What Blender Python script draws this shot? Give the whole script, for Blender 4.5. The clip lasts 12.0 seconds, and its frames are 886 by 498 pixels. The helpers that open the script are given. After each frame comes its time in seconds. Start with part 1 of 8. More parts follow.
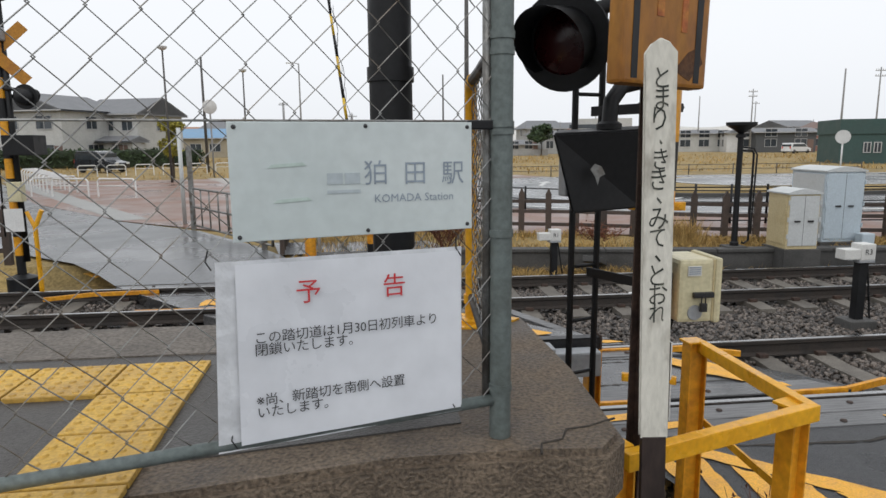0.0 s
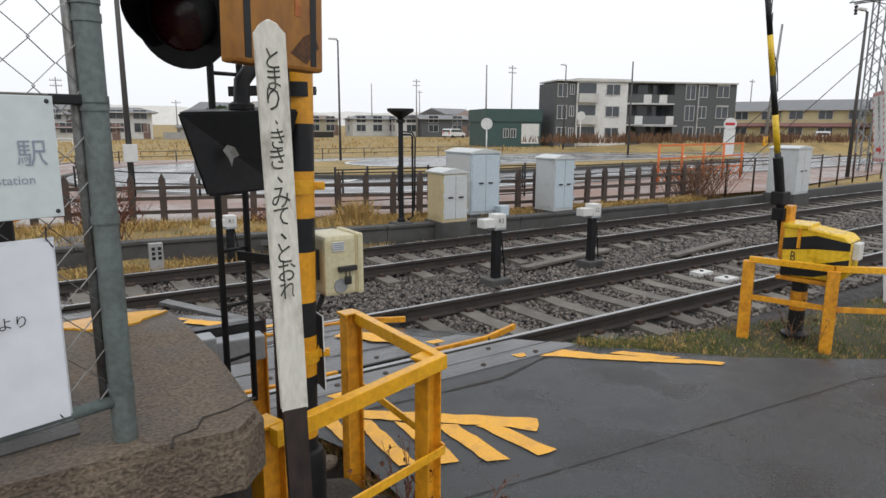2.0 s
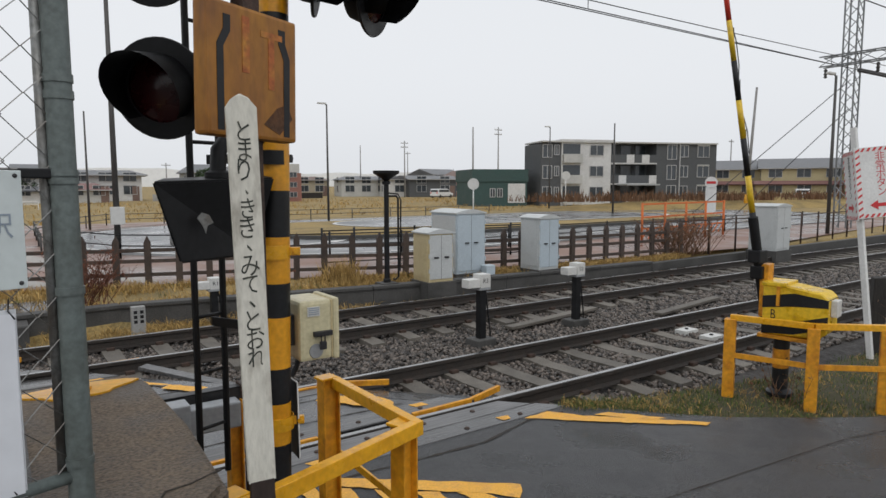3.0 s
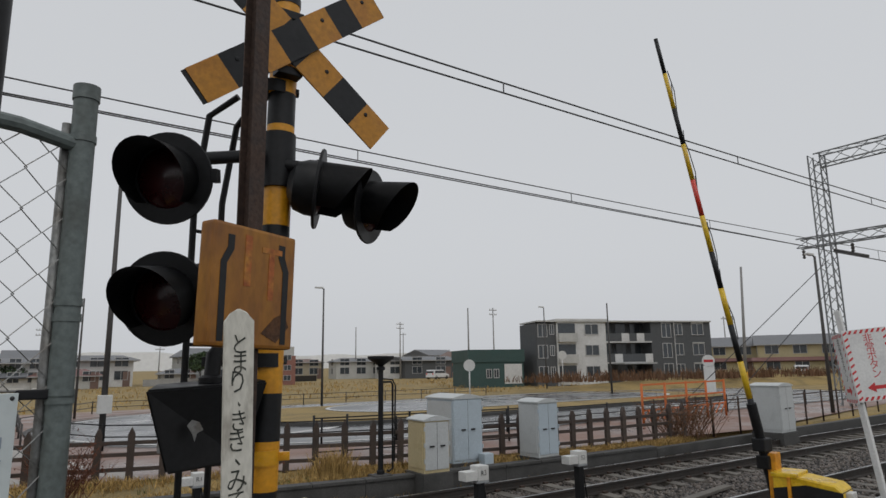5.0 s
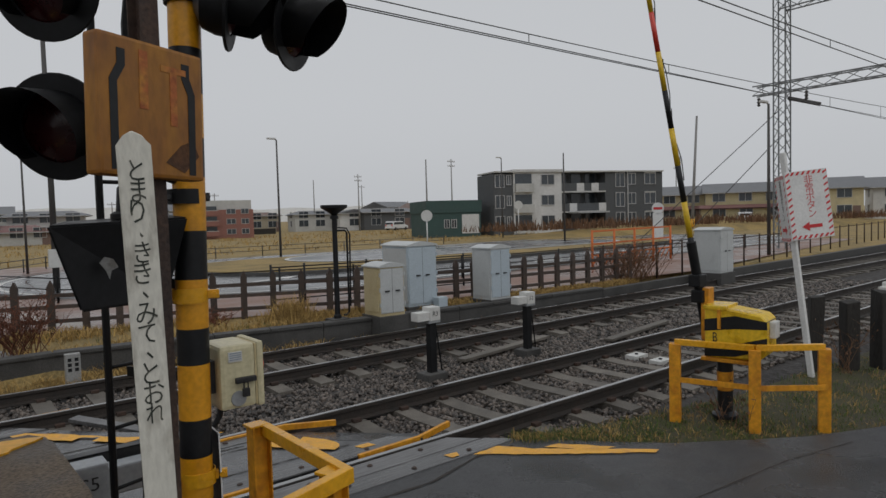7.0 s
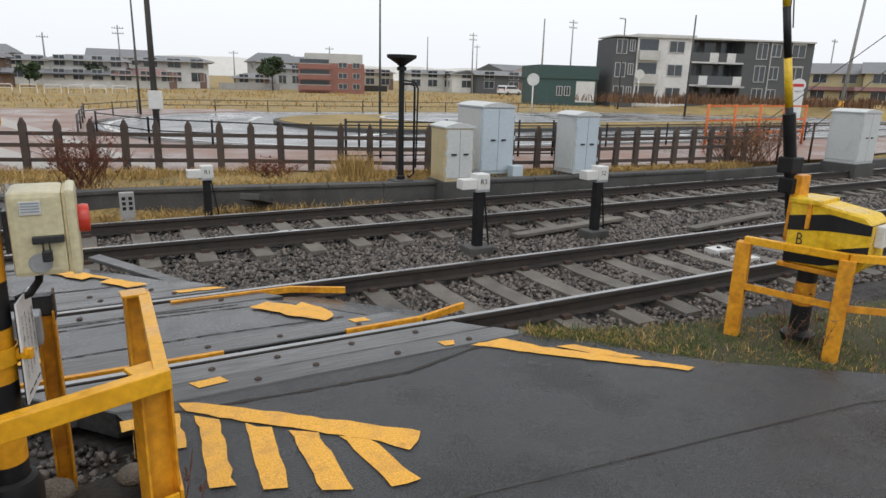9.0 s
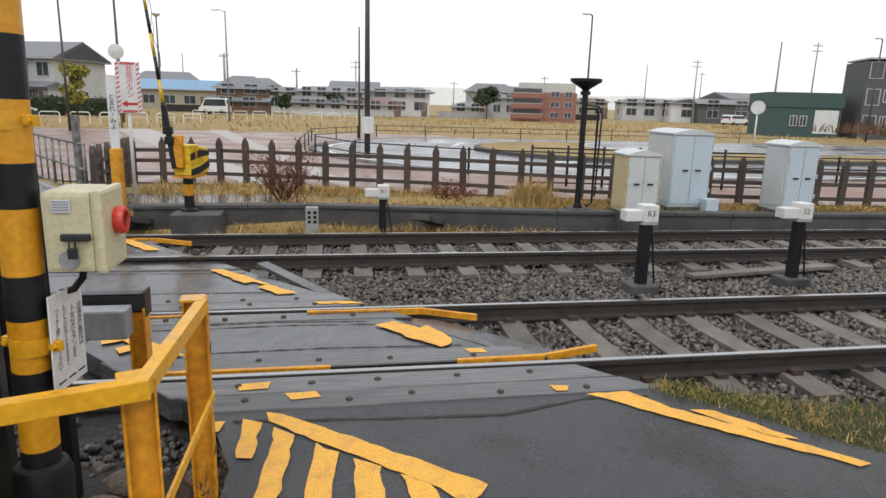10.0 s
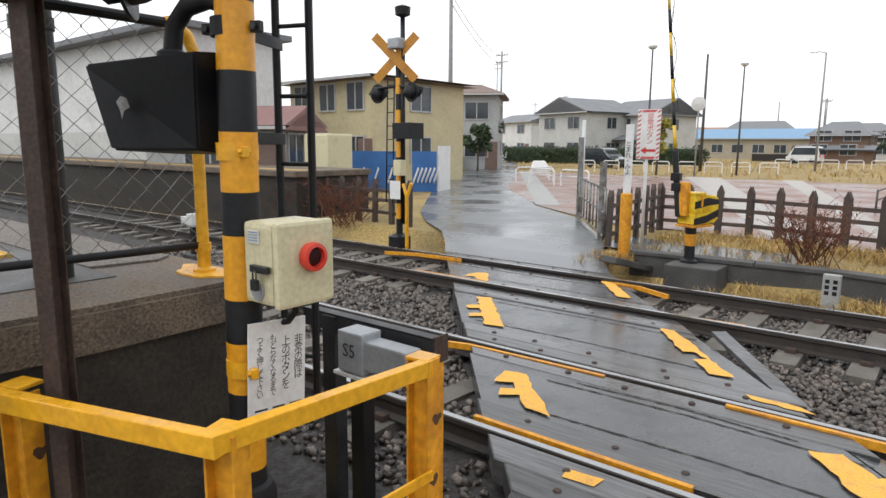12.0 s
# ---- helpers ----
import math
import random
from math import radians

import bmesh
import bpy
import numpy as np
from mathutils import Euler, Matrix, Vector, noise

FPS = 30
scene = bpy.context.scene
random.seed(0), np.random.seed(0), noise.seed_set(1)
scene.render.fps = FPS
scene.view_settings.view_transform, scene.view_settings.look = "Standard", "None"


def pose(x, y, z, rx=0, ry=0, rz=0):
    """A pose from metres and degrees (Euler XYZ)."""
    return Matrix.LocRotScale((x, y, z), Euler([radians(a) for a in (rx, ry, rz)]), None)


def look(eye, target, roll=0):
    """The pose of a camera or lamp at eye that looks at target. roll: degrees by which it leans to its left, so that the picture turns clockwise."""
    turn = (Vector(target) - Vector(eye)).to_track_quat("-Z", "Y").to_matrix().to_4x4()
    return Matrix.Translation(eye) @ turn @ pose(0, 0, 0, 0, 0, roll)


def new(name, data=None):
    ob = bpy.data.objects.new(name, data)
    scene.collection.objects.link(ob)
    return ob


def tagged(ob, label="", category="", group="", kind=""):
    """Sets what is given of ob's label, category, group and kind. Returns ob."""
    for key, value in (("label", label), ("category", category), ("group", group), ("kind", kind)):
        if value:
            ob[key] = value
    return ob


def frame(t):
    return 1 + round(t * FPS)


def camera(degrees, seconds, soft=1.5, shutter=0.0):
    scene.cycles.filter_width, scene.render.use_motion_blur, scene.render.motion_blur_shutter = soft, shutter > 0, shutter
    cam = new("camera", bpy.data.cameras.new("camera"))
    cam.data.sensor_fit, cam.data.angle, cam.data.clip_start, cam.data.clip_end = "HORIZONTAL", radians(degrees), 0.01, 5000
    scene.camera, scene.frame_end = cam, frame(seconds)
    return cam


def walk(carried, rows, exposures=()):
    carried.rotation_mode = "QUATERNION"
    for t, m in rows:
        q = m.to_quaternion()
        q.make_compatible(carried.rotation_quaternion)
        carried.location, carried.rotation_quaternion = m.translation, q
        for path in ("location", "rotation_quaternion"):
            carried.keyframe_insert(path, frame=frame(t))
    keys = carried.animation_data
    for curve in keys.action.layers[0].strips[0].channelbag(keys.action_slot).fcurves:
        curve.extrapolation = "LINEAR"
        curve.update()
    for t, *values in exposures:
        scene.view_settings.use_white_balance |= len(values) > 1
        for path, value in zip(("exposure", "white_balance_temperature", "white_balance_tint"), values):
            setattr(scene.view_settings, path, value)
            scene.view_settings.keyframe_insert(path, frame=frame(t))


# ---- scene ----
cam = camera(69.2, 12.0)
PATH = [
    (0, (0.077, -0.474, 1.985), (0.297, 1.487, 1.658), -0.5),
    (0.5, (0.104, -0.464, 1.982), (0.618, 1.438, 1.639), -0.5),
    (1, (0.13, -0.474, 1.979), (0.914, 1.333, 1.632), 0.2),
    (1.5, (0.176, -0.5, 1.971), (1.183, 1.187, 1.593), 0.4),
    (2, (0.241, -0.551, 1.974), (1.339, 1.077, 1.597), 0.3),
    (2.5, (0.267, -0.584, 1.98), (1.396, 1.031, 1.637), -0.3),
    (3, (0.283, -0.6, 1.999), (1.424, 1.031, 1.803), -0.1),
    (3.5, (0.282, -0.61, 2.021), (1.404, 1.044, 1.942), -0.6),
    (3.7, (0.282, -0.617, 2.033), (1.41, 1.034, 2.015), -0.4),
    (5.3, (0.257, -0.676, 2.086), (1.398, 0.922, 2.466), -1.0),
    (5.5, (0.264, -0.681, 2.085), (1.407, 0.918, 2.455), -1.2),
    (6, (0.291, -0.689, 2.085), (1.414, 0.917, 2.486), -1.5),
    (6.5, (0.323, -0.694, 2.073), (1.465, 0.915, 2.398), -1.2),
    (7, (0.434, -0.611, 2.008), (1.687, 0.944, 1.908), -1.6),
    (7.2, (0.51, -0.578, 1.979), (1.801, 0.936, 1.774), -1.7),
    (8.8, (1.488, -0.333, 1.861), (2.537, 1.316, 1.438), 1.7),
    (9, (1.611, -0.31, 1.861), (2.55, 1.382, 1.356), 1.6),
    (9.5, (1.944, -0.311, 1.839), (2.488, 1.548, 1.34), 0.8),
    (10, (2.294, -0.215, 1.799), (2.645, 1.704, 1.361), 1.6),
    (10.5, (2.537, 0.031, 1.808), (2.546, 1.97, 1.318), -0.4),
    (11, (2.846, 0.228, 1.813), (2.412, 2.125, 1.353), 0.2),
    (11.5, (3.016, 0.569, 1.779), (2.312, 2.361, 1.236), -0.6),
    (12, (3.223, 0.823, 1.741), (1.982, 2.359, 1.421), 0.4),
]
EXPOSURES = [(0, 0.10), (1.0, 0.12), (1.5, 0.22), (2.5, 0.10), (3.0, -0.12), (3.7, -0.34), (5.3, -0.58), (6.5, -0.62), (7.0, -0.72), (7.2, -0.52), (8.8, 0.15), (9.5, 0.26), (10.5, 0.46), (12, 0.56)]
walk(cam, [(t, look(eye, target, roll)) for t, eye, target, roll in PATH], EXPOSURES)

# ---- light ----
world = bpy.data.worlds.new("overcast_sky")
scene.world = world
world.use_nodes = True
wn, wl = world.node_tree.nodes, world.node_tree.links
sky = wn.new("ShaderNodeTexSky")
sky.sky_type = "NISHITA"
sky.sun_disc = False
sky.sun_elevation, sky.sun_rotation = radians(55), radians(200)
sky.dust_density, sky.air_density = 6.0, 1.0
grey = wn.new("ShaderNodeHueSaturation")
grey.inputs["Saturation"].default_value = 0.08
cloud = wn.new("ShaderNodeMix")
cloud.data_type = "RGBA"
cloud.inputs[0].default_value = 0.82
cloud.inputs[7].default_value = (6.45, 6.65, 6.95, 1)
wl.new(sky.outputs[0], grey.inputs["Color"])
wl.new(grey.outputs[0], cloud.inputs[6])
wl.new(cloud.outputs[2], wn["Background"].inputs["Color"])
wn["Background"].inputs["Strength"].default_value = 0.15
sun = new("sun", bpy.data.lights.new("sun", "SUN"))
sun.data.energy, sun.data.angle, sun.data.color = 0.5, radians(40), (1.0, 0.97, 0.93)
sun.matrix_world = look((-3, -8, 12), (0, 0, 0))


# ---- materials ----
def mat(name, col, rough=0.7, metal=0.0, var=0.25, scale=6.0, fine=60.0, bump=0.15, col2=None, spots=0.45, spec=0.5,
        rand=0.0, wet=0.0, stretch=(1, 1, 1), coat=0.0):
    """Two-scale noise paint: col varied towards col2 in patches, with fine grain and bump; wet patches shine."""
    m = bpy.data.materials.new(name)
    m.use_nodes = True
    n, l = m.node_tree.nodes, m.node_tree.links
    b = n["Principled BSDF"]
    tc = n.new("ShaderNodeTexCoord")
    geo = n.new("ShaderNodeNewGeometry")
    mp = n.new("ShaderNodeMapping")
    mp.inputs["Scale"].default_value = stretch
    l.new(geo.outputs["Position"], mp.inputs["Vector"])
    big, small = n.new("ShaderNodeTexNoise"), n.new("ShaderNodeTexNoise")
    big.inputs["Scale"].default_value, small.inputs["Scale"].default_value = scale, fine
    big.inputs["Detail"].default_value, small.inputs["Detail"].default_value = 6, 4
    for x in (big, small):
        l.new(mp.outputs[0], x.inputs["Vector"])
    ramp = n.new("ShaderNodeValToRGB")
    ramp.color_ramp.elements[0].position = max(0.0, spots - 0.14)
    ramp.color_ramp.elements[1].position = min(1.0, spots + 0.14)
    dark = col2 or tuple(c * (1 - var) for c in col)
    ramp.color_ramp.elements[0].color = (*dark, 1)
    ramp.color_ramp.elements[1].color = (*col, 1)
    l.new(big.outputs["Fac"], ramp.inputs[0])
    mul = n.new("ShaderNodeMix")
    mul.data_type, mul.blend_type = "RGBA", "MULTIPLY"
    mul.inputs[0].default_value = 1.0
    g = n.new("ShaderNodeMapRange")
    g.inputs["From Min"].default_value, g.inputs["From Max"].default_value = 0.3, 0.7
    g.inputs["To Min"].default_value, g.inputs["To Max"].default_value = 1 - var, 1 + var * 0.6
    l.new(small.outputs["Fac"], g.inputs["Value"])
    l.new(ramp.outputs[0], mul.inputs[6])
    l.new(g.outputs[0], mul.inputs[7])
    out = mul.outputs[2]
    if rand:
        info = n.new("ShaderNodeObjectInfo")
        isl = n.new("ShaderNodeMath")
        isl.operation = "ADD"
        fr = n.new("ShaderNodeMath")
        fr.operation = "FRACT"
        l.new(info.outputs["Random"], isl.inputs[0])
        l.new(geo.outputs["Random Per Island"], isl.inputs[1])
        l.new(isl.outputs[0], fr.inputs[0])
        r = n.new("ShaderNodeMapRange")
        r.inputs["To Min"].default_value, r.inputs["To Max"].default_value = 1 - rand, 1 + rand
        l.new(fr.outputs[0], r.inputs["Value"])
        m2 = n.new("ShaderNodeMix")
        m2.data_type, m2.blend_type = "RGBA", "MULTIPLY"
        m2.inputs[0].default_value = 1.0
        l.new(out, m2.inputs[6])
        l.new(r.outputs[0], m2.inputs[7])
        out = m2.outputs[2]
    l.new(out, b.inputs["Base Color"])
    b.inputs["Metallic"].default_value = metal
    b.inputs["Specular IOR Level"].default_value = spec
    b.inputs["Coat Weight"].default_value = coat
    b.inputs["Coat Roughness"].default_value = 0.15
    rr = n.new("ShaderNodeMapRange")
    rr.inputs["From Min"].default_value, rr.inputs["From Max"].default_value = 0.35, 0.65
    rr.inputs["To Min"].default_value, rr.inputs["To Max"].default_value = max(0.03, rough - 0.1 - wet), min(1.0, rough + 0.1)
    l.new(big.outputs["Fac"], rr.inputs["Value"])
    l.new(rr.outputs[0], b.inputs["Roughness"])
    if bump:
        bp = n.new("ShaderNodeBump")
        bp.inputs["Strength"].default_value, bp.inputs["Distance"].default_value = bump, 0.01
        l.new(small.outputs["Fac"], bp.inputs["Height"])
        l.new(bp.outputs[0], b.inputs["Normal"])
    return m


ASPHALT = mat("asphalt_wet", (0.052, 0.053, 0.056), 0.46, var=0.95, scale=1.3, fine=120, bump=0.8, col2=(0.026, 0.027, 0.029), wet=0.22)
ASPHALT_OLD = mat("asphalt_patched", (0.048, 0.050, 0.054), 0.4, var=0.5, scale=2.2, fine=110, bump=0.3, col2=(0.028, 0.029, 0.031), wet=0.25, coat=0.35)
ROAD_FAR = mat("road_wet_far", (0.13, 0.135, 0.14), 0.34, var=0.3, scale=0.45, fine=60, bump=0.12, col2=(0.08, 0.083, 0.088), wet=0.14, spec=0.55)
BRICK = mat("paving_red", (0.235, 0.135, 0.10), 0.5, var=0.25, scale=0.5, fine=14, bump=0.15, col2=(0.16, 0.10, 0.08), wet=0.15)
BAND = mat("paving_pale", (0.36, 0.33, 0.30), 0.5, var=0.2, scale=1.5, fine=20)
DRY = mat("dry_grass", (0.33, 0.235, 0.09), 0.95, var=0.4, scale=0.6, fine=22, bump=0.6, col2=(0.19, 0.14, 0.055))
GREEN = mat("verge_soil_grass", (0.060, 0.056, 0.024), 0.95, var=0.45, scale=3, fine=60, bump=0.6, col2=(0.045, 0.04, 0.022))
SOIL = mat("wet_soil", (0.040, 0.032, 0.025), 0.85, var=0.45, scale=3, fine=40, bump=0.7, col2=(0.018, 0.015, 0.012))
BALLAST = mat("ballast_bed", (0.038, 0.033, 0.030), 0.85, var=0.55, scale=9, fine=26, bump=1.0, col2=(0.045, 0.042, 0.04))
STONE = mat("ballast_stone", (0.115, 0.095, 0.080), 0.5, var=0.5, scale=14, fine=90, bump=0.4, rand=0.9, wet=0.22, col2=(0.055, 0.046, 0.040))
SLEEPER = mat("sleeper_concrete", (0.155, 0.14, 0.12), 0.7, var=0.3, scale=4, fine=60, bump=0.3, col2=(0.085, 0.075, 0.062), rand=0.2)
TIMBER = mat("weathered_timber", (0.078, 0.077, 0.078), 0.45, var=0.6, scale=2.2, fine=30, bump=0.5, col2=(0.028, 0.027, 0.027), rand=0.35, wet=0.24, coat=0.35, stretch=(0.12, 1, 1))
RAIL = mat("rail_side", (0.035, 0.027, 0.022), 0.65, var=0.4, scale=8, fine=60, bump=0.3, col2=(0.02, 0.017, 0.015))
RAILTOP = mat("rail_head", (0.42, 0.42, 0.42), 0.28, metal=1.0, var=0.1, scale=2, fine=40, bump=0.02)
RUST = mat("rusty_steel", (0.06, 0.035, 0.025), 0.75, var=0.4, scale=9, fine=60, bump=0.4, col2=(0.03, 0.018, 0.014))
DARKSTEEL = mat("dark_channel_steel", (0.04, 0.04, 0.042), 0.45, metal=0.3, var=0.3, scale=6, fine=60, bump=0.1)
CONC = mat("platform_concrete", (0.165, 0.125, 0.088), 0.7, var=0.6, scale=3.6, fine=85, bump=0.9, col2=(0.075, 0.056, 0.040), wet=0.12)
# Damp concrete, its colour lowered further to carry the shade under the platform.
CONCDARK = mat("shaded_mossy_concrete", (0.040, 0.034, 0.027), 0.85, var=0.45, scale=4, fine=50, bump=0.8, col2=(0.014, 0.012, 0.010))
CONCGREY = mat("dark_trough_concrete", (0.075, 0.073, 0.07), 0.7, var=0.3, scale=2.5, fine=50, bump=0.4, col2=(0.04, 0.039, 0.037))
CONCLIGHT = mat("pale_concrete", (0.34, 0.34, 0.33), 0.7, var=0.2, scale=1.5, fine=40, bump=0.2)
PLATTOP = mat("platform_asphalt", (0.085, 0.08, 0.076), 0.6, var=0.3, scale=2, fine=120, bump=0.5, col2=(0.05, 0.048, 0.045), wet=0.15)
GRIT = mat("brown_gravel", (0.17, 0.15, 0.13), 0.8, var=0.45, scale=5, fine=60, bump=0.9, col2=(0.11, 0.095, 0.08))
TACTILE = mat("tactile_yellow", (0.58, 0.36, 0.07), 0.55, var=0.25, scale=5, fine=70, bump=0.3, col2=(0.42, 0.25, 0.05), rand=0.1)
YELLOW = mat("yellow_gloss_paint", (0.74, 0.37, 0.015), 0.4, var=0.16, scale=5, fine=35, bump=0.08, col2=(0.60, 0.27, 0.012), spots=0.36, wet=0.1)
YELLOWRUST = mat("yellow_paint_rusty", (0.66, 0.29, 0.012), 0.5, var=0.25, scale=7, fine=26, bump=0.25, col2=(0.42, 0.14, 0.012), spots=0.38)
RUSTCHIP = mat("exposed_rust", (0.10, 0.045, 0.02), 0.85, var=0.4, scale=12, fine=60, bump=0.3)
ORANGE = mat("faded_orange_enamel", (0.47, 0.205, 0.018), 0.5, var=0.2, scale=5, fine=40, bump=0.08, col2=(0.33, 0.12, 0.012), spots=0.36)
PLATEORANGE = mat("weathered_orange_enamel", (0.34, 0.145, 0.016), 0.55, var=0.22, scale=6, fine=40, bump=0.1, col2=(0.22, 0.078, 0.010), spots=0.42, stretch=(1, 1, 0.4))
SAFETY = mat("mast_yellow_paint", (0.70, 0.315, 0.012), 0.42, var=0.15, scale=6, fine=40, bump=0.06, col2=(0.55, 0.23, 0.01), spots=0.35)
LEMON = mat("lemon_machine_paint", (0.70, 0.46, 0.02), 0.4, var=0.2, scale=6, fine=30, bump=0.1, col2=(0.50, 0.29, 0.015), spots=0.38, wet=0.1)
MASTBLACK = mat("mast_black_paint", (0.011, 0.012, 0.014), 0.48, spec=0.35, var=0.3, scale=6, fine=40, bump=0.06)
ROADYELLOW = mat("road_paint_orange", (0.80, 0.41, 0.05), 0.55, var=0.3, scale=9, fine=110, bump=0.5, col2=(0.58, 0.27, 0.04), spots=0.36)
ROADWHITE = mat("road_paint_white", (0.62, 0.62, 0.60), 0.55, var=0.2, scale=4, fine=50, bump=0.1)
BLACK = mat("black_enamel", (0.009, 0.0095, 0.011), 0.5, spec=0.32, var=0.3, scale=6, fine=40, bump=0.05)
LENS = mat("dark_red_lens", (0.030, 0.003, 0.004), 0.3, var=0.1, scale=9, fine=40, bump=0.0, coat=0.2, spec=0.3)
CREAM = mat("cream_enamel", (0.56, 0.51, 0.33), 0.42, var=0.14, scale=4, fine=50, bump=0.06, col2=(0.42, 0.38, 0.24), spots=0.33)
CREAMOLD = mat("yellowed_cabinet_paint", (0.55, 0.46, 0.27), 0.5, var=0.15, scale=3, fine=40, bump=0.05, col2=(0.44, 0.34, 0.17), spots=0.36)
CABGREY = mat("cabinet_grey_paint", (0.50, 0.52, 0.52), 0.45, var=0.1, scale=3, fine=40, bump=0.05, col2=(0.38, 0.40, 0.40), spots=0.3)
CABBLUE = mat("cabinet_blue_grey_paint", (0.44, 0.51, 0.56), 0.45, var=0.1, scale=3, fine=40, bump=0.05, col2=(0.36, 0.42, 0.47), spots=0.3)
REDBTN = mat("red_plastic", (0.62, 0.045, 0.025), 0.35, var=0.1, scale=6, fine=40, bump=0.02, coat=0.3)
PALEGREY = mat("pale_grey_plastic", (0.60, 0.60, 0.58), 0.45, var=0.1, scale=5, fine=50, bump=0.04)
GREYSTEEL = mat("grey_steel_cover", (0.33, 0.345, 0.36), 0.4, metal=0.2, var=0.12, scale=4, fine=40, bump=0.05)
GALV = mat("galvanised_wire", (0.25, 0.255, 0.25), 0.5, metal=0.6, var=0.25, scale=9, fine=70, bump=0.1, col2=(0.12, 0.10, 0.08))
POSTGREEN = mat("grey_green_post_paint", (0.125, 0.15, 0.145), 0.55, var=0.25, scale=6, fine=60, bump=0.12, col2=(0.075, 0.085, 0.078), spots=0.36)
SIGNWHITE = mat("sign_enamel_pale", (0.57, 0.62, 0.62), 0.45, var=0.06, scale=2, fine=30, bump=0.02, col2=(0.50, 0.56, 0.56))
PAPER = mat("paper_in_sleeve", (0.68, 0.70, 0.74), 0.35, var=0.05, scale=3, fine=14, bump=0.12, col2=(0.62, 0.64, 0.68), coat=0.25)
SLEEVE = mat("clear_sleeve_edge", (0.64, 0.66, 0.69), 0.22, var=0.12, scale=12, fine=30, bump=0.4, coat=0.4)
INK = mat("black_ink", (0.02, 0.02, 0.022), 0.6, var=0.1, bump=0)
INKGREY = mat("faded_blue_grey_ink", (0.26, 0.31, 0.37), 0.55, var=0.12, scale=12, bump=0)
INKPALE = mat("very_faded_ink", (0.44, 0.50, 0.53), 0.55, var=0.12, scale=12, bump=0)
INKGREEN = mat("faded_green_ink", (0.47, 0.57, 0.53), 0.55, var=0.12, scale=12, bump=0)
INKRED = mat("red_ink", (0.55, 0.03, 0.035), 0.55, var=0.1, bump=0)
BRUSHINK = mat("brush_lettering", (0.03, 0.035, 0.028), 0.7, var=0.3, scale=40, bump=0, col2=(0.14, 0.13, 0.10), spots=0.36)
WHITEWOOD = mat("flaking_white_wood", (0.62, 0.60, 0.53), 0.7, var=0.12, scale=22, fine=70, bump=0.4, col2=(0.22, 0.19, 0.15), spots=0.31, stretch=(1, 1, 0.35))
DARKWOOD = mat("dark_brown_post", (0.035, 0.022, 0.018), 0.65, var=0.4, scale=8, fine=50, bump=0.3, stretch=(1, 1, 0.3))
FENCEWOOD = mat("brown_fence_board", (0.070, 0.050, 0.040), 0.65, var=0.3, scale=6, fine=50, bump=0.25, rand=0.2, col2=(0.045, 0.033, 0.028))
POLE = mat("pole_dark", (0.07, 0.066, 0.063), 0.6, var=0.2, scale=2, fine=30, bump=0.05)
POLECONC = mat("pole_concrete", (0.25, 0.245, 0.24), 0.7, var=0.15, scale=2, fine=30, bump=0.05)
LATTICE = mat("lattice_galvanised", (0.20, 0.21, 0.215), 0.5, metal=0.3, var=0.2, scale=3, fine=30, bump=0)
WIRE = mat("overhead_wire", (0.05, 0.05, 0.052), 0.5, metal=0.3, var=0.1, bump=0)
WHITE = mat("white_paint", (0.70, 0.70, 0.69), 0.5, var=0.1, scale=4, fine=40, bump=0.04)
STUMP = mat("charred_sleeper_post", (0.03, 0.027, 0.024), 0.85, var=0.4, scale=9, fine=50, bump=0.5, stretch=(1, 1, 0.3))
ORNET = mat("orange_safety_net", (0.62, 0.16, 0.04), 0.7, var=0.15, bump=0.1)
BLUESHEET = mat("blue_sheet", (0.03, 0.13, 0.36), 0.5, var=0.2, scale=2, bump=0.2)
TAN = mat("dry_stem", (0.16, 0.085, 0.045), 0.9, var=0.3, scale=9, bump=0, rand=0.4)
REDTWIG = mat("red_brown_twig", (0.15, 0.055, 0.03), 0.9, var=0.3, scale=9, bump=0, rand=0.4)
STRAW = mat("straw_blade", (0.44, 0.29, 0.10), 0.9, var=0.3, scale=9, bump=0, rand=0.4)
BLADE = mat("green_blade", (0.085, 0.13, 0.03), 0.85, var=0.3, scale=9, bump=0, rand=0.5)
LEAFY = mat("dark_foliage", (0.045, 0.075, 0.03), 0.8, var=0.4, scale=4, bump=0, rand=0.5)
LEAFYEL = mat("yellow_green_foliage", (0.30, 0.27, 0.04), 0.8, var=0.35, scale=4, bump=0, rand=0.4)
BARK = mat("bark", (0.07, 0.055, 0.04), 0.9, var=0.4, scale=9, bump=0.5)
GLASSDARK = mat("window_dark_glass", (0.05, 0.06, 0.07), 0.1, var=0.2, scale=0.6, fine=5, bump=0.0, spec=0.6)
# Near-white base colour stands in for the haze before the hills.
HILL = mat("hill_haze_colour", (0.80, 0.82, 0.84), 1.0, var=0.06, scale=0.01, fine=0.08, bump=0)
TYRE = mat("tyre_rubber", (0.02, 0.02, 0.02), 0.8, bump=0)
CARBLACK = mat("car_dark_paint", (0.02, 0.024, 0.03), 0.2, var=0.1, bump=0, coat=0.6)
CARWHITE = mat("car_white_paint", (0.66, 0.67, 0.68), 0.25, var=0.05, bump=0, coat=0.5)


def wallmat(name, col, rough=0.8):
    return mat(name, col, rough, var=0.1, scale=0.8, fine=6, bump=0.05, col2=tuple(c * 0.86 for c in col))


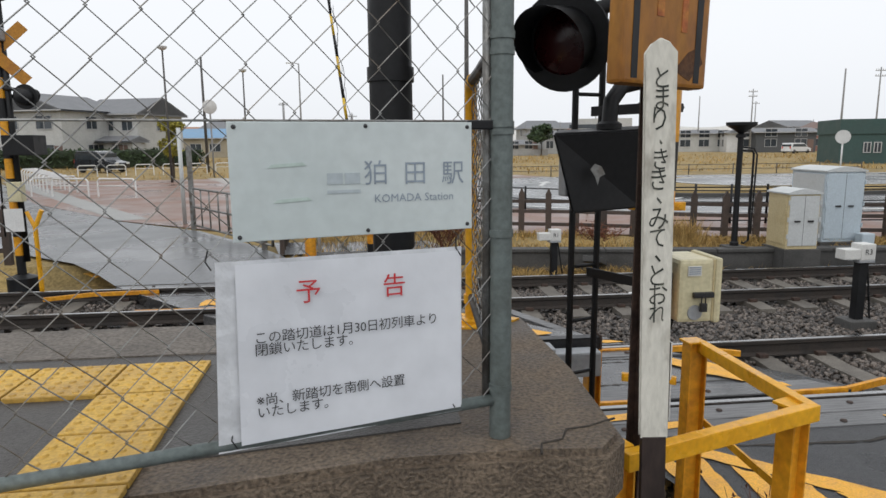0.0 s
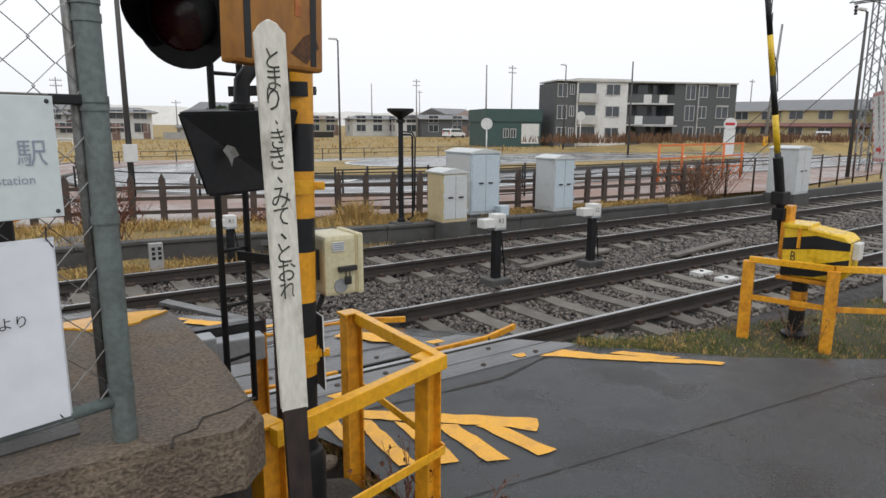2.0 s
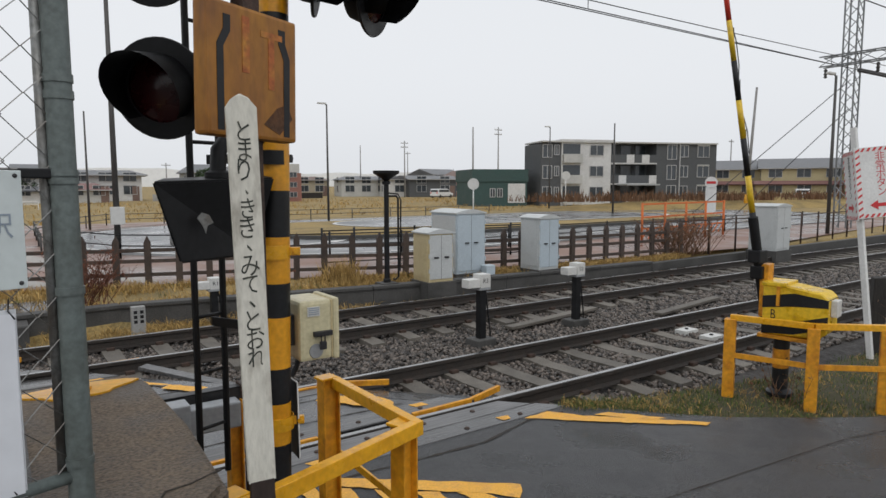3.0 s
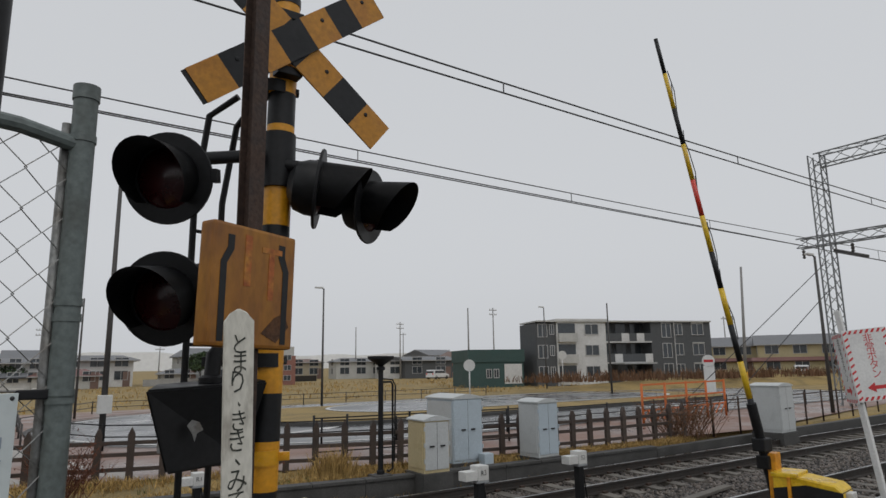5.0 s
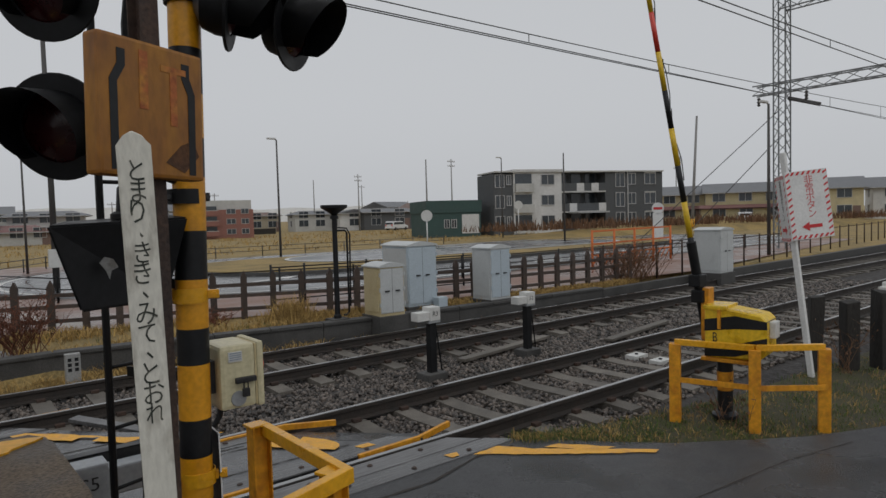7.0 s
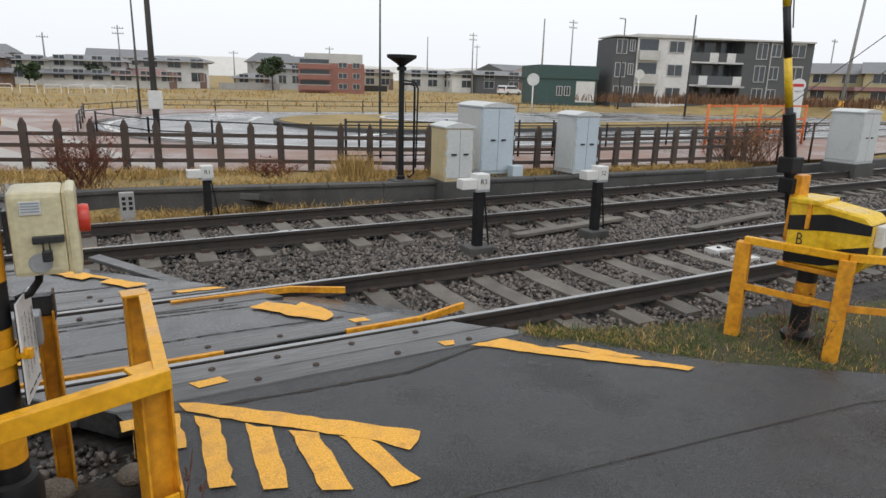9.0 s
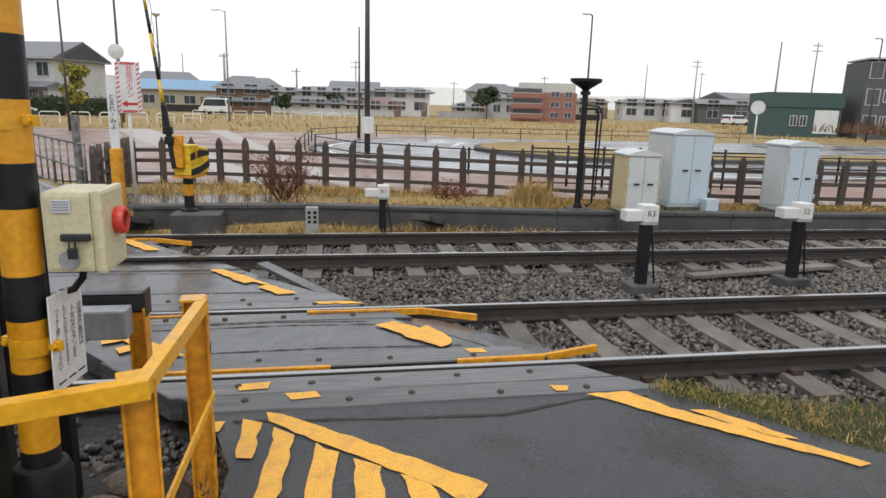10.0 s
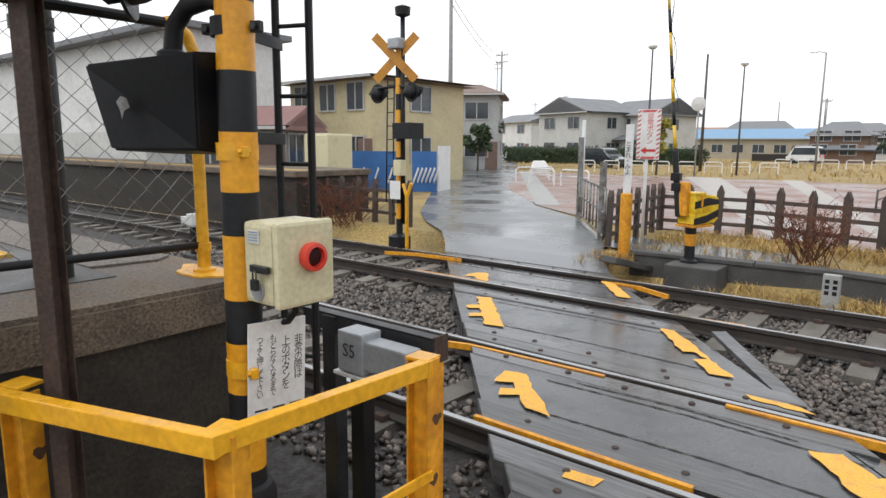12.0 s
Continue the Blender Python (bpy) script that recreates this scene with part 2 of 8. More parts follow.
# ---- mesh helpers ----
def bm_box(bm, x0, y0, z0, x1, y1, z1, m=None):
    vs = [bm.verts.new(v) for v in ((x0, y0, z0), (x1, y0, z0), (x1, y1, z0), (x0, y1, z0), (x0, y0, z1), (x1, y0, z1), (x1, y1, z1), (x0, y1, z1))]
    for f in ((3, 2, 1, 0), (4, 5, 6, 7), (0, 1, 5, 4), (1, 2, 6, 5), (2, 3, 7, 6), (3, 0, 4, 7)):
        bm.faces.new([vs[i] for i in f])
    if m is not None:
        for v in vs:
            v.co = m @ v.co
    return vs


def box(x0, y0, z0, x1, y1, z1, bevel=0.0, m=None):
    bm = bmesh.new()
    bm_box(bm, x0, y0, z0, x1, y1, z1)
    if bevel:
        bmesh.ops.bevel(bm, geom=bm.edges[:], offset=bevel, segments=2, affect="EDGES", profile=0.6)
    if m is not None:
        bm.transform(m)
    return bm


def bm_tube(bm, pts, r, seg=8, cap=True, r1=None):
    """A tube along points, r at the start and r1 at the end."""
    pts = [Vector(p) for p in pts]
    rings = []
    for i, p in enumerate(pts):
        d = (pts[min(i + 1, len(pts) - 1)] - pts[max(i - 1, 0)]).normalized()
        a = d.orthogonal().normalized() if i == 0 else (a - d * a.dot(d)).normalized()
        b = d.cross(a)
        rad = r if r1 is None else r + (r1 - r) * i / (len(pts) - 1)
        rings.append([bm.verts.new(p + (a * math.cos(2 * math.pi * k / seg) + b * math.sin(2 * math.pi * k / seg)) * rad) for k in range(seg)])
    for q, s in zip(rings, rings[1:]):
        for k in range(seg):
            f = bm.faces.new((q[k], q[(k + 1) % seg], s[(k + 1) % seg], s[k]))
            f.smooth = seg > 5
    if cap:
        bm.faces.new(rings[0][::-1])
        bm.faces.new(rings[-1])
    return bm


def tube(pts, r, seg=10, r1=None):
    return bm_tube(bmesh.new(), pts, r, seg, True, r1)


def lathe(profile, m=None, seg=24, close=False):
    """Profile of (radius, height) turned about z."""
    bm = bmesh.new()
    rings = []
    for r, z in profile:
        rings.append([bm.verts.new((r * math.cos(2 * math.pi * k / seg), r * math.sin(2 * math.pi * k / seg), z)) for k in range(seg)])
    for q, s in zip(rings, rings[1:]):
        for k in range(seg):
            f = bm.faces.new((q[k], q[(k + 1) % seg], s[(k + 1) % seg], s[k]))
            f.smooth = True
    if close:
        bm.faces.new(rings[0][::-1])
        bm.faces.new(rings[-1])
    if m is not None:
        bm.transform(m)
    return bm


def prism(pts, z0, z1, m=None, bevel=0.0):
    """A flat outline (x, y) raised from z0 to z1; a number or a function of (x, y)."""
    fz0 = z0 if callable(z0) else lambda x, y: z0
    fz1 = z1 if callable(z1) else lambda x, y: z1
    bm = bmesh.new()
    lo = [bm.verts.new((x, y, fz0(x, y))) for x, y in pts]
    hi = [bm.verts.new((x, y, fz1(x, y))) for x, y in pts]
    n = len(pts)
    bm.faces.new(lo[::-1])
    bm.faces.new(hi)
    for i in range(n):
        bm.faces.new((lo[i], lo[(i + 1) % n], hi[(i + 1) % n], hi[i]))
    bmesh.ops.recalc_face_normals(bm, faces=bm.faces[:])
    if bevel:
        bmesh.ops.bevel(bm, geom=bm.edges[:], offset=bevel, segments=1, affect="EDGES")
    if m is not None:
        bm.transform(m)
    return bm


def join(*bms):
    out = bms[0]
    for b in bms[1:]:
        me = bpy.data.meshes.new("tmp")
        b.to_mesh(me)
        out.from_mesh(me)
        bpy.data.meshes.remove(me)
        b.free()
    return out


def mesh_of(name, bm, material):
    me = bpy.data.meshes.new(name)
    bm.normal_update()
    for e in bm.edges:
        if len(e.link_faces) == 2 and e.calc_face_angle(0.0) > 0.6:
            e.smooth = False
    bm.to_mesh(me)
    bm.free()
    me.materials.append(material)
    return me


def solo(name, bm, material, label="", category="", group="", kind=""):
    return tagged(new(name, mesh_of(name, bm, material)), label, category, group, kind)


def thing(name, at, label, category, group="", kind="", rz=0.0):
    ob = new(name)
    ob.empty_display_size = 0.2
    ob.matrix_world = pose(*at, 0, 0, rz)
    return tagged(ob, label, category, group, kind)


def where(ob):
    return (where(ob.parent) if ob.parent else Matrix()) @ ob.matrix_basis


def part(name, bm, material, parent, label=""):
    """One mesh under a thing or a part; the bmesh is given in world coordinates."""
    bm.transform(where(parent).inverted())
    ob = new(name, mesh_of(name, bm, material))
    ob.parent = parent
    return tagged(ob, label)


def piece(name, me, parent, m):
    ob = new(name, me)
    ob.parent = parent
    ob.matrix_basis = m
    return ob


def letters(name, body, size, material, parent, m, align="CENTER", spacing=1.0, lines=1.0, label="", squash=1.0):
    """Flat lettering as a thin mesh, written in the plane of m (x right, y up)."""
    cu = bpy.data.curves.new(name, "FONT")
    cu.body, cu.size, cu.align_x, cu.align_y = body, size, align, "CENTER"
    cu.space_character, cu.space_line, cu.resolution_u = spacing, lines, 2
    tmp = new("tmp_text", cu)
    bpy.context.view_layer.update()
    me = bpy.data.meshes.new_from_object(tmp.evaluated_get(bpy.context.evaluated_depsgraph_get()))
    bpy.data.objects.remove(tmp)
    me.name = name
    me.materials.clear()
    me.materials.append(material)
    me.transform((where(parent).inverted() if parent else Matrix()) @ m @ Matrix.Diagonal((squash, 1, 1, 1)))
    ob = new(name, me)
    ob.parent = parent
    return tagged(ob, label)


def face(x, y, z, yaw, off=0.0):
    """A writing plane at a place, whose reader looks along the heading yaw (degrees from +y, to the left)."""
    return pose(x, y, z, 90, 0, yaw) @ pose(0, 0, off)


def stuff(name, verts, faces, material, label, category, smooth=False, parent=None):
    me = bpy.data.meshes.new(name)
    me.from_pydata(verts, [], faces)
    me.materials.append(material)
    if smooth:
        me.shade_smooth()
    ob = new(name, me)
    ob.parent = parent
    return tagged(ob, label, category, "", "stuff")


def blades(name, spots, material, label, category, h=0.2, w=0.006, lean=0.5, per=12, spread=0.08, seed=1):
    """Tufts of thin bent blades at the spots (x, y, z, size)."""
    rng = np.random.default_rng(seed)
    vs, fs = [], []
    for x, y, z, s in spots:
        for _ in range(per):
            a, b = rng.uniform(0, 6.283, 2)
            px, py = x + rng.normal(0, spread * s), y + rng.normal(0, spread * s)
            hh, ll = h * s * rng.uniform(0.5, 1.2), lean * h * s * rng.uniform(0.2, 1.3)
            dx, dy = math.cos(a), math.sin(a)
            wx, wy = math.cos(b) * w * s, math.sin(b) * w * s
            n = len(vs)
            vs += [(px - wx, py - wy, z - 0.02), (px + wx, py + wy, z - 0.02),
                   (px + dx * ll * 0.35 + wx * 0.8, py + dy * ll * 0.35 + wy * 0.8, z + hh * 0.6),
                   (px + dx * ll * 0.35 - wx * 0.8, py + dy * ll * 0.35 - wy * 0.8, z + hh * 0.6),
                   (px + dx * ll, py + dy * ll, z + hh)]
            fs += [(n, n + 1, n + 2, n + 3), (n + 3, n + 2, n + 4)]
    return stuff(name, vs, fs, material, label, category)


def lerp(a, b, t):
    return a + (b - a) * t


def road_z(y):
    """Height of the near road and of the crossing, which falls gently away."""
    return 0.0244 * (3.95 - max(0.0, min(y, 9.6)))


def left_edge(y):
    return 1.60 - 0.866 * (y - 3.34)


def right_edge(y):
    return 4.35 - 0.82 * (y - 3.46)


# ---- the ground, the road and the tracks ----
def sheet(profile, x0, x1, nx):
    bm = bmesh.new()
    rows = [[bm.verts.new((lerp(x0, x1, i / nx), y, z)) for i in range(nx + 1)] for y, z in profile]
    for a, b in zip(rows, rows[1:]):
        for i in range(nx):
            bm.faces.new((a[i], a[i + 1], b[i + 1], b[i]))
    return bm


solo("ground", sheet([(-2500, -0.02), (-30, -0.02), (-3, 0.0), (1.2, 0.02), (2.4, -0.08), (3.0, -0.36), (10.2, -0.45), (10.75, -0.36), (11.05, -0.06), (12.5, -0.02), (40, -0.02), (3500, -0.02)], -3000, 3000, 30),
     DRY, "dry yellow winter grass field reaching the horizon", "ground", kind="structure")


def near_road():
    edge = [(1.60, 3.40), (4.45, 3.40), (4.62, 3.20), (4.86, 2.88), (5.30, 2.36), (5.78, 1.98), (6.22, 1.65), (9, 0.3), (16, -1.6), (60, -9), (60, -40), (-60, -40), (-60, 0.2), (-6, 0.62), (0.4, 1.08), (0.84, 1.14), (1.78, 1.60), (1.80, 2.75)]
    bm = bmesh.new()
    f = bm.faces.new([bm.verts.new((x, y, road_z(y) - 0.005)) for x, y in edge])
    bmesh.ops.triangulate(bm, faces=[f])
    bmesh.ops.recalc_face_normals(bm, faces=bm.faces[:])
    for q in bm.faces:
        if q.normal.z < 0:
            q.normal_flip()
    return bm


solo("road", near_road(), ASPHALT, "wet dark asphalt lane leading onto the level crossing", "road", kind="structure")


def flat(pts, z=0.0):
    bm = bmesh.new()
    f = bm.faces.new([bm.verts.new((x, y, z(x, y) if callable(z) else z)) for x, y in pts])
    f.normal_update()
    if f.normal.z < 0:
        f.normal_flip()
    return bm


def far_z(x, y):
    return lerp(-0.135, 0.0, max(0.0, min(1.0, (y - 9.62) / 1.3)))


def far_road():
    """The lane beyond the tracks, which bends away between the plaza and the houses."""
    rows = [((-3.84, 9.62), (-0.70, 9.62)), ((-4.3, 10.2), (-1.15, 10.3)), ((-5.0, 10.95), (-1.5, 11.1)), ((-6.3, 12.0), (-2.2, 12.4)), ((-7.7, 13.4), (-3.9, 14.9)),
            ((-10.2, 16.6), (-6.6, 17.3)), ((-15.5, 23.6), (-12.0, 24.5)), ((-24, 37), (-20.5, 38)), ((-39.5, 62), (-36.3, 63)), ((-70, 111), (-66.6, 112.5))]
    bm = bmesh.new()
    vs = [[bm.verts.new((lerp(a[0], b[0], k / 3), lerp(a[1], b[1], k / 3), far_z(0, lerp(a[1], b[1], k / 3)) + 0.004)) for k in range(4)] for a, b in rows]
    for p, q in zip(vs, vs[1:]):
        for k in range(3):
            bm.faces.new((p[k], p[k + 1], q[k + 1], q[k]))
    return bm


solo("road_far", far_road(), ROAD_FAR, "wet grey asphalt lane bending away beyond the crossing", "road", kind="structure")
solo("pavement_path", flat([(-1.6, 11.25), (1.6, 11.25), (1.2, 12.5), (-1.9, 12.75)], 0.004), ROAD_FAR, "narrow grey asphalt strip behind the cable trough", "pavement", kind="structure")
solo("pavement_plaza", flat([(-11.5, 23.2), (-6.4, 17.2), (-3.2, 14.6), (0, 14.2), (9, 11.6), (20, 10.6), (44, 14), (44, 20), (16, 22), (9, 38), (-20.3, 38.2)], 0.008), BRICK, "reddish brown paved station square, wet", "pavement", kind="structure")
for a, b, c, d in (((0.4, 14.4), (1.3, 14.3), (-7.5, 39), (-9.5, 39)), ((2.6, 13.7), (3.1, 13.6), (-3.4, 39), (-4.4, 39))):
    solo("pavement_band", flat([a, b, c, d], 0.012), BAND, "pale stone band across the red paving", "pavement", kind="structure")
solo("pavement_gutter", flat([(-6.6, 17.35), (-5.9, 17.6), (-19.6, 38.6), (-20.4, 38.2)], 0.013), CONCLIGHT, "pale concrete gutter along the lane", "pavement", kind="structure")


def stadium(x0, x1, yc, r, n=20):
    a = [(x0 + r * math.cos(t), yc + r * math.sin(t)) for t in np.linspace(math.pi / 2, 1.5 * math.pi, n)]
    b = [(x1 + r * math.cos(t), yc + r * math.sin(t)) for t in np.linspace(-math.pi / 2, math.pi / 2, n)]
    return a + b


solo("road_rotary", flat(stadium(11.4, 40, 25.4, 9.6), 0.016), ROAD_FAR, "wet asphalt bus turning loop in front of the station", "road", kind="structure")


def ring(outer, inner, z):
    bm = bmesh.new()
    a = [bm.verts.new((x, y, z)) for x, y in outer]
    b = [bm.verts.new((x, y, z)) for x, y in inner]
    n = len(a)
    for i in range(n):
        bm.faces.new((a[i], a[(i + 1) % n], b[(i + 1) % n], b[i]))
    bmesh.ops.recalc_face_normals(bm, faces=bm.faces[:])
    for f in bm.faces:
        if f.normal.z < 0:
            f.normal_flip()
    return bm


solo("road_line", ring(stadium(11.4, 40, 25.4, 9.25), stadium(11.4, 40, 25.4, 9.08), 0.021), ROADWHITE, "white edge line round the turning loop", "road line", kind="structure")
solo("trim_kerb", ring(stadium(11.4, 40, 25.4, 9.8), stadium(11.4, 40, 25.4, 9.6), 0.06), CONCGREY, "dark kerb round the turning loop", "kerb", kind="structure")
isl = thing("traffic_island", (20, 25.6, 0), "kerbed traffic island with dry grass in the wet turning loop", "traffic island")
part("kerb", prism(stadium(13.2, 34, 25.6, 4.9), 0, 0.14), CONCGREY, isl, "dark concrete kerb")
part("turf", prism(stadium(13.2, 34, 25.6, 4.65), 0.1, 0.17), DRY, isl, "dry yellow turf")
solo("road_inner", prism(stadium(16.5, 33, 26.6, 3.1), 0.1, 0.19), ROAD_FAR, "wet asphalt bay inside the traffic island", "road", kind="structure")
solo("road_line_inner", ring(stadium(16.5, 33, 26.6, 3.1), stadium(16.5, 33, 26.6, 2.9), 0.196), ROADWHITE, "white edge line of the inner bay", "road line", kind="structure")
for x, y, r in ((9.5, 20.2, 25), (22, 18.2, 5), (27.5, 19.3, -8), (8.3, 29.5, 70)):
    solo("road_arrow", prism([(-0.1, -1.6), (0.1, -1.6), (0.1, 0.6), (0.32, 0.6), (0, 1.6), (-0.32, 0.6), (-0.1, 0.6)], 0.017, 0.023, pose(x, y, 0, 0, 0, r - 90)), ROADWHITE, "worn white arrow on the wet loop", "road marking", kind="structure")

RAILS = ((3.95, 0.0), (5.45, -0.037), (7.60, -0.039), (9.10, -0.076))
XL, XR = -70.0, 170.0


def rail_bm(y, z):
    prof = [(-0.064, -0.153), (0.064, -0.153), (0.064, -0.142), (0.012, -0.122), (0.009, -0.05), (0.0325, -0.036), (0.0325, -0.004), (0.026, 0.0), (-0.026, 0.0), (-0.0325, -0.004), (-0.0325, -0.036), (-0.009, -0.05), (-0.012, -0.122), (-0.064, -0.142)]
    bm = bmesh.new()
    e = [[bm.verts.new((x, y + a, z + b)) for a, b in prof] for x in (XL, XR)]
    for i in range(len(prof)):
        j = (i + 1) % len(prof)
        bm.faces.new((e[0][i], e[1][i], e[1][j], e[0][j]))
    bm.faces.new(e[0][::-1])
    bm.faces.new(e[1])
    bmesh.ops.recalc_face_normals(bm, faces=bm.faces[:])
    return bm


sleeper_bm = prism([(-1.19, 0.0), (1.19, 0.0), (1.19, 0.16), (0.86, 0.185), (0.6, 0.185), (0.35, 0.165), (-0.35, 0.165), (-0.6, 0.185), (-0.86, 0.185), (-1.19, 0.16)], -0.11, 0.11)
sleeper_bm.transform(Matrix(((0, 0, 1, 0), (1, 0, 0, 0), (0, 1, 0, 0), (0, 0, 0, 1))))
SLEEPER_ME = mesh_of("sleeper", sleeper_bm, SLEEPER)
CLIP_ME = mesh_of("rail_clip", join(box(-0.05, -0.13, 0, 0.05, -0.065, 0.045, 0.008), box(-0.05, 0.065, 0, 0.05, 0.13, 0.045, 0.008)), RUST)
for k, (ra, rb) in enumerate(((RAILS[0], RAILS[1]), (RAILS[2], RAILS[3]))):
    yc, zc = (ra[0] + rb[0]) / 2, (ra[1] + rb[1]) / 2
    tr = thing("railway_track", (0, yc, zc), ("near" if k == 0 else "far") + " railway track of dark rails on concrete sleepers in ballast", "railway track", "railway tracks", "structure")
    for y, z in (ra, rb):
        r = part("rail", rail_bm(y, z), RAIL, tr, "dark rusty rail with a shiny worn head")
        part("railhead", box(XL, y - 0.024, z - 0.002, XR, y + 0.024, z + 0.0025), RAILTOP, r, "bright worn running surface")
    tilt = math.degrees(math.atan2(rb[1] - ra[1], 1.5))
    rng = random.Random(5 + k)
    for i in range(-22, 105):
        x = i * 0.62 + 0.25 + rng.uniform(-0.02, 0.02)
        if left_edge(yc) - 0.1 < x < right_edge(yc) - 0.3:
            continue
        piece("sleeper", SLEEPER_ME, tr, pose(x, 0, -0.338 + rng.uniform(-0.008, 0.004), tilt, 0, rng.uniform(-0.7, 0.7)))
        if -4 < x < 14:
            for s in (-0.75, 0.75):
                piece("rail_clip", CLIP_ME, tr, pose(x, s, -0.157 + s * math.sin(radians(tilt)), tilt))


def bed_z(x, y):
    """Top of the ballast between and beside the rails."""
    base = np.interp(y, [2.3, 2.75, 3.2, 9.6, 10.0, 10.5], [-0.45, -0.31, -0.215, -0.298, -0.32, -0.45])
    return base


def ballast_bed():
    bm = bmesh.new()
    ys = np.linspace(2.3, 10.5, 60)
    xs = np.concatenate((np.linspace(-70, -9, 12)[:-1], np.linspace(-9, 17, 130), np.linspace(17, 170, 30)[1:]))
    g = [[bm.verts.new((x, y, bed_z(x, y) + 0.03 * noise.noise((x * 3, y * 3, 0)) + 0.022 * noise.noise((x * 11, y * 11, 3)))) for x in xs] for y in ys]
    for a, b in zip(g, g[1:]):
        for i in range(len(xs) - 1):
            bm.faces.new((a[i], a[i + 1], b[i + 1], b[i]))
    return bm


solo("ground_ballast", ballast_bed(), BALLAST, "dark wet crushed stone bed under both tracks", "ballast", kind="structure")


def stones(name, n, xr, size, seed, label):
    """Many small broken stones lying on the bed."""
    rng = np.random.default_rng(seed)
    ico = bmesh.new()
    bmesh.ops.create_icosphere(ico, subdivisions=1, radius=1.0)
    bv = np.array([v.co[:] for v in ico.verts])
    keep = rng.permutation(len(bv))
    bf = np.array([[v.index for v in f.verts] for f in ico.faces])
    ico.free()
    x, y = rng.uniform(*xr, n * 2), rng.uniform(2.7, 10.15, n * 2)
    deck = (x > 1.60 - 0.866 * (y - 3.34) - 0.05) & (x < 4.35 - 0.82 * (y - 3.46) + 0.02) & (y > 3.3) & (y < 9.7)
    rail = np.zeros(len(x), bool)
    for ry, rz in RAILS:
        rail |= np.abs(y - ry) < 0.07
    verge = (y < 3.45) & (x > 4.4)
    plat = (x < 1.0) & (y < 3.25)
    sl = np.abs(((x - 0.25 + 0.31) % 0.62) - 0.31) < 0.12
    intrack = ((np.abs(y - 4.70) < 1.2) | (np.abs(y - 8.35) < 1.2)) & sl
    ok = ~(deck | rail | verge | plat | intrack)
    x, y = x[ok][:n], y[ok][:n]
    n = len(x)
    z = np.interp(y, [2.3, 2.75, 3.2, 9.6, 10.0, 10.5], [-0.45, -0.31, -0.215, -0.298, -0.32, -0.45])
    s = size * rng.uniform(0.55, 1.25, (n, 1)) * rng.uniform(0.55, 1.25, (n, 3))
    q = rng.normal(size=(n, 3, 3))
    q, _ = np.linalg.qr(q)
    v = bv[None] * (1 + rng.uniform(-0.28, 0.22, (n, len(bv), 1)))
    v = np.einsum("nij,nkj->nki", q, v * s[:, None, :])
    v[..., 0] += x[:, None]
    v[..., 1] += y[:, None]
    v[..., 2] += (z + rng.uniform(-0.012, 0.03, n))[:, None]
    f = bf[None] + (np.arange(n) * len(bv))[:, None, None]
    me = bpy.data.meshes.new(name)
    v, f = v.reshape(-1, 3), f.reshape(-1, 3)
    me.vertices.add(len(v))
    me.vertices.foreach_set("co", v.ravel())
    me.loops.add(f.size)
    me.loops.foreach_set("vertex_index", f.ravel())
    me.polygons.add(len(f))
    me.polygons.foreach_set("loop_start", np.arange(0, f.size, 3))
    me.polygons.foreach_set("loop_total", np.full(len(f), 3))
    me.update()
    me.validate()
    me.materials.append(STONE)
    tagged(new(name, me), label, "gravel", "", "stuff")


stones("ballast_stones", 26000, (1.2, 9.5), 0.03, 3, "grey and brown crushed ballast stones between the rails")
stones("ballast_stones_further", 16000, (9.5, 22), 0.04, 4, "grey crushed ballast stones along the tracks")
stones("ballast_stones_beyond", 13000, (-9, 1.2), 0.036, 5, "grey crushed ballast stones on the platform side")


# ---- the crossing deck ----
def slab(y0, y1, over=0.0, top=0.0, thick=0.16, cutl=0.0, cutr=0.0, wob=0.0, seed=0):
    """A strip of the deck between two heights of the plan, cut on the skew at both ends."""
    rng = random.Random(seed)
    n = 9
    lo = [(lerp(left_edge(y0) + cutl, right_edge(y0) - cutr, i / n), y0 + (rng.uniform(-wob, wob) if 0 < i < n else 0)) for i in range(n + 1)]
    hi = [(lerp(left_edge(y1) + cutl, right_edge(y1) - cutr, i / n), y1 + (rng.uniform(-wob, wob) if 0 < i < n else 0)) for i in range(n + 1)]
    return prism(lo + hi[::-1], lambda x, y: road_z(y) - thick, lambda x, y: road_z(y) + top)


deck = thing("crossing_deck", (1.5, 6.5, road_z(6.5)), "level crossing deck of weathered timber planks and patched asphalt", "crossing deck", kind="structure")
FILLS = ((4.30, 5.14), (5.93, 7.12), (7.98, 8.74))
for i, (a, b) in enumerate(FILLS):
    part("asphalt_infill", slab(a, b, top=-0.008, wob=0.012, seed=i, cutr=0.15 if i == 0 else 0.05), ASPHALT_OLD, deck, "dark patched wet asphalt")
PLANKS = ((3.395, 3.625), (3.635, 3.885), (4.045, 4.305), (5.135, 5.355), (5.525, 5.72), (5.73, 5.935), (7.115, 7.31), (7.32, 7.525), (7.69, 7.985), (8.735, 9.01), (9.175, 9.39), (9.40, 9.63))
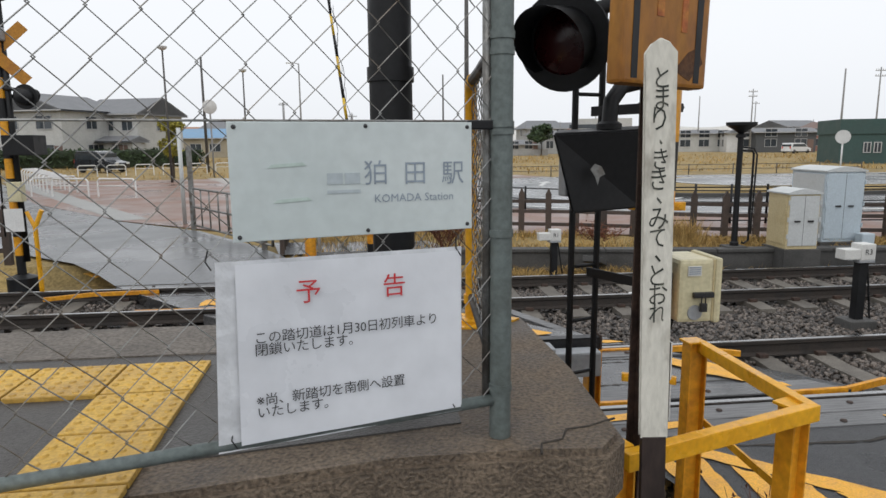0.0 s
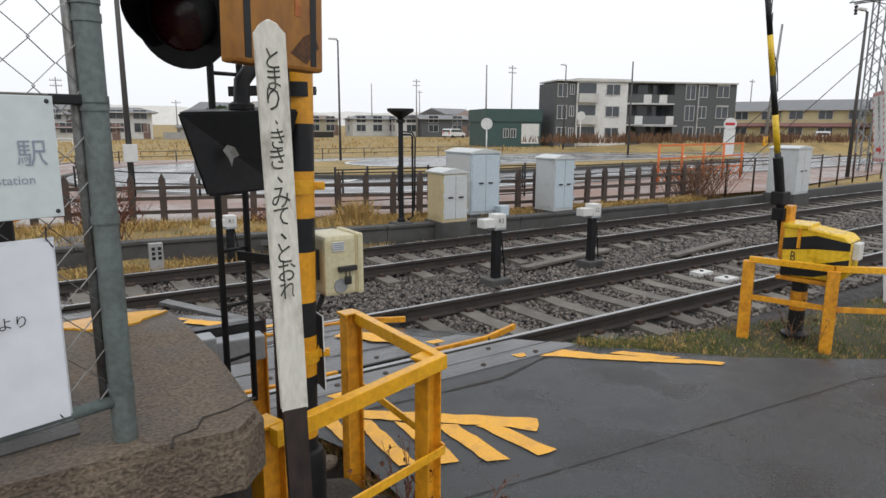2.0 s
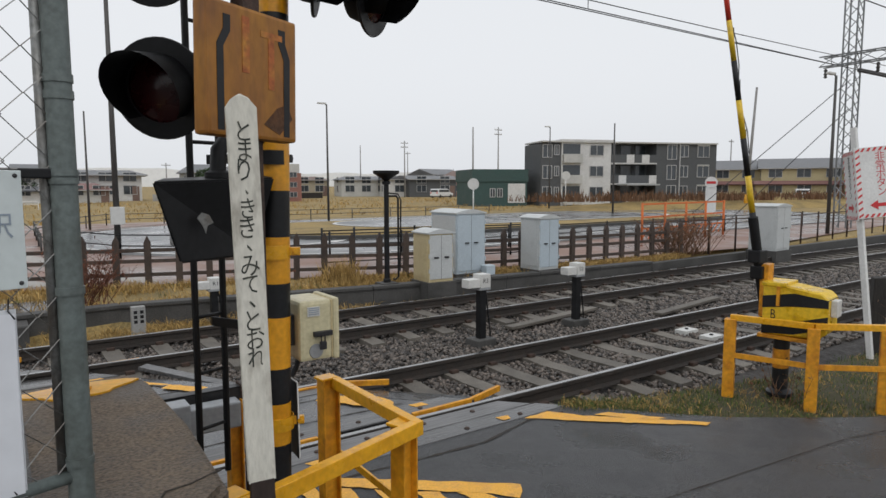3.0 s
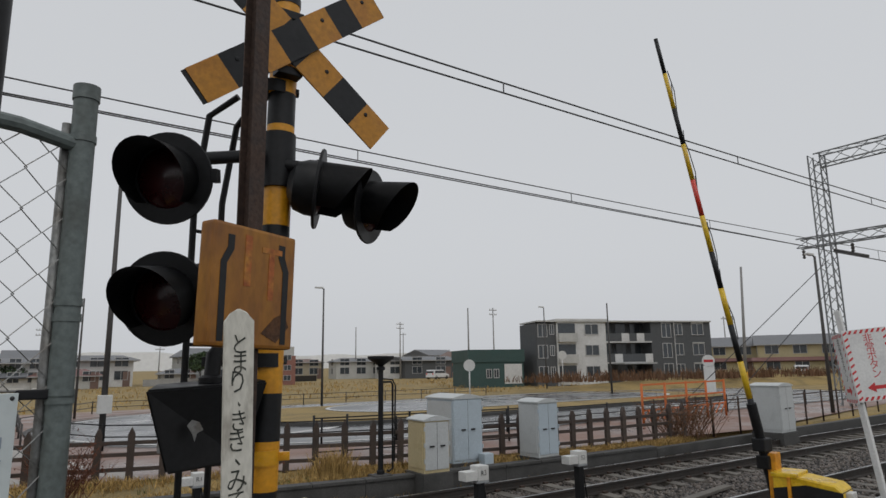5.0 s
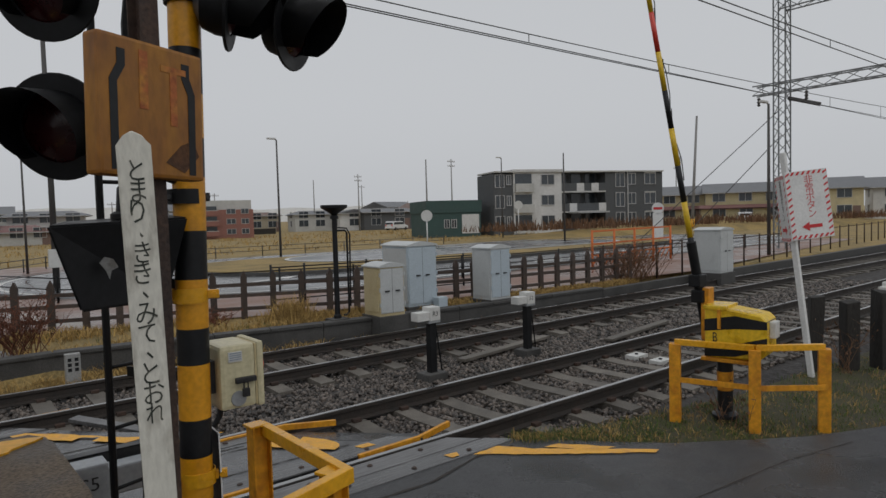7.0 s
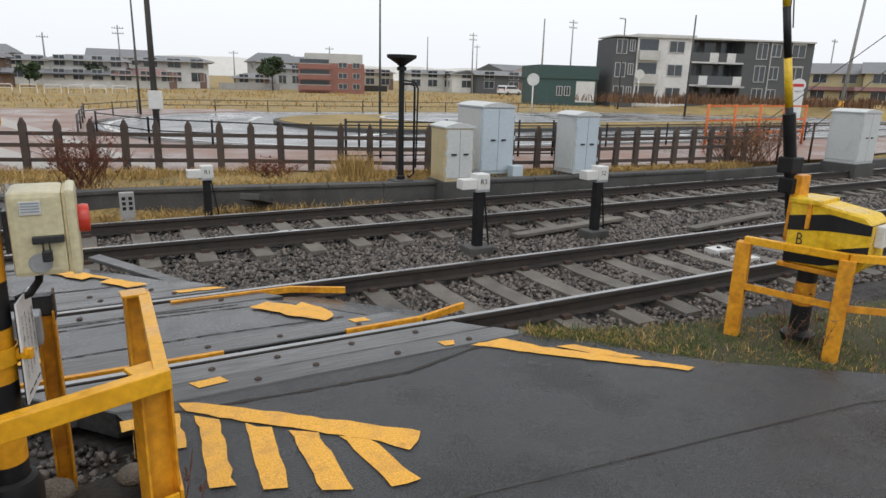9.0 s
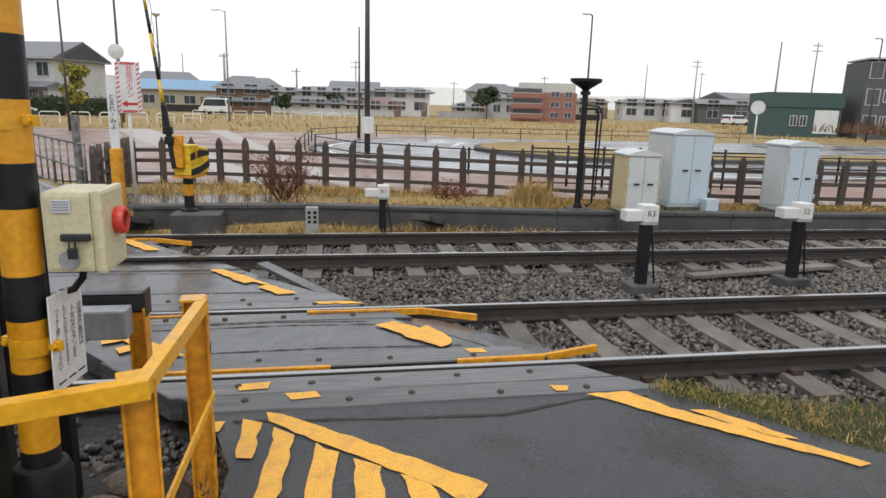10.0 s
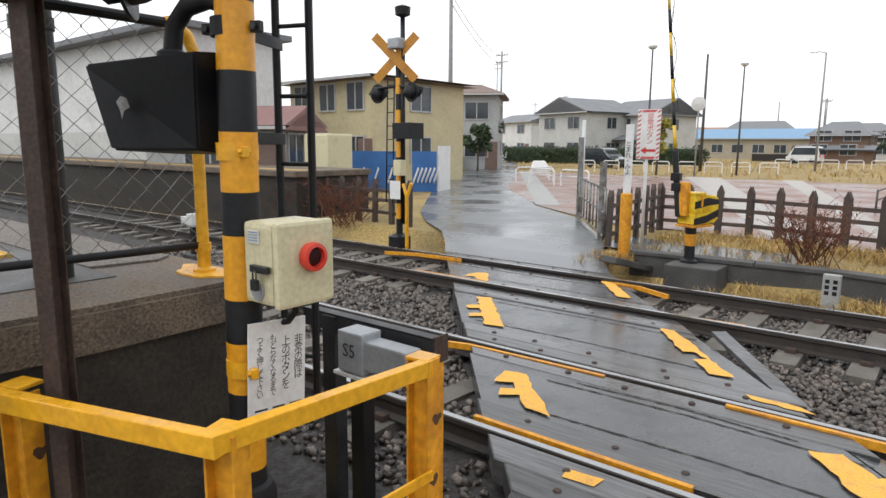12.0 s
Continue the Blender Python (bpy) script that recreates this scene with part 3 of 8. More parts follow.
for i, (a, b) in enumerate(PLANKS):
    rng = random.Random(40 + i)
    bm = slab(a, b, top=0.002 + rng.uniform(-0.004, 0.004), cutl=rng.uniform(-0.04, 0.06), cutr=rng.uniform(-0.06, 0.1))
    bmesh.ops.bevel(bm, geom=[e for e in bm.edges if e.calc_length() > 0.15 and abs(e.verts[0].co.z - e.verts[1].co.z) < 0.02], offset=0.008, segments=1, affect="EDGES")
    pl = part("plank", bm, TIMBER, deck, "grey weathered timber plank, split and wet")
    for k in range(5):
        t = (k + rng.uniform(0.3, 0.7)) / 5
        y = lerp(a, b, rng.uniform(0.35, 0.65))
        x = lerp(left_edge(y) + 0.15, right_edge(y) - 0.2, t)
        part("bolt", lathe([(0.0, 0.011), (0.018, 0.011), (0.024, 0.004), (0.024, -0.01)], pose(x, y, road_z(y)), 10), RUST, pl, "rusty countersunk bolt")


def crack_strip(name, pts, z, w, seed, label):
    """A ragged thin strip of tar."""
    rng = random.Random(seed)
    bm = bmesh.new()
    n = 46
    prev = None
    for i in range(n + 1):
        t = i / n * (len(pts) - 1)
        k = min(int(t), len(pts) - 2)
        x, y = lerp(pts[k][0], pts[k + 1][0], t - k), lerp(pts[k][1], pts[k + 1][1], t - k)
        y += rng.uniform(-0.02, 0.02) * (w * 18)
        h = w * rng.uniform(0.4, 1.5)
        cur = [bm.verts.new((x, y - h, road_z(y) + z)), bm.verts.new((x, y + h, road_z(y) + z))]
        if prev:
            bm.faces.new((prev[0], cur[0], cur[1], prev[1]))
        prev = cur
    return solo(name, bm, SOIL, label, "crack", kind="structure")


crack_strip("trim_crack", [(1.9, 1.95), (3.27, 1.79), (5.52, 1.54), (6.3, 1.35)], -0.0015, 0.005, 1, "long dark joint in the wet asphalt")
crack_strip("trim_patch_edge", [(1.75, 3.27), (2.6, 3.20), (3.3, 3.16), (3.9, 3.32), (4.3, 3.30)], -0.001, 0.012, 2, "ragged dark edge of an asphalt patch along the planks")
for i, (a, b, y) in enumerate(((1.2, 3.3, 4.40), (0.9, 3.0, 4.98), (1.1, 2.6, 5.08), (-0.6, 1.8, 6.1), (-0.9, 1.4, 6.95), (-1.6, 0.6, 8.1))):
    crack_strip("trim_split", [(a, y), ((a + b) / 2, y + 0.03), (b, y - 0.02)], -0.0045, 0.009, 10 + i, "dark split along the deck")


def ragged(pts, z, seed, amp=0.012, step=0.07):
    """Road paint: an outline on the road with a worn edge."""
    rng = random.Random(seed)
    out = []
    for (ax, ay), (bx, by) in zip(pts, pts[1:] + pts[:1]):
        n = max(1, int(math.hypot(bx - ax, by - ay) / step))
        for i in range(n):
            t = i / n
            out.append((lerp(ax, bx, t) + rng.uniform(-amp, amp), lerp(ay, by, t) + rng.uniform(-amp, amp)))
    bm = bmesh.new()
    f = bm.faces.new([bm.verts.new((x, y, road_z(y) + z)) for x, y in out])
    bmesh.ops.triangulate(bm, faces=[f], ngon_method="EAR_CLIP")
    for q in bm.faces:
        q.normal_update()
        if q.normal.z < 0:
            q.normal_flip()
    return bm


MARKS = {
    "near_left": ([(1.92, 3.36), (2.02, 3.33), (3.04, 2.44), (2.90, 2.29), (2.80, 2.44), (1.94, 3.24)],
                  [(1.99, 3.16), (2.10, 3.06), (2.05, 2.39), (1.95, 2.42)], [(2.21, 2.95), (2.33, 2.84), (2.27, 2.27), (2.16, 2.30)],
                  [(2.41, 2.77), (2.54, 2.68), (2.52, 2.12), (2.39, 2.17)], [(2.63, 2.60), (2.76, 2.50), (2.83, 2.04), (2.69, 2.05)],
                  [(1.80, 3.29), (1.91, 3.22), (1.90, 2.84), (1.82, 2.85)], [(1.61, 3.27), (1.71, 3.28), (1.70, 3.15), (1.62, 3.14)]),
    "near_right": ([(3.92, 3.38), (4.20, 3.38), (4.36, 3.12), (5.07, 2.36), (4.98, 2.34), (4.36, 2.92)], [(4.46, 3.08), (4.60, 3.04), (4.88, 2.64), (4.74, 2.68)]),
    "gauge_right": ([(2.66, 4.94), (2.84, 5.00), (3.04, 4.80), (3.10, 4.86), (3.22, 4.66), (3.24, 4.43), (3.14, 4.33), (2.90, 4.60)], [(3.30, 4.28), (3.45, 4.26), (3.47, 4.18), (3.32, 4.18)]),
    "between_right": ([(0.98, 7.10), (1.14, 7.10), (1.98, 6.00), (1.80, 5.96), (1.58, 6.28), (1.66, 6.36), (1.5, 6.5), (1.44, 6.42)],),
    "far_right": ([(-0.62, 9.10), (-0.45, 9.14), (0.20, 8.25), (0.02, 8.22), (-0.18, 8.5)], [(-2.2, 10.9), (-1.5, 10.5), (-1.5, 10.35), (-1.8, 10.4)]),
    "gauge_left": ([(0.55, 4.92), (0.72, 4.96), (1.28, 4.36), (1.08, 4.36), (0.92, 4.55), (0.82, 4.46), (0.74, 4.56), (0.84, 4.64), (0.74, 4.74), (0.62, 4.66)],),
    "between_left": ([(-1.22, 6.98), (-1.06, 7.06), (-0.20, 6.02), (-0.40, 5.98), (-0.6, 6.25), (-0.72, 6.15), (-0.8, 6.25), (-0.7, 6.35), (-0.85, 6.52), (-0.95, 6.44), (-1.05, 6.55), (-0.95, 6.66)],),
    "far_left": ([(-2.20, 8.36), (-2.04, 8.40), (-1.70, 7.90), (-1.9, 7.9), (-2.05, 8.05), (-2.2, 7.98)], [(-4.6, 10.9), (-4.2, 10.4), (-4.4, 10.3), (-4.75, 10.7)]),
    "plank_flakes": ([(1.70, 3.78), (1.92, 3.80), (1.90, 3.70), (1.74, 3.68)], [(2.02, 3.60), (2.2, 3.62), (2.24, 3.52), (2.06, 3.5)], [(3.72, 3.52), (3.84, 3.52), (3.82, 3.44), (3.74, 3.44)], [(2.15, 5.68), (2.5, 5.66), (2.6, 5.58), (2.2, 5.6)]),
}
for k, (n, shapes) in enumerate(MARKS.items()):
    mk = thing("road_marking", (shapes[0][0][0], shapes[0][0][1], road_z(shapes[0][0][1])), "worn orange hatched road paint at the crossing edge" if n == "near_left" else "worn orange road paint patch at the crossing edge", "road marking", "crossing edge markings", "structure")
    for j, s in enumerate(shapes):
        part("paint_stroke", ragged(s, 0.006 if "near" not in n else 0.002, 31 * k + j, 0.009 if "near" in n else 0.014), ROADYELLOW, mk)


def guard(pts, label="bent orange painted guard strip along the rail"):
    """A bent upright strip beside a rail."""
    g = thing("rail_guard", (*pts[0][:2], pts[0][2] - 0.13), label, "rail guard", "rail guards")
    bm = bmesh.new()
    n = []
    for i, (x, y, z) in enumerate(pts):
        a, b = pts[max(i - 1, 0)], pts[min(i + 1, len(pts) - 1)]
        d = Vector((b[0] - a[0], b[1] - a[1], 0)).normalized()
        s = Vector((-d.y, d.x, 0)) * 0.018
        n.append([bm.verts.new((x + s.x * q, y + s.y * q, z + h)) for q, h in ((-1, 0), (1, 0), (1, -0.055), (-1, -0.055))])
    for p, q in zip(n, n[1:]):
        for k in range(4):
            bm.faces.new((p[k], q[k], q[(k + 1) % 4], p[(k + 1) % 4]))
    bm.faces.new(n[0])
    bm.faces.new(n[-1][::-1])
    bmesh.ops.recalc_face_normals(bm, faces=bm.faces[:])
    part("strip", bm, YELLOWRUST, g)


guard([(3.2, 4.04, 0.012), (3.85, 4.06, 0.012), (4.35, 4.24, 0.0)])
guard([(2.1, 5.345, -0.02), (3.13, 5.34, -0.02), (3.6, 5.14, -0.03)])
guard([(0.7, 7.72, -0.07), (1.63, 7.76, -0.07)])
guard([(-0.35, 9.0, -0.10), (0.0, 8.98, -0.10), (0.46, 8.78, -0.11)])
guard([(-4.45, 8.72, -0.08), (-3.9, 8.95, -0.08), (-3.0, 9.0, -0.08)])
guard([(-0.5, 5.20, -0.03), (-0.1, 5.32, -0.03), (1.2, 5.345, -0.025)])
guard([(-2.9, 7.75, -0.06), (-1.6, 7.72, -0.06)])
guard([(0.9, 4.04, 0.006), (2.3, 4.035, 0.006)])
solo("deck_end_apron", prism([(3.72, 4.1), (4.25, 4.15), (3.25, 5.2), (2.8, 5.2)], lambda x, y: -0.16, lambda x, y: road_z(y) - 0.014 - 0.14 * max(0.0, x - 4.35 + 0.82 * (y - 3.46))), ASPHALT_OLD, "dark patched asphalt apron falling to the ballast", "apron")
solo("loose_board", box(-0.75, -0.07, 0, 0.75, 0.07, 0.04, 0.006, pose(2.02, 6.5, -0.11, 0, 6, -51)), TIMBER, "grey loose board leaning along the deck edge", "board")


# ---- the platform end and its mesh fence ----
PZ = 1.15
plat = thing("platform_end", (0, 1.9, 0), "end of a station platform, worn concrete edge over a shade-darkened mossy wall", "platform", kind="structure")
OUT = [(-60, -14.9), (-6, 0.45), (-0.42, 1.02), (0.12, 1.12), (0.53, 1.12), (0.70, 1.10), (0.79, 1.20), (0.82, 1.8), (0.80, 2.45), (0.74, 2.56), (-60, 2.56)]


def inset(k):
    return [(-60, -14.9 + k), (-6, 0.45 + k), (-0.42, 1.02 + k), (0.12, 1.12 + k), (0.53 - k * 0.2, 1.12 + k), (0.70 - k * 0.5, 1.10 + k), (0.79 - k, 1.21 + k * 0.5), (0.82 - k, 1.8), (0.80 - k, 2.43 - k * 0.3), (0.74 - k, 2.56 - k), (-60, 2.56 - k)]


# The wall's colour holds the shade below the coping.
part("wall", prism(inset(0.04), -0.4, PZ - 0.16), CONCDARK, plat, "damp mossy concrete wall with shade in its colour")
cop = prism(OUT, PZ - 0.17, PZ)
bmesh.ops.bevel(cop, geom=[e for e in cop.edges if min(v.co.z for v in e.verts) > PZ - 0.01], offset=0.022, segments=2, affect="EDGES")
part("coping", cop, CONC, plat, "worn brown concrete coping with exposed grit")
part("surface", prism([(-60, -1.0), (-6, 0.72), (-0.42, 1.20), (0.33, 1.33), (0.33, 2.09), (-60, 2.09)], PZ - 0.02, PZ + 0.005), PLATTOP, plat, "dark wet asphalt platform surface")
part("gravel_strip", prism([(-60, 2.09), (0.05, 2.09), (0.10, 2.40), (0.02, 2.50), (-60, 2.50)], PZ - 0.02, PZ + 0.012), GRIT, plat, "brown gravel strip along the platform edge")
crk = bmesh.new()
bm_tube(crk, [(0.52, 1.115, PZ - 0.001), (0.535, 1.17, PZ), (0.60, 1.19, PZ), (0.63, 1.25, PZ), (0.70, 1.26, PZ), (0.80, 1.31, PZ - 0.002)], 0.004, 5)
part("crack", crk, SOIL, plat, "open crack in the concrete")

tile_bm = box(-0.147, -0.147, 0, 0.147, 0.147, 0.02, 0.004)
for i in range(6):
    for j in range(6):
        d = lathe([(0.0, 0.0255), (0.009, 0.0255), (0.014, 0.019)], pose(-0.122 + i * 0.049, -0.122 + j * 0.049, 0), 8)
        tile_bm = join(tile_bm, d)
TILE = mesh_of("tactile_tile", tile_bm, TACTILE)
tp = thing("tactile_paving", (-0.69, 1.815, PZ), "yellow raised-dot tactile tiles set in the platform", "tactile paving", kind="structure")
for i in range(14):
    piece("tactile_tile", TILE, tp, pose(-i * 0.305, -i * 0.004, 0.003, 0, 0, 1))
for j in range(4):
    piece("tactile_tile", TILE, tp, pose(0.004 + j * 0.006, -0.305 - j * 0.305, 0.003, 0, 0, 1))

FO, FA = Vector((0.333, 1.214, 0)), radians(15)
FD = Vector((math.cos(FA), math.sin(FA), 0))
FN = Vector((math.sin(FA), -math.cos(FA), 0))


def fp(s, z, off=0.0):
    """A place on the fence: s along it from the sign's edge, off towards the road."""
    p = FO + FD * s + FN * off
    return (p.x, p.y, z)


def chain(a, b, z0, z1, pitch=0.078, r=0.0019):
    """Woven wire diamonds between two upright lines."""
    a, b = Vector((*a, 0)), Vector((*b, 0))
    d = b - a
    n = int(d.length / pitch)
    side = Vector((-d.y, d.x, 0)).normalized() * 0.004
    u = d.normalized()
    bm = bmesh.new()
    rows = int((z1 - z0) / (pitch * 0.5))
    for i in range(n + 1):
        pts = []
        for j in range(rows + 1):
            s = (i + 0.5 * (j % 2) * 1.06) * pitch
            p = a + u * min(s, d.length) + side * (1 if j % 2 else -1) * (1 if i % 2 else -1)
            pts.append((p.x, p.y, z0 + j * (z1 - z0) / rows))
        bm_tube(bm, pts, r, 4, False)
    for i in range(n):
        pts = []
        for j in range(rows + 1):
            s = (i + 1 - 0.5 * (j % 2) * 1.06) * pitch
            p = a + u * s - side * (1 if j % 2 else -1)
            pts.append((p.x, p.y, z0 + j * (z1 - z0) / rows))
        bm_tube(bm, pts, r, 4, False)
    return bm


fence = thing("mesh_fence", (*fp(0.1, 0)[:2], PZ), "chain-link fence with a grey-green steel post at the platform's end", "fence")
gp = part("post", lathe([(0.0305, 0), (0.0305, 1.66), (0.034, 1.66), (0.034, 1.70), (0.0, 1.705)], Matrix.Translation(fp(0.1, PZ)), 20), POSTGREEN, fence, "grey-green painted steel post, chipped")
for z in (1.30, 1.74, 2.015, 2.03, 2.22, 2.26, 2.70):
    part("clamp", lathe([(0.031, -0.010), (0.0335, -0.010), (0.0335, 0.010), (0.031, 0.010)], Matrix.Translation(fp(0.1, z)), 20), POSTGREEN, gp)
part("clamp_arm", box(-0.10, -0.012, -0.012, 0, 0.012, 0.012, 0.004, Matrix.Translation(fp(0.1, 2.03)) @ pose(0, 0, 0, 0, 0, 15)), BLACK, gp, "dark clamp arm")
part("post_slim", tube([fp(0.065, PZ + 0.1, -0.02), fp(0.065, 2.74, -0.02)], 0.012, 10), GALV, fence, "slim galvanised upright")
part("bottom_rail", tube([fp(-3.2, 1.245), fp(0.09, 1.262)], 0.017, 10), POSTGREEN, fence, "steel bottom rail")
part("top_rail", tube([fp(-3.2, 2.70), fp(-0.05, 2.70), fp(0.09, 2.68)], 0.021, 10), POSTGREEN, fence, "steel top rail")
part("tension_wire", tube([fp(-3.2, 2.035), fp(0.09, 2.04)], 0.003, 5), GALV, fence)
part("mesh", chain(fp(-3.2, 0)[:2], fp(0.08, 0)[:2], 1.255, 2.70, pitch=0.104, r=0.0022), GALV, fence, "woven galvanised wire mesh")
part("post_far", lathe([(0.0305, 0), (0.0305, 1.6), (0.0, 1.6)], Matrix.Translation(fp(-2.4, PZ)), 16), POSTGREEN, fence)

YP = (0.53, 2.40)
side = thing("side_mesh_fence", (*YP, PZ), "return of the chain-link fence ending at a bent yellow pipe", "fence")
part("yellow_post", tube([(*YP, PZ), (*YP, 2.14), (YP[0] - 0.005, YP[1] - 0.02, 2.20), (YP[0] - 0.01, YP[1] - 0.06, 2.235), (YP[0] - 0.012, YP[1] - 0.12, 2.245)], 0.027, 14), YELLOW, side, "yellow painted steel pipe post bent at the top")
part("base_collar", lathe([(0.05, 0), (0.05, 0.02), (0.03, 0.03), (0.03, 0.1), (0.036, 0.1), (0.036, 0.14), (0.028, 0.14)], Matrix.Translation((*YP, PZ)), 16), YELLOW, side)
part("paint_splash", prism([(YP[0] + 0.2 * math.cos(a) * (1 + 0.3 * math.sin(3 * a)), YP[1] + 0.1 * math.sin(a)) for a in np.linspace(0, 6.1, 18)], PZ - 0.004, PZ + 0.008), YELLOW, side, "yellow paint spilt on the concrete")
part("top_rail", tube([(YP[0] - 0.012, YP[1] - 0.12, 2.245), (0.50, 2.0, 2.25), (0.44, 1.27, 2.26)], 0.022, 10), BLACK, side, "black steel top rail")
part("bottom_rail", tube([(*YP, PZ + 0.13), (0.44, 1.27, PZ + 0.13)], 0.018, 10), BLACK, side, "black steel bottom rail")
part("mesh", chain((0.445, 1.28), YP, PZ + 0.13, 2.24, pitch=0.104, r=0.0022), GALV, side, "woven wire mesh")

pole = thing("platform_pole", (0.16, 1.9, PZ), "thick dark steel pole standing on the platform behind the fence", "pole")
part("shaft", lathe([(0.078, 0), (0.074, 4.2), (0, 4.2)], Matrix.Translation((0.16, 1.9, PZ)), 24), BLACK, pole)
part("band", lathe([(0.08, 0), (0.084, 0.0), (0.084, 0.05), (0.08, 0.05)], Matrix.Translation((0.16, 1.9, 2.2)), 24), BLACK, pole)

# station name board and paper notice, tied to the mesh
board = thing("station_name_board", fp(-0.30, 1.76), "pale enamel station name board with faded blue lettering on the fence", "sign")
FM = Matrix.Translation(fp(0, 0)) @ pose(0, 0, 0, 0, 0, 15)
part("panel", box(-0.60, -0.026, 1.761, 0.001, -0.018, 2.036, 0.002, FM), SIGNWHITE, board, "pale grey-green enamelled panel, faded")


def fence_text(name, body, size, material, parent, s, z, align="CENTER", off=0.0275, **kw):
    return letters(name, body, size, material, parent, Matrix.Translation(fp(s - 0.038, z, off)) @ pose(0, 0, 0, 90, 0, 15), align, **kw)


for i, ch in enumerate("狛田駅"):
    fence_text("lettering", ch, 0.064, INKGREY, board, -0.219 + i * 0.102, 1.909 - i * 0.002)
fence_text("lettering", "KOMADA Station", 0.0285, INKGREY, board, -0.119, 1.849)
for q in (box(-0.378, -0.0275, 1.888, -0.340, -0.0265, 1.915), box(-0.335, -0.0275, 1.888, -0.297, -0.0265, 1.915), box(-0.378, -0.0275, 1.866, -0.297, -0.0265, 1.874)):
    q.transform(FM)
    part("faded_bar", q, INKPALE, board)
for z, a, b in ((1.930, -0.515, -0.425), (1.848, -0.505, -0.415)):
    part("emblem_bar", prism([(a, z), (b, z + 0.004), (b - 0.01, z + 0.012), (a + 0.01, z + 0.008)], 0, 0.001, Matrix.Translation(fp(0, 0, 0.0265)) @ pose(0, 0, 0, 90, 0, 15)), INKGREEN, board, "faded green emblem bar")
for s, z in ((-0.585, 2.024), (-0.28, 2.026), (-0.012, 2.024), (-0.585, 1.772), (-0.012, 1.774), (-0.28, 1.772)):
    part("screw", lathe([(0, 0.004), (0.004, 0.003), (0.0055, 0)], Matrix.Translation(fp(s, z, 0.026)) @ pose(0, 0, 0, 90, 0, 15), 8), DARKSTEEL, board)

notice = thing("paper_notice", fp(-0.28, 1.26), "white paper notice with red heading in a clear sleeve", "notice")


def sheet_fence(c, off, wob, seed, n=14):
    """A slightly wavy four-cornered sheet on the fence."""
    bm = bmesh.new()
    g = []
    for j in range(n + 1):
        row = []
        for i in range(n + 1):
            u, v = i / n, j / n
            s = lerp(lerp(c[0][0], c[1][0], u), lerp(c[3][0], c[2][0], u), v)
            z = lerp(lerp(c[0][1], c[1][1], u), lerp(c[3][1], c[2][1], u), v)
            row.append(bm.verts.new(fp(s, z, off + wob * noise.noise((s * 9, z * 9, seed)) + wob * 0.8 * math.sin(u * 11 + v * 3))))
        g.append(row)
    for a, b in zip(g, g[1:]):
        for i in range(n):
            f = bm.faces.new((a[i], b[i], b[i + 1], a[i + 1]))
            f.smooth = False
    return bm


part("sleeve", sheet_fence([(-0.643, 1.716), (-0.024, 1.713), (-0.025, 1.254), (-0.663, 1.246)], 0.014, 0.0012, 3), SLEEVE, notice, "clear plastic sleeve, wrinkled at the edges")
part("paper", sheet_fence([(-0.600, 1.708), (-0.030, 1.704), (-0.032, 1.268), (-0.610, 1.262)], 0.0235, 0.0010, 3), PAPER, notice, "white printed paper")
fence_text("heading", "予", 0.064, INKRED, notice, -0.396, 1.628, off=0.0305)
fence_text("heading", "告", 0.064, INKRED, notice, -0.179, 1.624, off=0.0305)
for body, s, z in (("この踏切道は1月30日初列車より", -0.538, 1.527), ("閉鎖いたします。", -0.538, 1.497), ("※尚、新踏切を南側へ設置", -0.541, 1.371), ("いたします。", -0.541, 1.340)):
    fence_text("line_of_text", body, 0.0335, INK, notice, s + 0.008, z, "LEFT", off=0.0305, spacing=0.94)
for s, z in ((-0.652, 1.70), (-0.03, 1.69), (-0.62, 1.258), (-0.05, 1.27)):
    part("cable_tie", tube([fp(s, z, 0.025), fp(s - 0.012, z + 0.02, 0.02), fp(s - 0.004, z + 0.045, 0.0)], 0.002, 5), BLACK, notice)

# ---- the lettered stake and the dark post ----
stake = thing("lettered_stake", (0.93, 1.30, 0.2), "flaking white wooden stake with brushed black lettering", "stake")
SY = 8
SM = pose(0.950, 1.297, 0, 0, -1.45, -SY)
st = prism([(-0.039, 1.09), (0.037, 1.09), (0.040, 2.228), (0.022, 2.256), (-0.004, 2.268), (-0.024, 2.252), (-0.041, 2.228)], -0.012, 0.012, SM @ pose(0, 0, 0, 90))
bmesh.ops.bevel(st, geom=st.edges[:], offset=0.003, segments=1, affect="EDGES")
part("board", st, WHITEWOOD, stake, "flaking white painted board")
part("foot", box(-0.038, -0.014, 0.1, 0.036, 0.014, 1.09, 0.003, SM), DARKWOOD, stake, "bare dark wet foot")
for i, ch in enumerate("とまり、きき、みて、とおれ"):
    letters("lettering", ch, 0.076 if i % 4 else 0.070, BRUSHINK, stake, SM @ pose(0.004 * math.sin(i * 2.3) + (0.014 if ch == "、" else 0), -0.0135, 2.155 - i * 0.0565 + (0.016 if ch == "、" else 0), 90, 0, 5 * math.sin(i * 1.7)), squash=0.82)
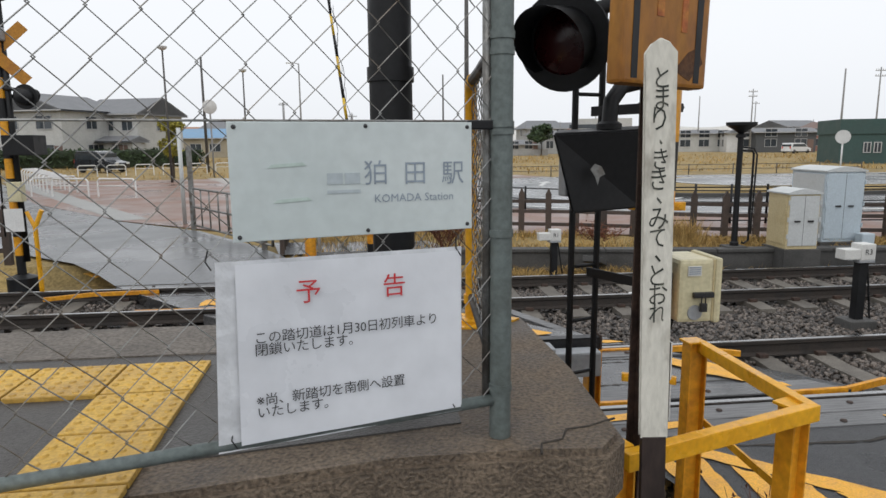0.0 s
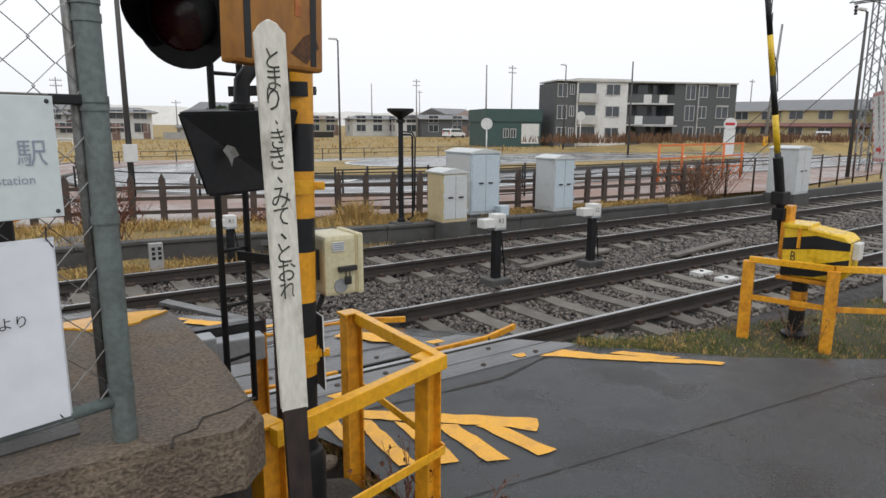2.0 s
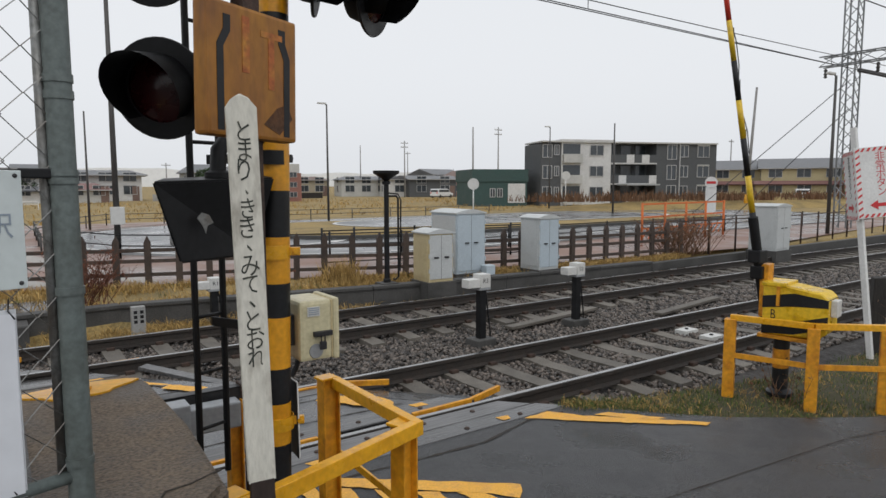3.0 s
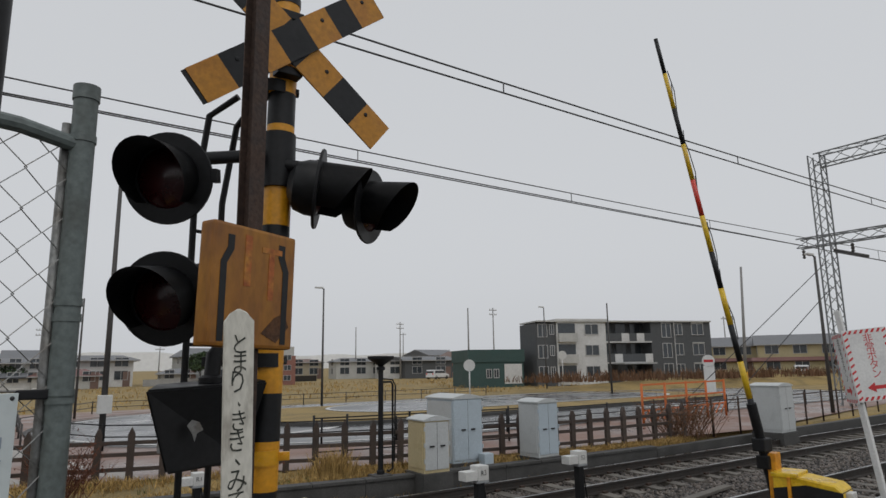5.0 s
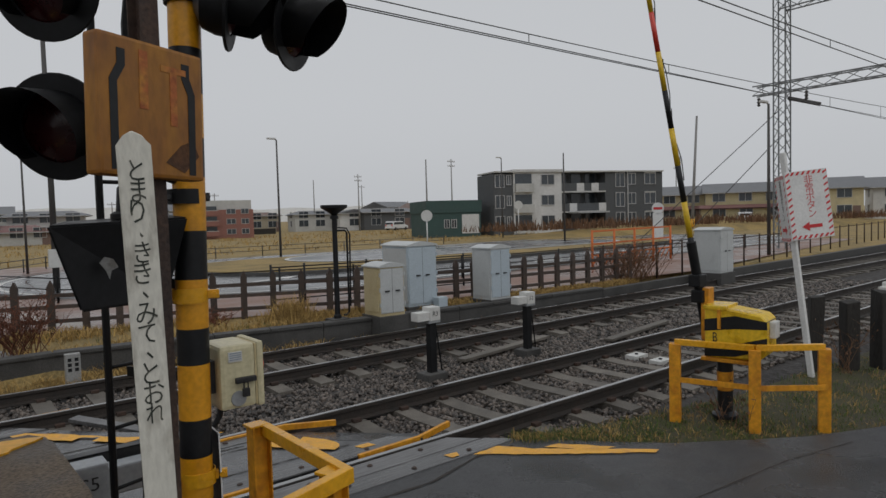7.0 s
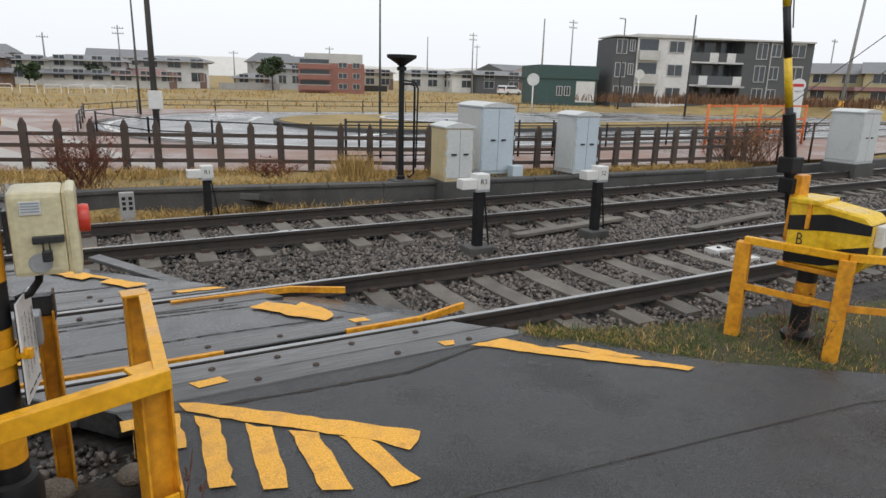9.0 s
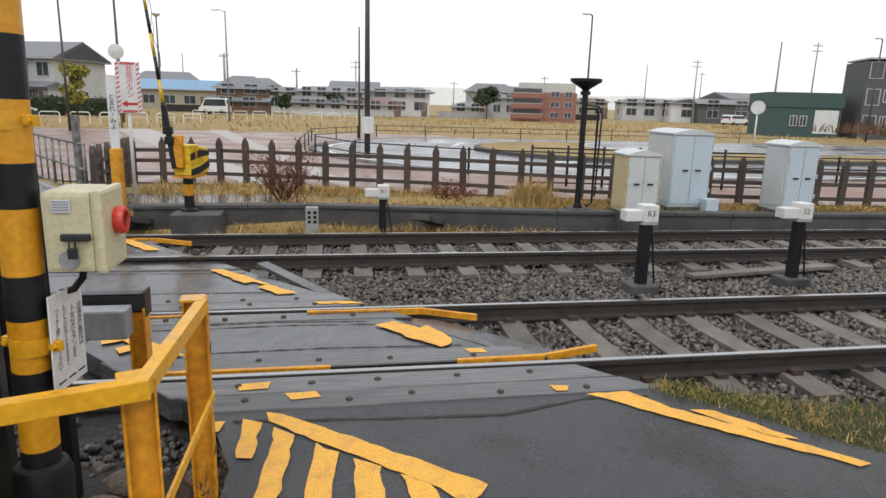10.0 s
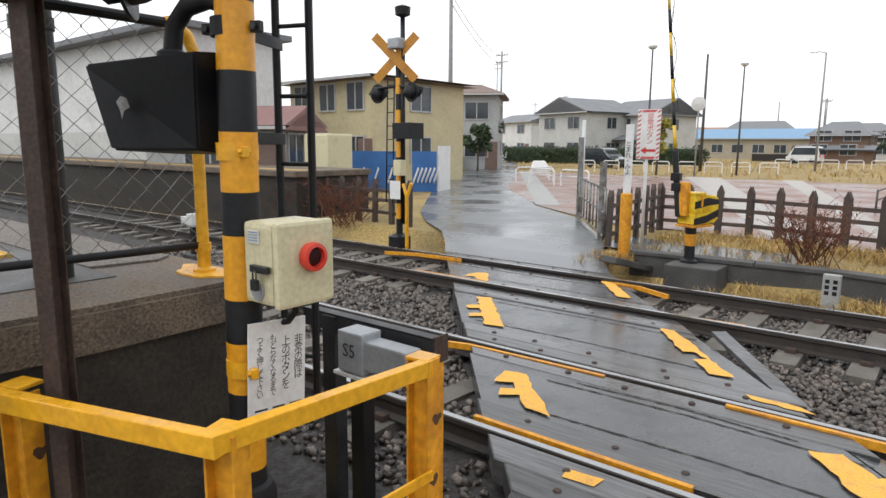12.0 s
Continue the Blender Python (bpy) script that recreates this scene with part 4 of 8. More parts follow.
solo("support_post", join(box(-0.04, -0.045, 0, 0.04, -0.037, 4.1, 0.002, pose(1.010, 1.592, 0, 0, 0, 23) @ Matrix.Diagonal((0.85, 0.7, 1, 1))), box(-0.04, 0.037, 0, 0.04, 0.045, 4.1, 0.002, pose(1.010, 1.592, 0, 0, 0, 23) @ Matrix.Diagonal((0.85, 0.7, 1, 1))), box(-0.005, -0.037, 0, 0.005, 0.037, 4.1, 0, pose(1.010, 1.592, 0, 0, 0, 23) @ Matrix.Diagonal((0.85, 0.7, 1, 1)))),
     RUST, "tall dark brown steel post beside the crossing signal", "post")

# ---- the crossing signal mast ----
MX, MY = 1.275, 2.11
MM = pose(1.25, 2.11, 0, 0, 1.1)
mast = thing("crossing_signal", (MX, MY, -0.1), "black and yellow striped crossing signal mast with crossbuck and lamps", "crossing signal")
part("base_sleeve", lathe([(0.10, -0.1), (0.10, 0.45), (0.085, 0.49), (0.066, 0.5)], MM, 24), BLACK, mast, "black rubber base sleeve")
cuts = [0.48, 0.56, 0.69, 0.858, 1.045, 1.202, 1.429, 1.578, 1.78, 1.98, 2.20, 2.36, 2.54, 2.72, 2.90, 3.14, 3.20, 3.36, 3.50, 3.68, 3.82]
for k, (a, b) in enumerate(zip(cuts, cuts[1:])):
    part("yellow_band" if k % 2 else "black_band", lathe([(0.0, a), (0.064, a), (0.064, b), (0.0, b)], MM, 24), SAFETY if k % 2 else MASTBLACK, mast)
part("cap", lathe([(0.067, 3.82), (0.067, 3.86), (0.0, 3.88)], MM, 20), MASTBLACK, mast)
for z, ya in ((1.714, 0), (0.95, 0), (2.12, 40), (3.38, 10)):
    c = part("clamp_band", join(lathe([(0.065, -0.03), (0.0705, -0.03), (0.0705, 0.03), (0.065, 0.03)], Matrix.Translation((MX, MY, z)), 24),
                                box(-0.115, -0.012, -0.018, -0.068, 0.012, 0.018, 0.003, pose(MX, MY, z, 0, 0, ya - 20)), box(0.068, -0.012, -0.018, 0.115, 0.012, 0.018, 0.003, pose(MX, MY, z, 0, 0, ya - 20))), YELLOW if z < 2 else BLACK, mast, "bolted clamp band")
    for s in (-0.095, 0.095):
        part("bolt", lathe([(0.0, 0.012), (0.012, 0.012), (0.012, -0.03)], pose(MX, MY, z, 0, 0, ya - 20) @ pose(s, -0.012, 0, 90), 6), DARKSTEEL if z > 2 else YELLOW, c)

XC = Vector((1.305, 1.98, 3.575))
for ang, off, stripes in ((38, -0.012, ((-0.53, -0.37, 1), (-0.37, -0.20, 0), (-0.20, -0.075, 1), (-0.075, 0.095, 0), (0.095, 0.25, 1), (0.25, 0.39, 0), (0.39, 0.545, 1))),
                          (-39, 0.0, ((-0.56, -0.39, 1), (-0.39, -0.24, 0), (-0.24, -0.08, 1), (-0.08, 0.09, 0), (0.09, 0.27, 1), (0.27, 0.44, 0), (0.44, 0.60, 1)))):
    arm = part("crossbuck_arm", box(-0.55, -0.001, -0.08, 0.55, 0.003, 0.08, 0.0, Matrix.Translation(XC + Vector((0, off, 0))) @ pose(0, 0, 0, 0, -ang)), MASTBLACK, mast, "black and yellow crossbuck arm")
    for a, b, yel in stripes:
        part("stripe", box(a, -0.005, -0.0815, b, 0.0045, 0.0815, 0, Matrix.Translation(XC + Vector((0, off, 0))) @ pose(0, 0, 0, 0, -ang)), ORANGE if yel else MASTBLACK, arm)
    for s in (0.2, -0.3, 0.47):
        part("rivet", lathe([(0.0, 0.006), (0.009, 0.004), (0.011, 0)], Matrix.Translation(XC + Vector((0, off - 0.005, 0))) @ pose(0, 0, 0, 0, -ang) @ pose(s, 0, 0.03, 90), 8), MASTBLACK, arm)
for z in (3.42, 3.70):
    part("crossbuck_bracket", box(MX - 0.03, 1.99, z, MX + 0.09, 2.06, z + 0.04, 0.004), BLACK, mast)


def lamp(parent, c, yaw, pitch=0, arm_from=None, label="black flashing lamp with a long visor, unlit red lens"):
    """A round signal lamp that faces along its heading."""
    m = Matrix.Translation(c) @ pose(0, 0, 0, 0, 0, yaw) @ pose(0, 0, 0, 90 + pitch) @ Matrix.Scale(1.1, 4)
    h = part("lamp", lathe([(0.0, -0.13), (0.05, -0.125), (0.10, -0.095), (0.115, -0.05), (0.118, 0.0)], m, 28), BLACK, parent, label)
    part("backplate", lathe([(0.11, -0.006), (0.165, -0.006), (0.168, 0.0), (0.165, 0.006), (0.11, 0.006)], m, 36), BLACK, h)
    part("lens", lathe([(0.0, 0.03), (0.05, 0.024), (0.095, 0.008), (0.112, -0.002)], m, 28), LENS, h, "dark red lens, unlit")
    bm = bmesh.new()
    rows = []
    for t in range(7):
        row = []
        for k in range(25):
            a = radians(-140 + 280 * k / 24)
            u = t / 6
            length = 0.20 * (0.5 + 0.5 * math.cos(a * 0.75))
            r = 0.116 + 0.004 * u
            row.append(bm.verts.new((r * math.sin(a), r * math.cos(a), 0.005 + u * length)))
        rows.append(row)
    for p, q in zip(rows, rows[1:]):
        for k in range(24):
            f = bm.faces.new((p[k], p[k + 1], q[k + 1], q[k]))
            f.smooth = True
    bmesh.ops.solidify(bm, geom=bm.faces[:], thickness=0.004)
    bm.transform(m)
    part("visor", bm, BLACK, h, "black tapering visor")
    part("knob", lathe([(0.012, 0.0), (0.012, 0.02), (0.018, 0.022), (0.018, 0.035), (0.0, 0.04)], Matrix.Translation(Vector(c) + Vector((0, 0, 0.10))) @ pose(0, 0, 0, 0, 0, yaw), 10), BLACK, h)
    part("latch", box(-0.012, -0.02, -0.02, 0.012, 0.03, 0.02, 0.004, m @ pose(0.172, 0, -0.01)), BLACK, h)
    if arm_from:
        a, b = Vector(c) + Vector((0, 0, 0.09)), Vector(arm_from)
        back = (m.to_3x3() @ Vector((0, 0, -1))) * 0.08
        part("arm", tube([a + back * 0.6, lerp(a + back, b, 0.3), b], 0.028, 12), BLACK, h, "black support arm")


lamp(mast, (0.80, 1.97, 2.835), -38, 10, (MX, MY, 3.06))
lamp(mast, (0.815, 1.97, 2.355), -38, 10, (MX - 0.03, MY, 2.58))
lamp(mast, (1.445, 1.96, 2.885), 62, 8, (MX, MY, 3.02))
lamp(mast, (1.765, 2.06, 2.865), 38, 8, (MX, MY, 3.03))
part("arm_hub", lathe([(0.067, -0.12), (0.078, -0.12), (0.078, 0.14), (0.067, 0.14)], Matrix.Translation((MX + 0.03, MY, 3.02)), 20), BLACK, mast, "black arm hub")

ob = part("number_plate_box", box(-0.187, -0.035, -0.208, 0.187, 0.035, 0.208, 0.012, pose(0.998, 1.545, 2.362, 0, 1.5, 23)), PLATEORANGE, mast, "faded orange enamel box with worn marks")
BM = pose(0.998, 1.545, 2.362, 0, 1.5, 23) @ Matrix.Diagonal((1.18, 1, 0.98, 1)) @ pose(0, 0.0203, 0)
for pts in ([(-0.128, -0.195), (-0.106, -0.195), (-0.108, 0.07), (-0.085, 0.12), (-0.085, 0.17), (-0.108, 0.17), (-0.108, 0.125), (-0.13, 0.075)],
            [(0.128, -0.195), (0.106, -0.195), (0.106, 0.07), (0.086, 0.12), (0.086, 0.17), (0.112, 0.17), (0.112, 0.125), (0.13, 0.075)]):
    part("black_edge_mark", prism(pts, 0, 0.0015, BM @ pose(0, -0.0555, 0, 90)), MASTBLACK, ob)
for a, b, c, d in ((-0.045, -0.02, 0.0, 0.18), (0.02, 0.10, 0.13, 0.15), (0.048, 0.07, -0.04, 0.13)):
    part("faded_red_bar", box(a, -0.0572, c, b, -0.0555, d, 0, BM), mat("faded_red_mark", (0.36, 0.10, 0.025), 0.6, var=0.3, scale=20, bump=0, col2=(0.45, 0.19, 0.02)), ob, "faded red bar")
part("rust_stain", prism([(0.03, -0.16), (0.09, -0.19), (0.14, -0.13), (0.12, -0.08), (0.08, -0.10)], 0, 0.0012, BM @ pose(0, -0.0555, 0, 90)), RUSTCHIP, ob, "rust patch")
part("box_bracket", box(0.98, 1.535, 2.30, 1.05, 1.60, 2.34, 0.004), BLACK, mast)

hood = bmesh.new()
tv = [hood.verts.new(p) for p in ((0.745, 1.849, 2.015), (1.245, 1.985, 2.035), (1.24, 2.20, 2.05), (0.83, 2.10, 2.03))]
bv = [hood.verts.new(p) for p in ((0.837, 1.880, 1.714), (1.165, 2.030, 1.716), (1.15, 2.20, 1.70), (0.90, 2.10, 1.70))]
hood.faces.new(tv[::-1])
hood.faces.new(bv)
for i in range(4):
    hood.faces.new((tv[i], tv[(i + 1) % 4], bv[(i + 1) % 4], bv[i]))
bmesh.ops.recalc_face_normals(hood, faces=hood.faces[:])
bmesh.ops.bevel(hood, geom=hood.edges[:], offset=0.008, segments=2, affect="EDGES")
hd = part("direction_indicator", hood, BLACK, mast, "black tapered train direction indicator box")
part("back_cover", box(-0.17, -0.03, -0.12, 0.17, 0.03, 0.13, 0.01, pose(1.03, 2.165, 1.88, 0, 0, 14)), GREYSTEEL, hd, "grey back cover with hinges")
part("pipe", tube([(MX, MY, 2.19), (MX - 0.10, MY - 0.02, 2.22), (MX - 0.19, MY - 0.05, 2.20), (MX - 0.24, MY - 0.07, 2.14), (MX - 0.25, MY - 0.08, 2.03)], 0.032, 14), BLACK, hd, "bent black pipe")
part("pipe_flange", lathe([(0.05, 0), (0.05, 0.02), (0.035, 0.03)], Matrix.Translation((MX - 0.25, MY - 0.08, 2.032)), 14), BLACK, hd)
part("chipped_patch", prism([(-0.03, 0.01), (-0.01, 0.03), (0.02, 0.02), (0.035, -0.01), (0.01, -0.02), (0.0, -0.05), (-0.01, -0.02)], 0, 0.0015, pose(0.93, 1.898, 1.87, 84, 0, 15) @ pose(0, 0, 0.008)), GALV, hd, "chipped paint")

lad = part("ladder", join(tube([(1.024, 2.47, 0.6), (1.03, 2.47, 2.9), (1.06, 2.40, 3.30), (1.16, 2.28, 3.38)], 0.016, 8), tube([(1.165, 2.52, 0.6), (1.175, 2.52, 2.9), (1.20, 2.42, 3.28), (1.25, 2.28, 3.38)], 0.016, 8)), BLACK, mast, "black maintenance ladder")
for i in range(8):
    part("rung", tube([(1.024, 2.47, 0.85 + i * 0.27), (1.167, 2.52, 0.85 + i * 0.27)], 0.009, 8), BLACK, lad)
for z in (1.37, 1.76, 2.12):
    part("ladder_bracket", box(-0.38, -0.004, -0.022, -0.05, 0.004, 0.022, 0.002, pose(MX, MY, z, 0, 0, -62)), BLACK, lad)

# emergency button box on the mast
bb = thing("emergency_button_box", (1.53, 2.21, 1.15), "cream enamel emergency button box with a red push button", "button box")
body = part("body", box(1.44, 2.10, 1.13, 1.595, 2.325, 1.405, 0.018), CREAM, bb, "cream enamel case, chipped and stained")
part("door", box(1.600, 2.095, 1.125, 1.632, 2.33, 1.41, 0.014), CREAM, bb, "cream hinged door")
part("gasket", box(1.594, 2.105, 1.135, 1.602, 2.32, 1.40), CREAMOLD, bb, "brown gasket line")
btn = part("button_ring", lathe([(0.046, 0), (0.05, 0.02), (0.047, 0.035), (0.034, 0.037), (0.031, 0.02)], pose(1.63, 2.225, 1.29, 0, 90), 28), REDBTN, bb, "red button guard ring")
part("button", lathe([(0.0, 0.028), (0.026, 0.027), (0.031, 0.018)], pose(1.63, 2.225, 1.29, 0, 90), 24), LENS, btn, "dark red push button")
part("label_plate", box(1.475, 2.094, 1.335, 1.535, 2.099, 1.378, 0.001), PALEGREY, bb, "small worn label plate")
for i in range(4):
    part("label_bar", box(1.48, 2.0925, 1.343 + i * 0.009, 1.53, 2.094, 1.347 + i * 0.009), INKGREY, bb)
lt = part("latch", box(1.50, 2.078, 1.242, 1.59, 2.098, 1.266, 0.004), DARKSTEEL, bb, "steel hasp latch")
part("padlock", join(box(1.523, 2.062, 1.185, 1.553, 2.080, 1.222, 0.004), tube([(1.529, 2.071, 1.22), (1.529, 2.071, 1.243), (1.538, 2.071, 1.25), (1.547, 2.071, 1.243), (1.547, 2.071, 1.22)], 0.003, 6)), DARKSTEEL, lt, "small padlock")
part("round_cover", lathe([(0.0, 0.005), (0.032, 0.004), (0.034, 0)], pose(1.515, 2.098, 1.175, 90), 20), GREYSTEEL, bb, "grey round cover")
part("cable", tube([(1.50, 2.26, 1.13), (1.49, 2.27, 1.07), (1.46, 2.26, 1.03), (1.42, 2.24, 1.02)], 0.013, 8), BLACK, bb)
part("bracket", box(1.42, 2.16, 1.2, 1.45, 2.25, 1.34, 0.003), DARKSTEEL, bb)
bb.location += Vector((-0.074, -0.044, 0.083))

ins = thing("instruction_plate", (1.37, 2.17, 0.76), "white instruction plate with handwritten black lettering on the mast", "sign")
IM = pose(1.365, 2.175, 0.945, 0, 0, 84) @ pose(0, 0, 0, 0, 2.5)
part("plate", box(-0.115, -0.003, -0.175, 0.115, 0.003, 0.175, 0.001, IM), WHITE, ins, "white painted plate with rust at the edge")
part("back", box(-0.113, 0.003, -0.173, 0.113, 0.007, 0.173, 0.001, IM), BLACK, ins, "dark painted back")
for col, (body_, size) in enumerate((("非常の際は", 0.042), ("上のボタンを", 0.042), ("もどらなくなるまで", 0.032), ("つよく押して下さい", 0.032))):
    letters("lettering", "\n".join(body_), size, BRUSHINK, ins, IM @ pose(0.085 - col * 0.052, -0.0042, 0.01 if col else 0.025, 90), lines=0.78, squash=0.9)
for i in range(3):
    part("small_text_bar", box(-0.09 + i * 0.07, -0.0042, -0.15, -0.04 + i * 0.07, -0.003, -0.143, 0, IM), INK, ins)

# ---- low barrier beam and detector beside the mast ----
beam = thing("low_steel_barrier", (1.47, 2.97, -0.1), "low barrier of a dark steel channel on rusty orange posts", "barrier")
part("channel", join(box(0.55, 2.96, 0.775, 1.51, 2.968, 0.87, 0.002), box(0.55, 2.96, 0.862, 1.51, 3.03, 0.87, 0.002), box(0.55, 2.96, 0.775, 1.51, 3.03, 0.783, 0.002)), DARKSTEEL, beam, "dark steel channel")
part("end_plate", box(1.505, 2.945, 0.755, 1.515, 3.045, 0.885, 0.002), RUST, beam, "rusty end plate")
part("post", join(box(1.43, 2.93, -0.15, 1.44, 3.02, 0.80, 0.002), box(1.50, 2.93, -0.15, 1.51, 3.02, 0.80, 0.002), box(1.44, 2.97, -0.15, 1.50, 2.978, 0.80)), YELLOWRUST, beam, "orange steel post, rusty edge")
part("post_dark", box(0.72, 2.95, -0.3, 0.82, 3.03, 0.86, 0.003), DARKSTEEL, beam, "dark post")
beam.location += Vector((-0.112, 0.075, -0.022))
det = thing("train_detector", (1.1, 3.0, -0.1), "grey steel track detector box marked S5 on a dark stand", "detector")
part("hood", box(1.14, 2.90, 0.605, 1.42, 3.01, 0.75, 0.012), GREYSTEEL, det, "long grey hood")
hs = part("case", box(0.98, 2.885, 0.58, 1.15, 3.02, 0.785, 0.01), GREYSTEEL, det, "grey steel case")
letters("lettering", "S5", 0.095, INK, hs, pose(1.065, 2.880, 0.69, 90))
part("base_plate", box(0.95, 2.88, 0.555, 1.20, 3.03, 0.572, 0.002), PALEGREY, det)
part("stand", box(1.03, 2.92, -0.25, 1.12, 3.0, 0.556, 0.004), BLACK, det, "dark steel stand")
det.location += Vector((-0.07, -0.02, 0.062))
for i, (x, y, s) in enumerate(((1.25, 2.55, 0.14), (1.55, 2.45, 0.17), (1.30, 2.85, 0.10), (1.12, 2.40, 0.12), (1.66, 2.85, 0.09), (1.5, 1.95, 0.12), (1.25, 1.75, 0.10), (1.72, 2.25, 0.10))):
    ic = bmesh.new()
    bmesh.ops.create_icosphere(ic, subdivisions=3, radius=s)
    for v in ic.verts:
        v.co *= 1 + 0.22 * noise.noise(v.co * 9 + Vector((i * 7, 0, 0)))
        v.co.z *= 0.55
        v.co += Vector((x, y, -0.06))
    solo("rock", ic, CONCDARK if i % 2 else CONC, "rounded damp stone lying beside the mast", "rock", "stones beside the mast")
solo("ground_pit", sheet([(1.0, -0.06), (1.8, -0.08), (2.4, -0.13), (3.1, -0.2), (3.4, -0.22)], 0.9, 1.98, 6), SOIL, "bare wet soil in the corner under the platform wall", "soil", kind="structure")


# ---- yellow guard rails ----
def h_post(x, y, z0, z1, yaw, w=0.10, d=0.075):
    m = pose(x, y, 0, 0, 0, yaw)
    return join(box(-w / 2, -d / 2, z0, -w / 2 + 0.009, d / 2, z1, 0.002, m), box(w / 2 - 0.009, -d / 2, z0, w / 2, d / 2, z1, 0.002, m), box(-w / 2 + 0.009, -0.005, z0, w / 2 - 0.009, 0.005, z1, 0, m))


def bar(a, b, h, t, bevel=0.004):
    a, b = Vector(a), Vector(b)
    d = b - a
    m = Matrix.Translation(a) @ d.to_track_quat("X", "Z").to_matrix().to_4x4()
    return box(0, -t / 2, -h / 2, d.length, t / 2, h / 2, bevel, m)


gl = thing("yellow_guard_rail", (1.83, 1.78, 0.05), "bright yellow steel guard rail, chipped paint, beside the mast", "guard rail", "yellow guard rails")
A, B, C = (1.742, 1.70), (1.758, 2.515), (0.925, 1.46)
for (x, y), yaw in ((A, 20), (B, 5), (C, 18)):
    ps = part("post", h_post(x - 0.03, y + 0.045, -0.12, 0.962 if (x, y) != C else 0.94, yaw), YELLOWRUST, gl, "yellow steel post with rusty edges")
    part("cap_plate", box(-0.05, -0.045, 0.952, 0.05, 0.045, 0.965, 0.003, pose(x - 0.04, y + 0.055, 0, 0, 0, yaw)), YELLOW, ps)
    for q in range(3):
        part("rust_chip", prism([(0.02 * math.cos(a) * (1 + 0.5 * math.sin(3 * a + q)), 0.03 * math.sin(a)) for a in np.linspace(0, 5.9, 11)], 0, 0.0012, pose(x - 0.03, y + 0.045, 0, 0, 0, yaw) @ pose(0.0505, (q - 1) * 0.02, 0.25 + 0.24 * q, 0, 90)), RUSTCHIP, ps, "bare rust spot")
part("top_rail_side", bar((A[0], A[1] - 0.02, 0.952), (B[0], B[1] + 0.045, 0.932), 0.06, 0.045), YELLOW, gl, "yellow top rail")
part("top_rail_front", bar((C[0] - 0.03, C[1] - 0.02, 0.932), (A[0] + 0.02, A[1] - 0.005, 0.949), 0.065, 0.045), YELLOW, gl, "yellow top rail")
part("low_rail_side", bar((A[0] + 0.03, A[1], 0.52), (B[0] + 0.03, B[1] + 0.03, 0.52), 0.04, 0.012, 0.002), YELLOW, gl, "flat yellow lower bar")
part("low_rail_front", bar((C[0], C[1] - 0.01, 0.52), (A[0] + 0.02, A[1] - 0.01, 0.52), 0.04, 0.012, 0.002), YELLOW, gl, "flat yellow lower bar")

gr = thing("yellow_guard_rail", (6.1, 2.06, 0.03), "yellow steel guard rail round the barrier machine on the grass verge", "guard rail", "yellow guard rails")
Q = ((5.89, 2.71), (6.10, 2.06), (6.55, 1.66))
for x, y in Q:
    ps = part("post", box(-0.05, -0.05, -0.05, 0.05, 0.05, 0.755, 0.006, pose(x, y, 0, 0, 0, 25)), YELLOWRUST, gr, "yellow post, rusty patches")
    part("rust_chip", prism([(0.03 * math.cos(a) * (1 + 0.5 * math.sin(3 * a)), 0.04 * math.sin(a)) for a in np.linspace(0, 5.9, 11)], 0, 0.002, pose(x, y, 0.38, 0, 0, 25) @ pose(-0.01, -0.0505, 0, 90)), RUSTCHIP, ps)
for a, b in zip(Q, Q[1:]):
    part("top_rail", bar((*a, 0.77), (*b, 0.77), 0.055, 0.05), YELLOW, gr)
    part("low_rail", bar((a[0] - 0.02, a[1] - 0.05, 0.42), (b[0] - 0.02, b[1] - 0.05, 0.42), 0.05, 0.012, 0.002), YELLOWRUST, gr)


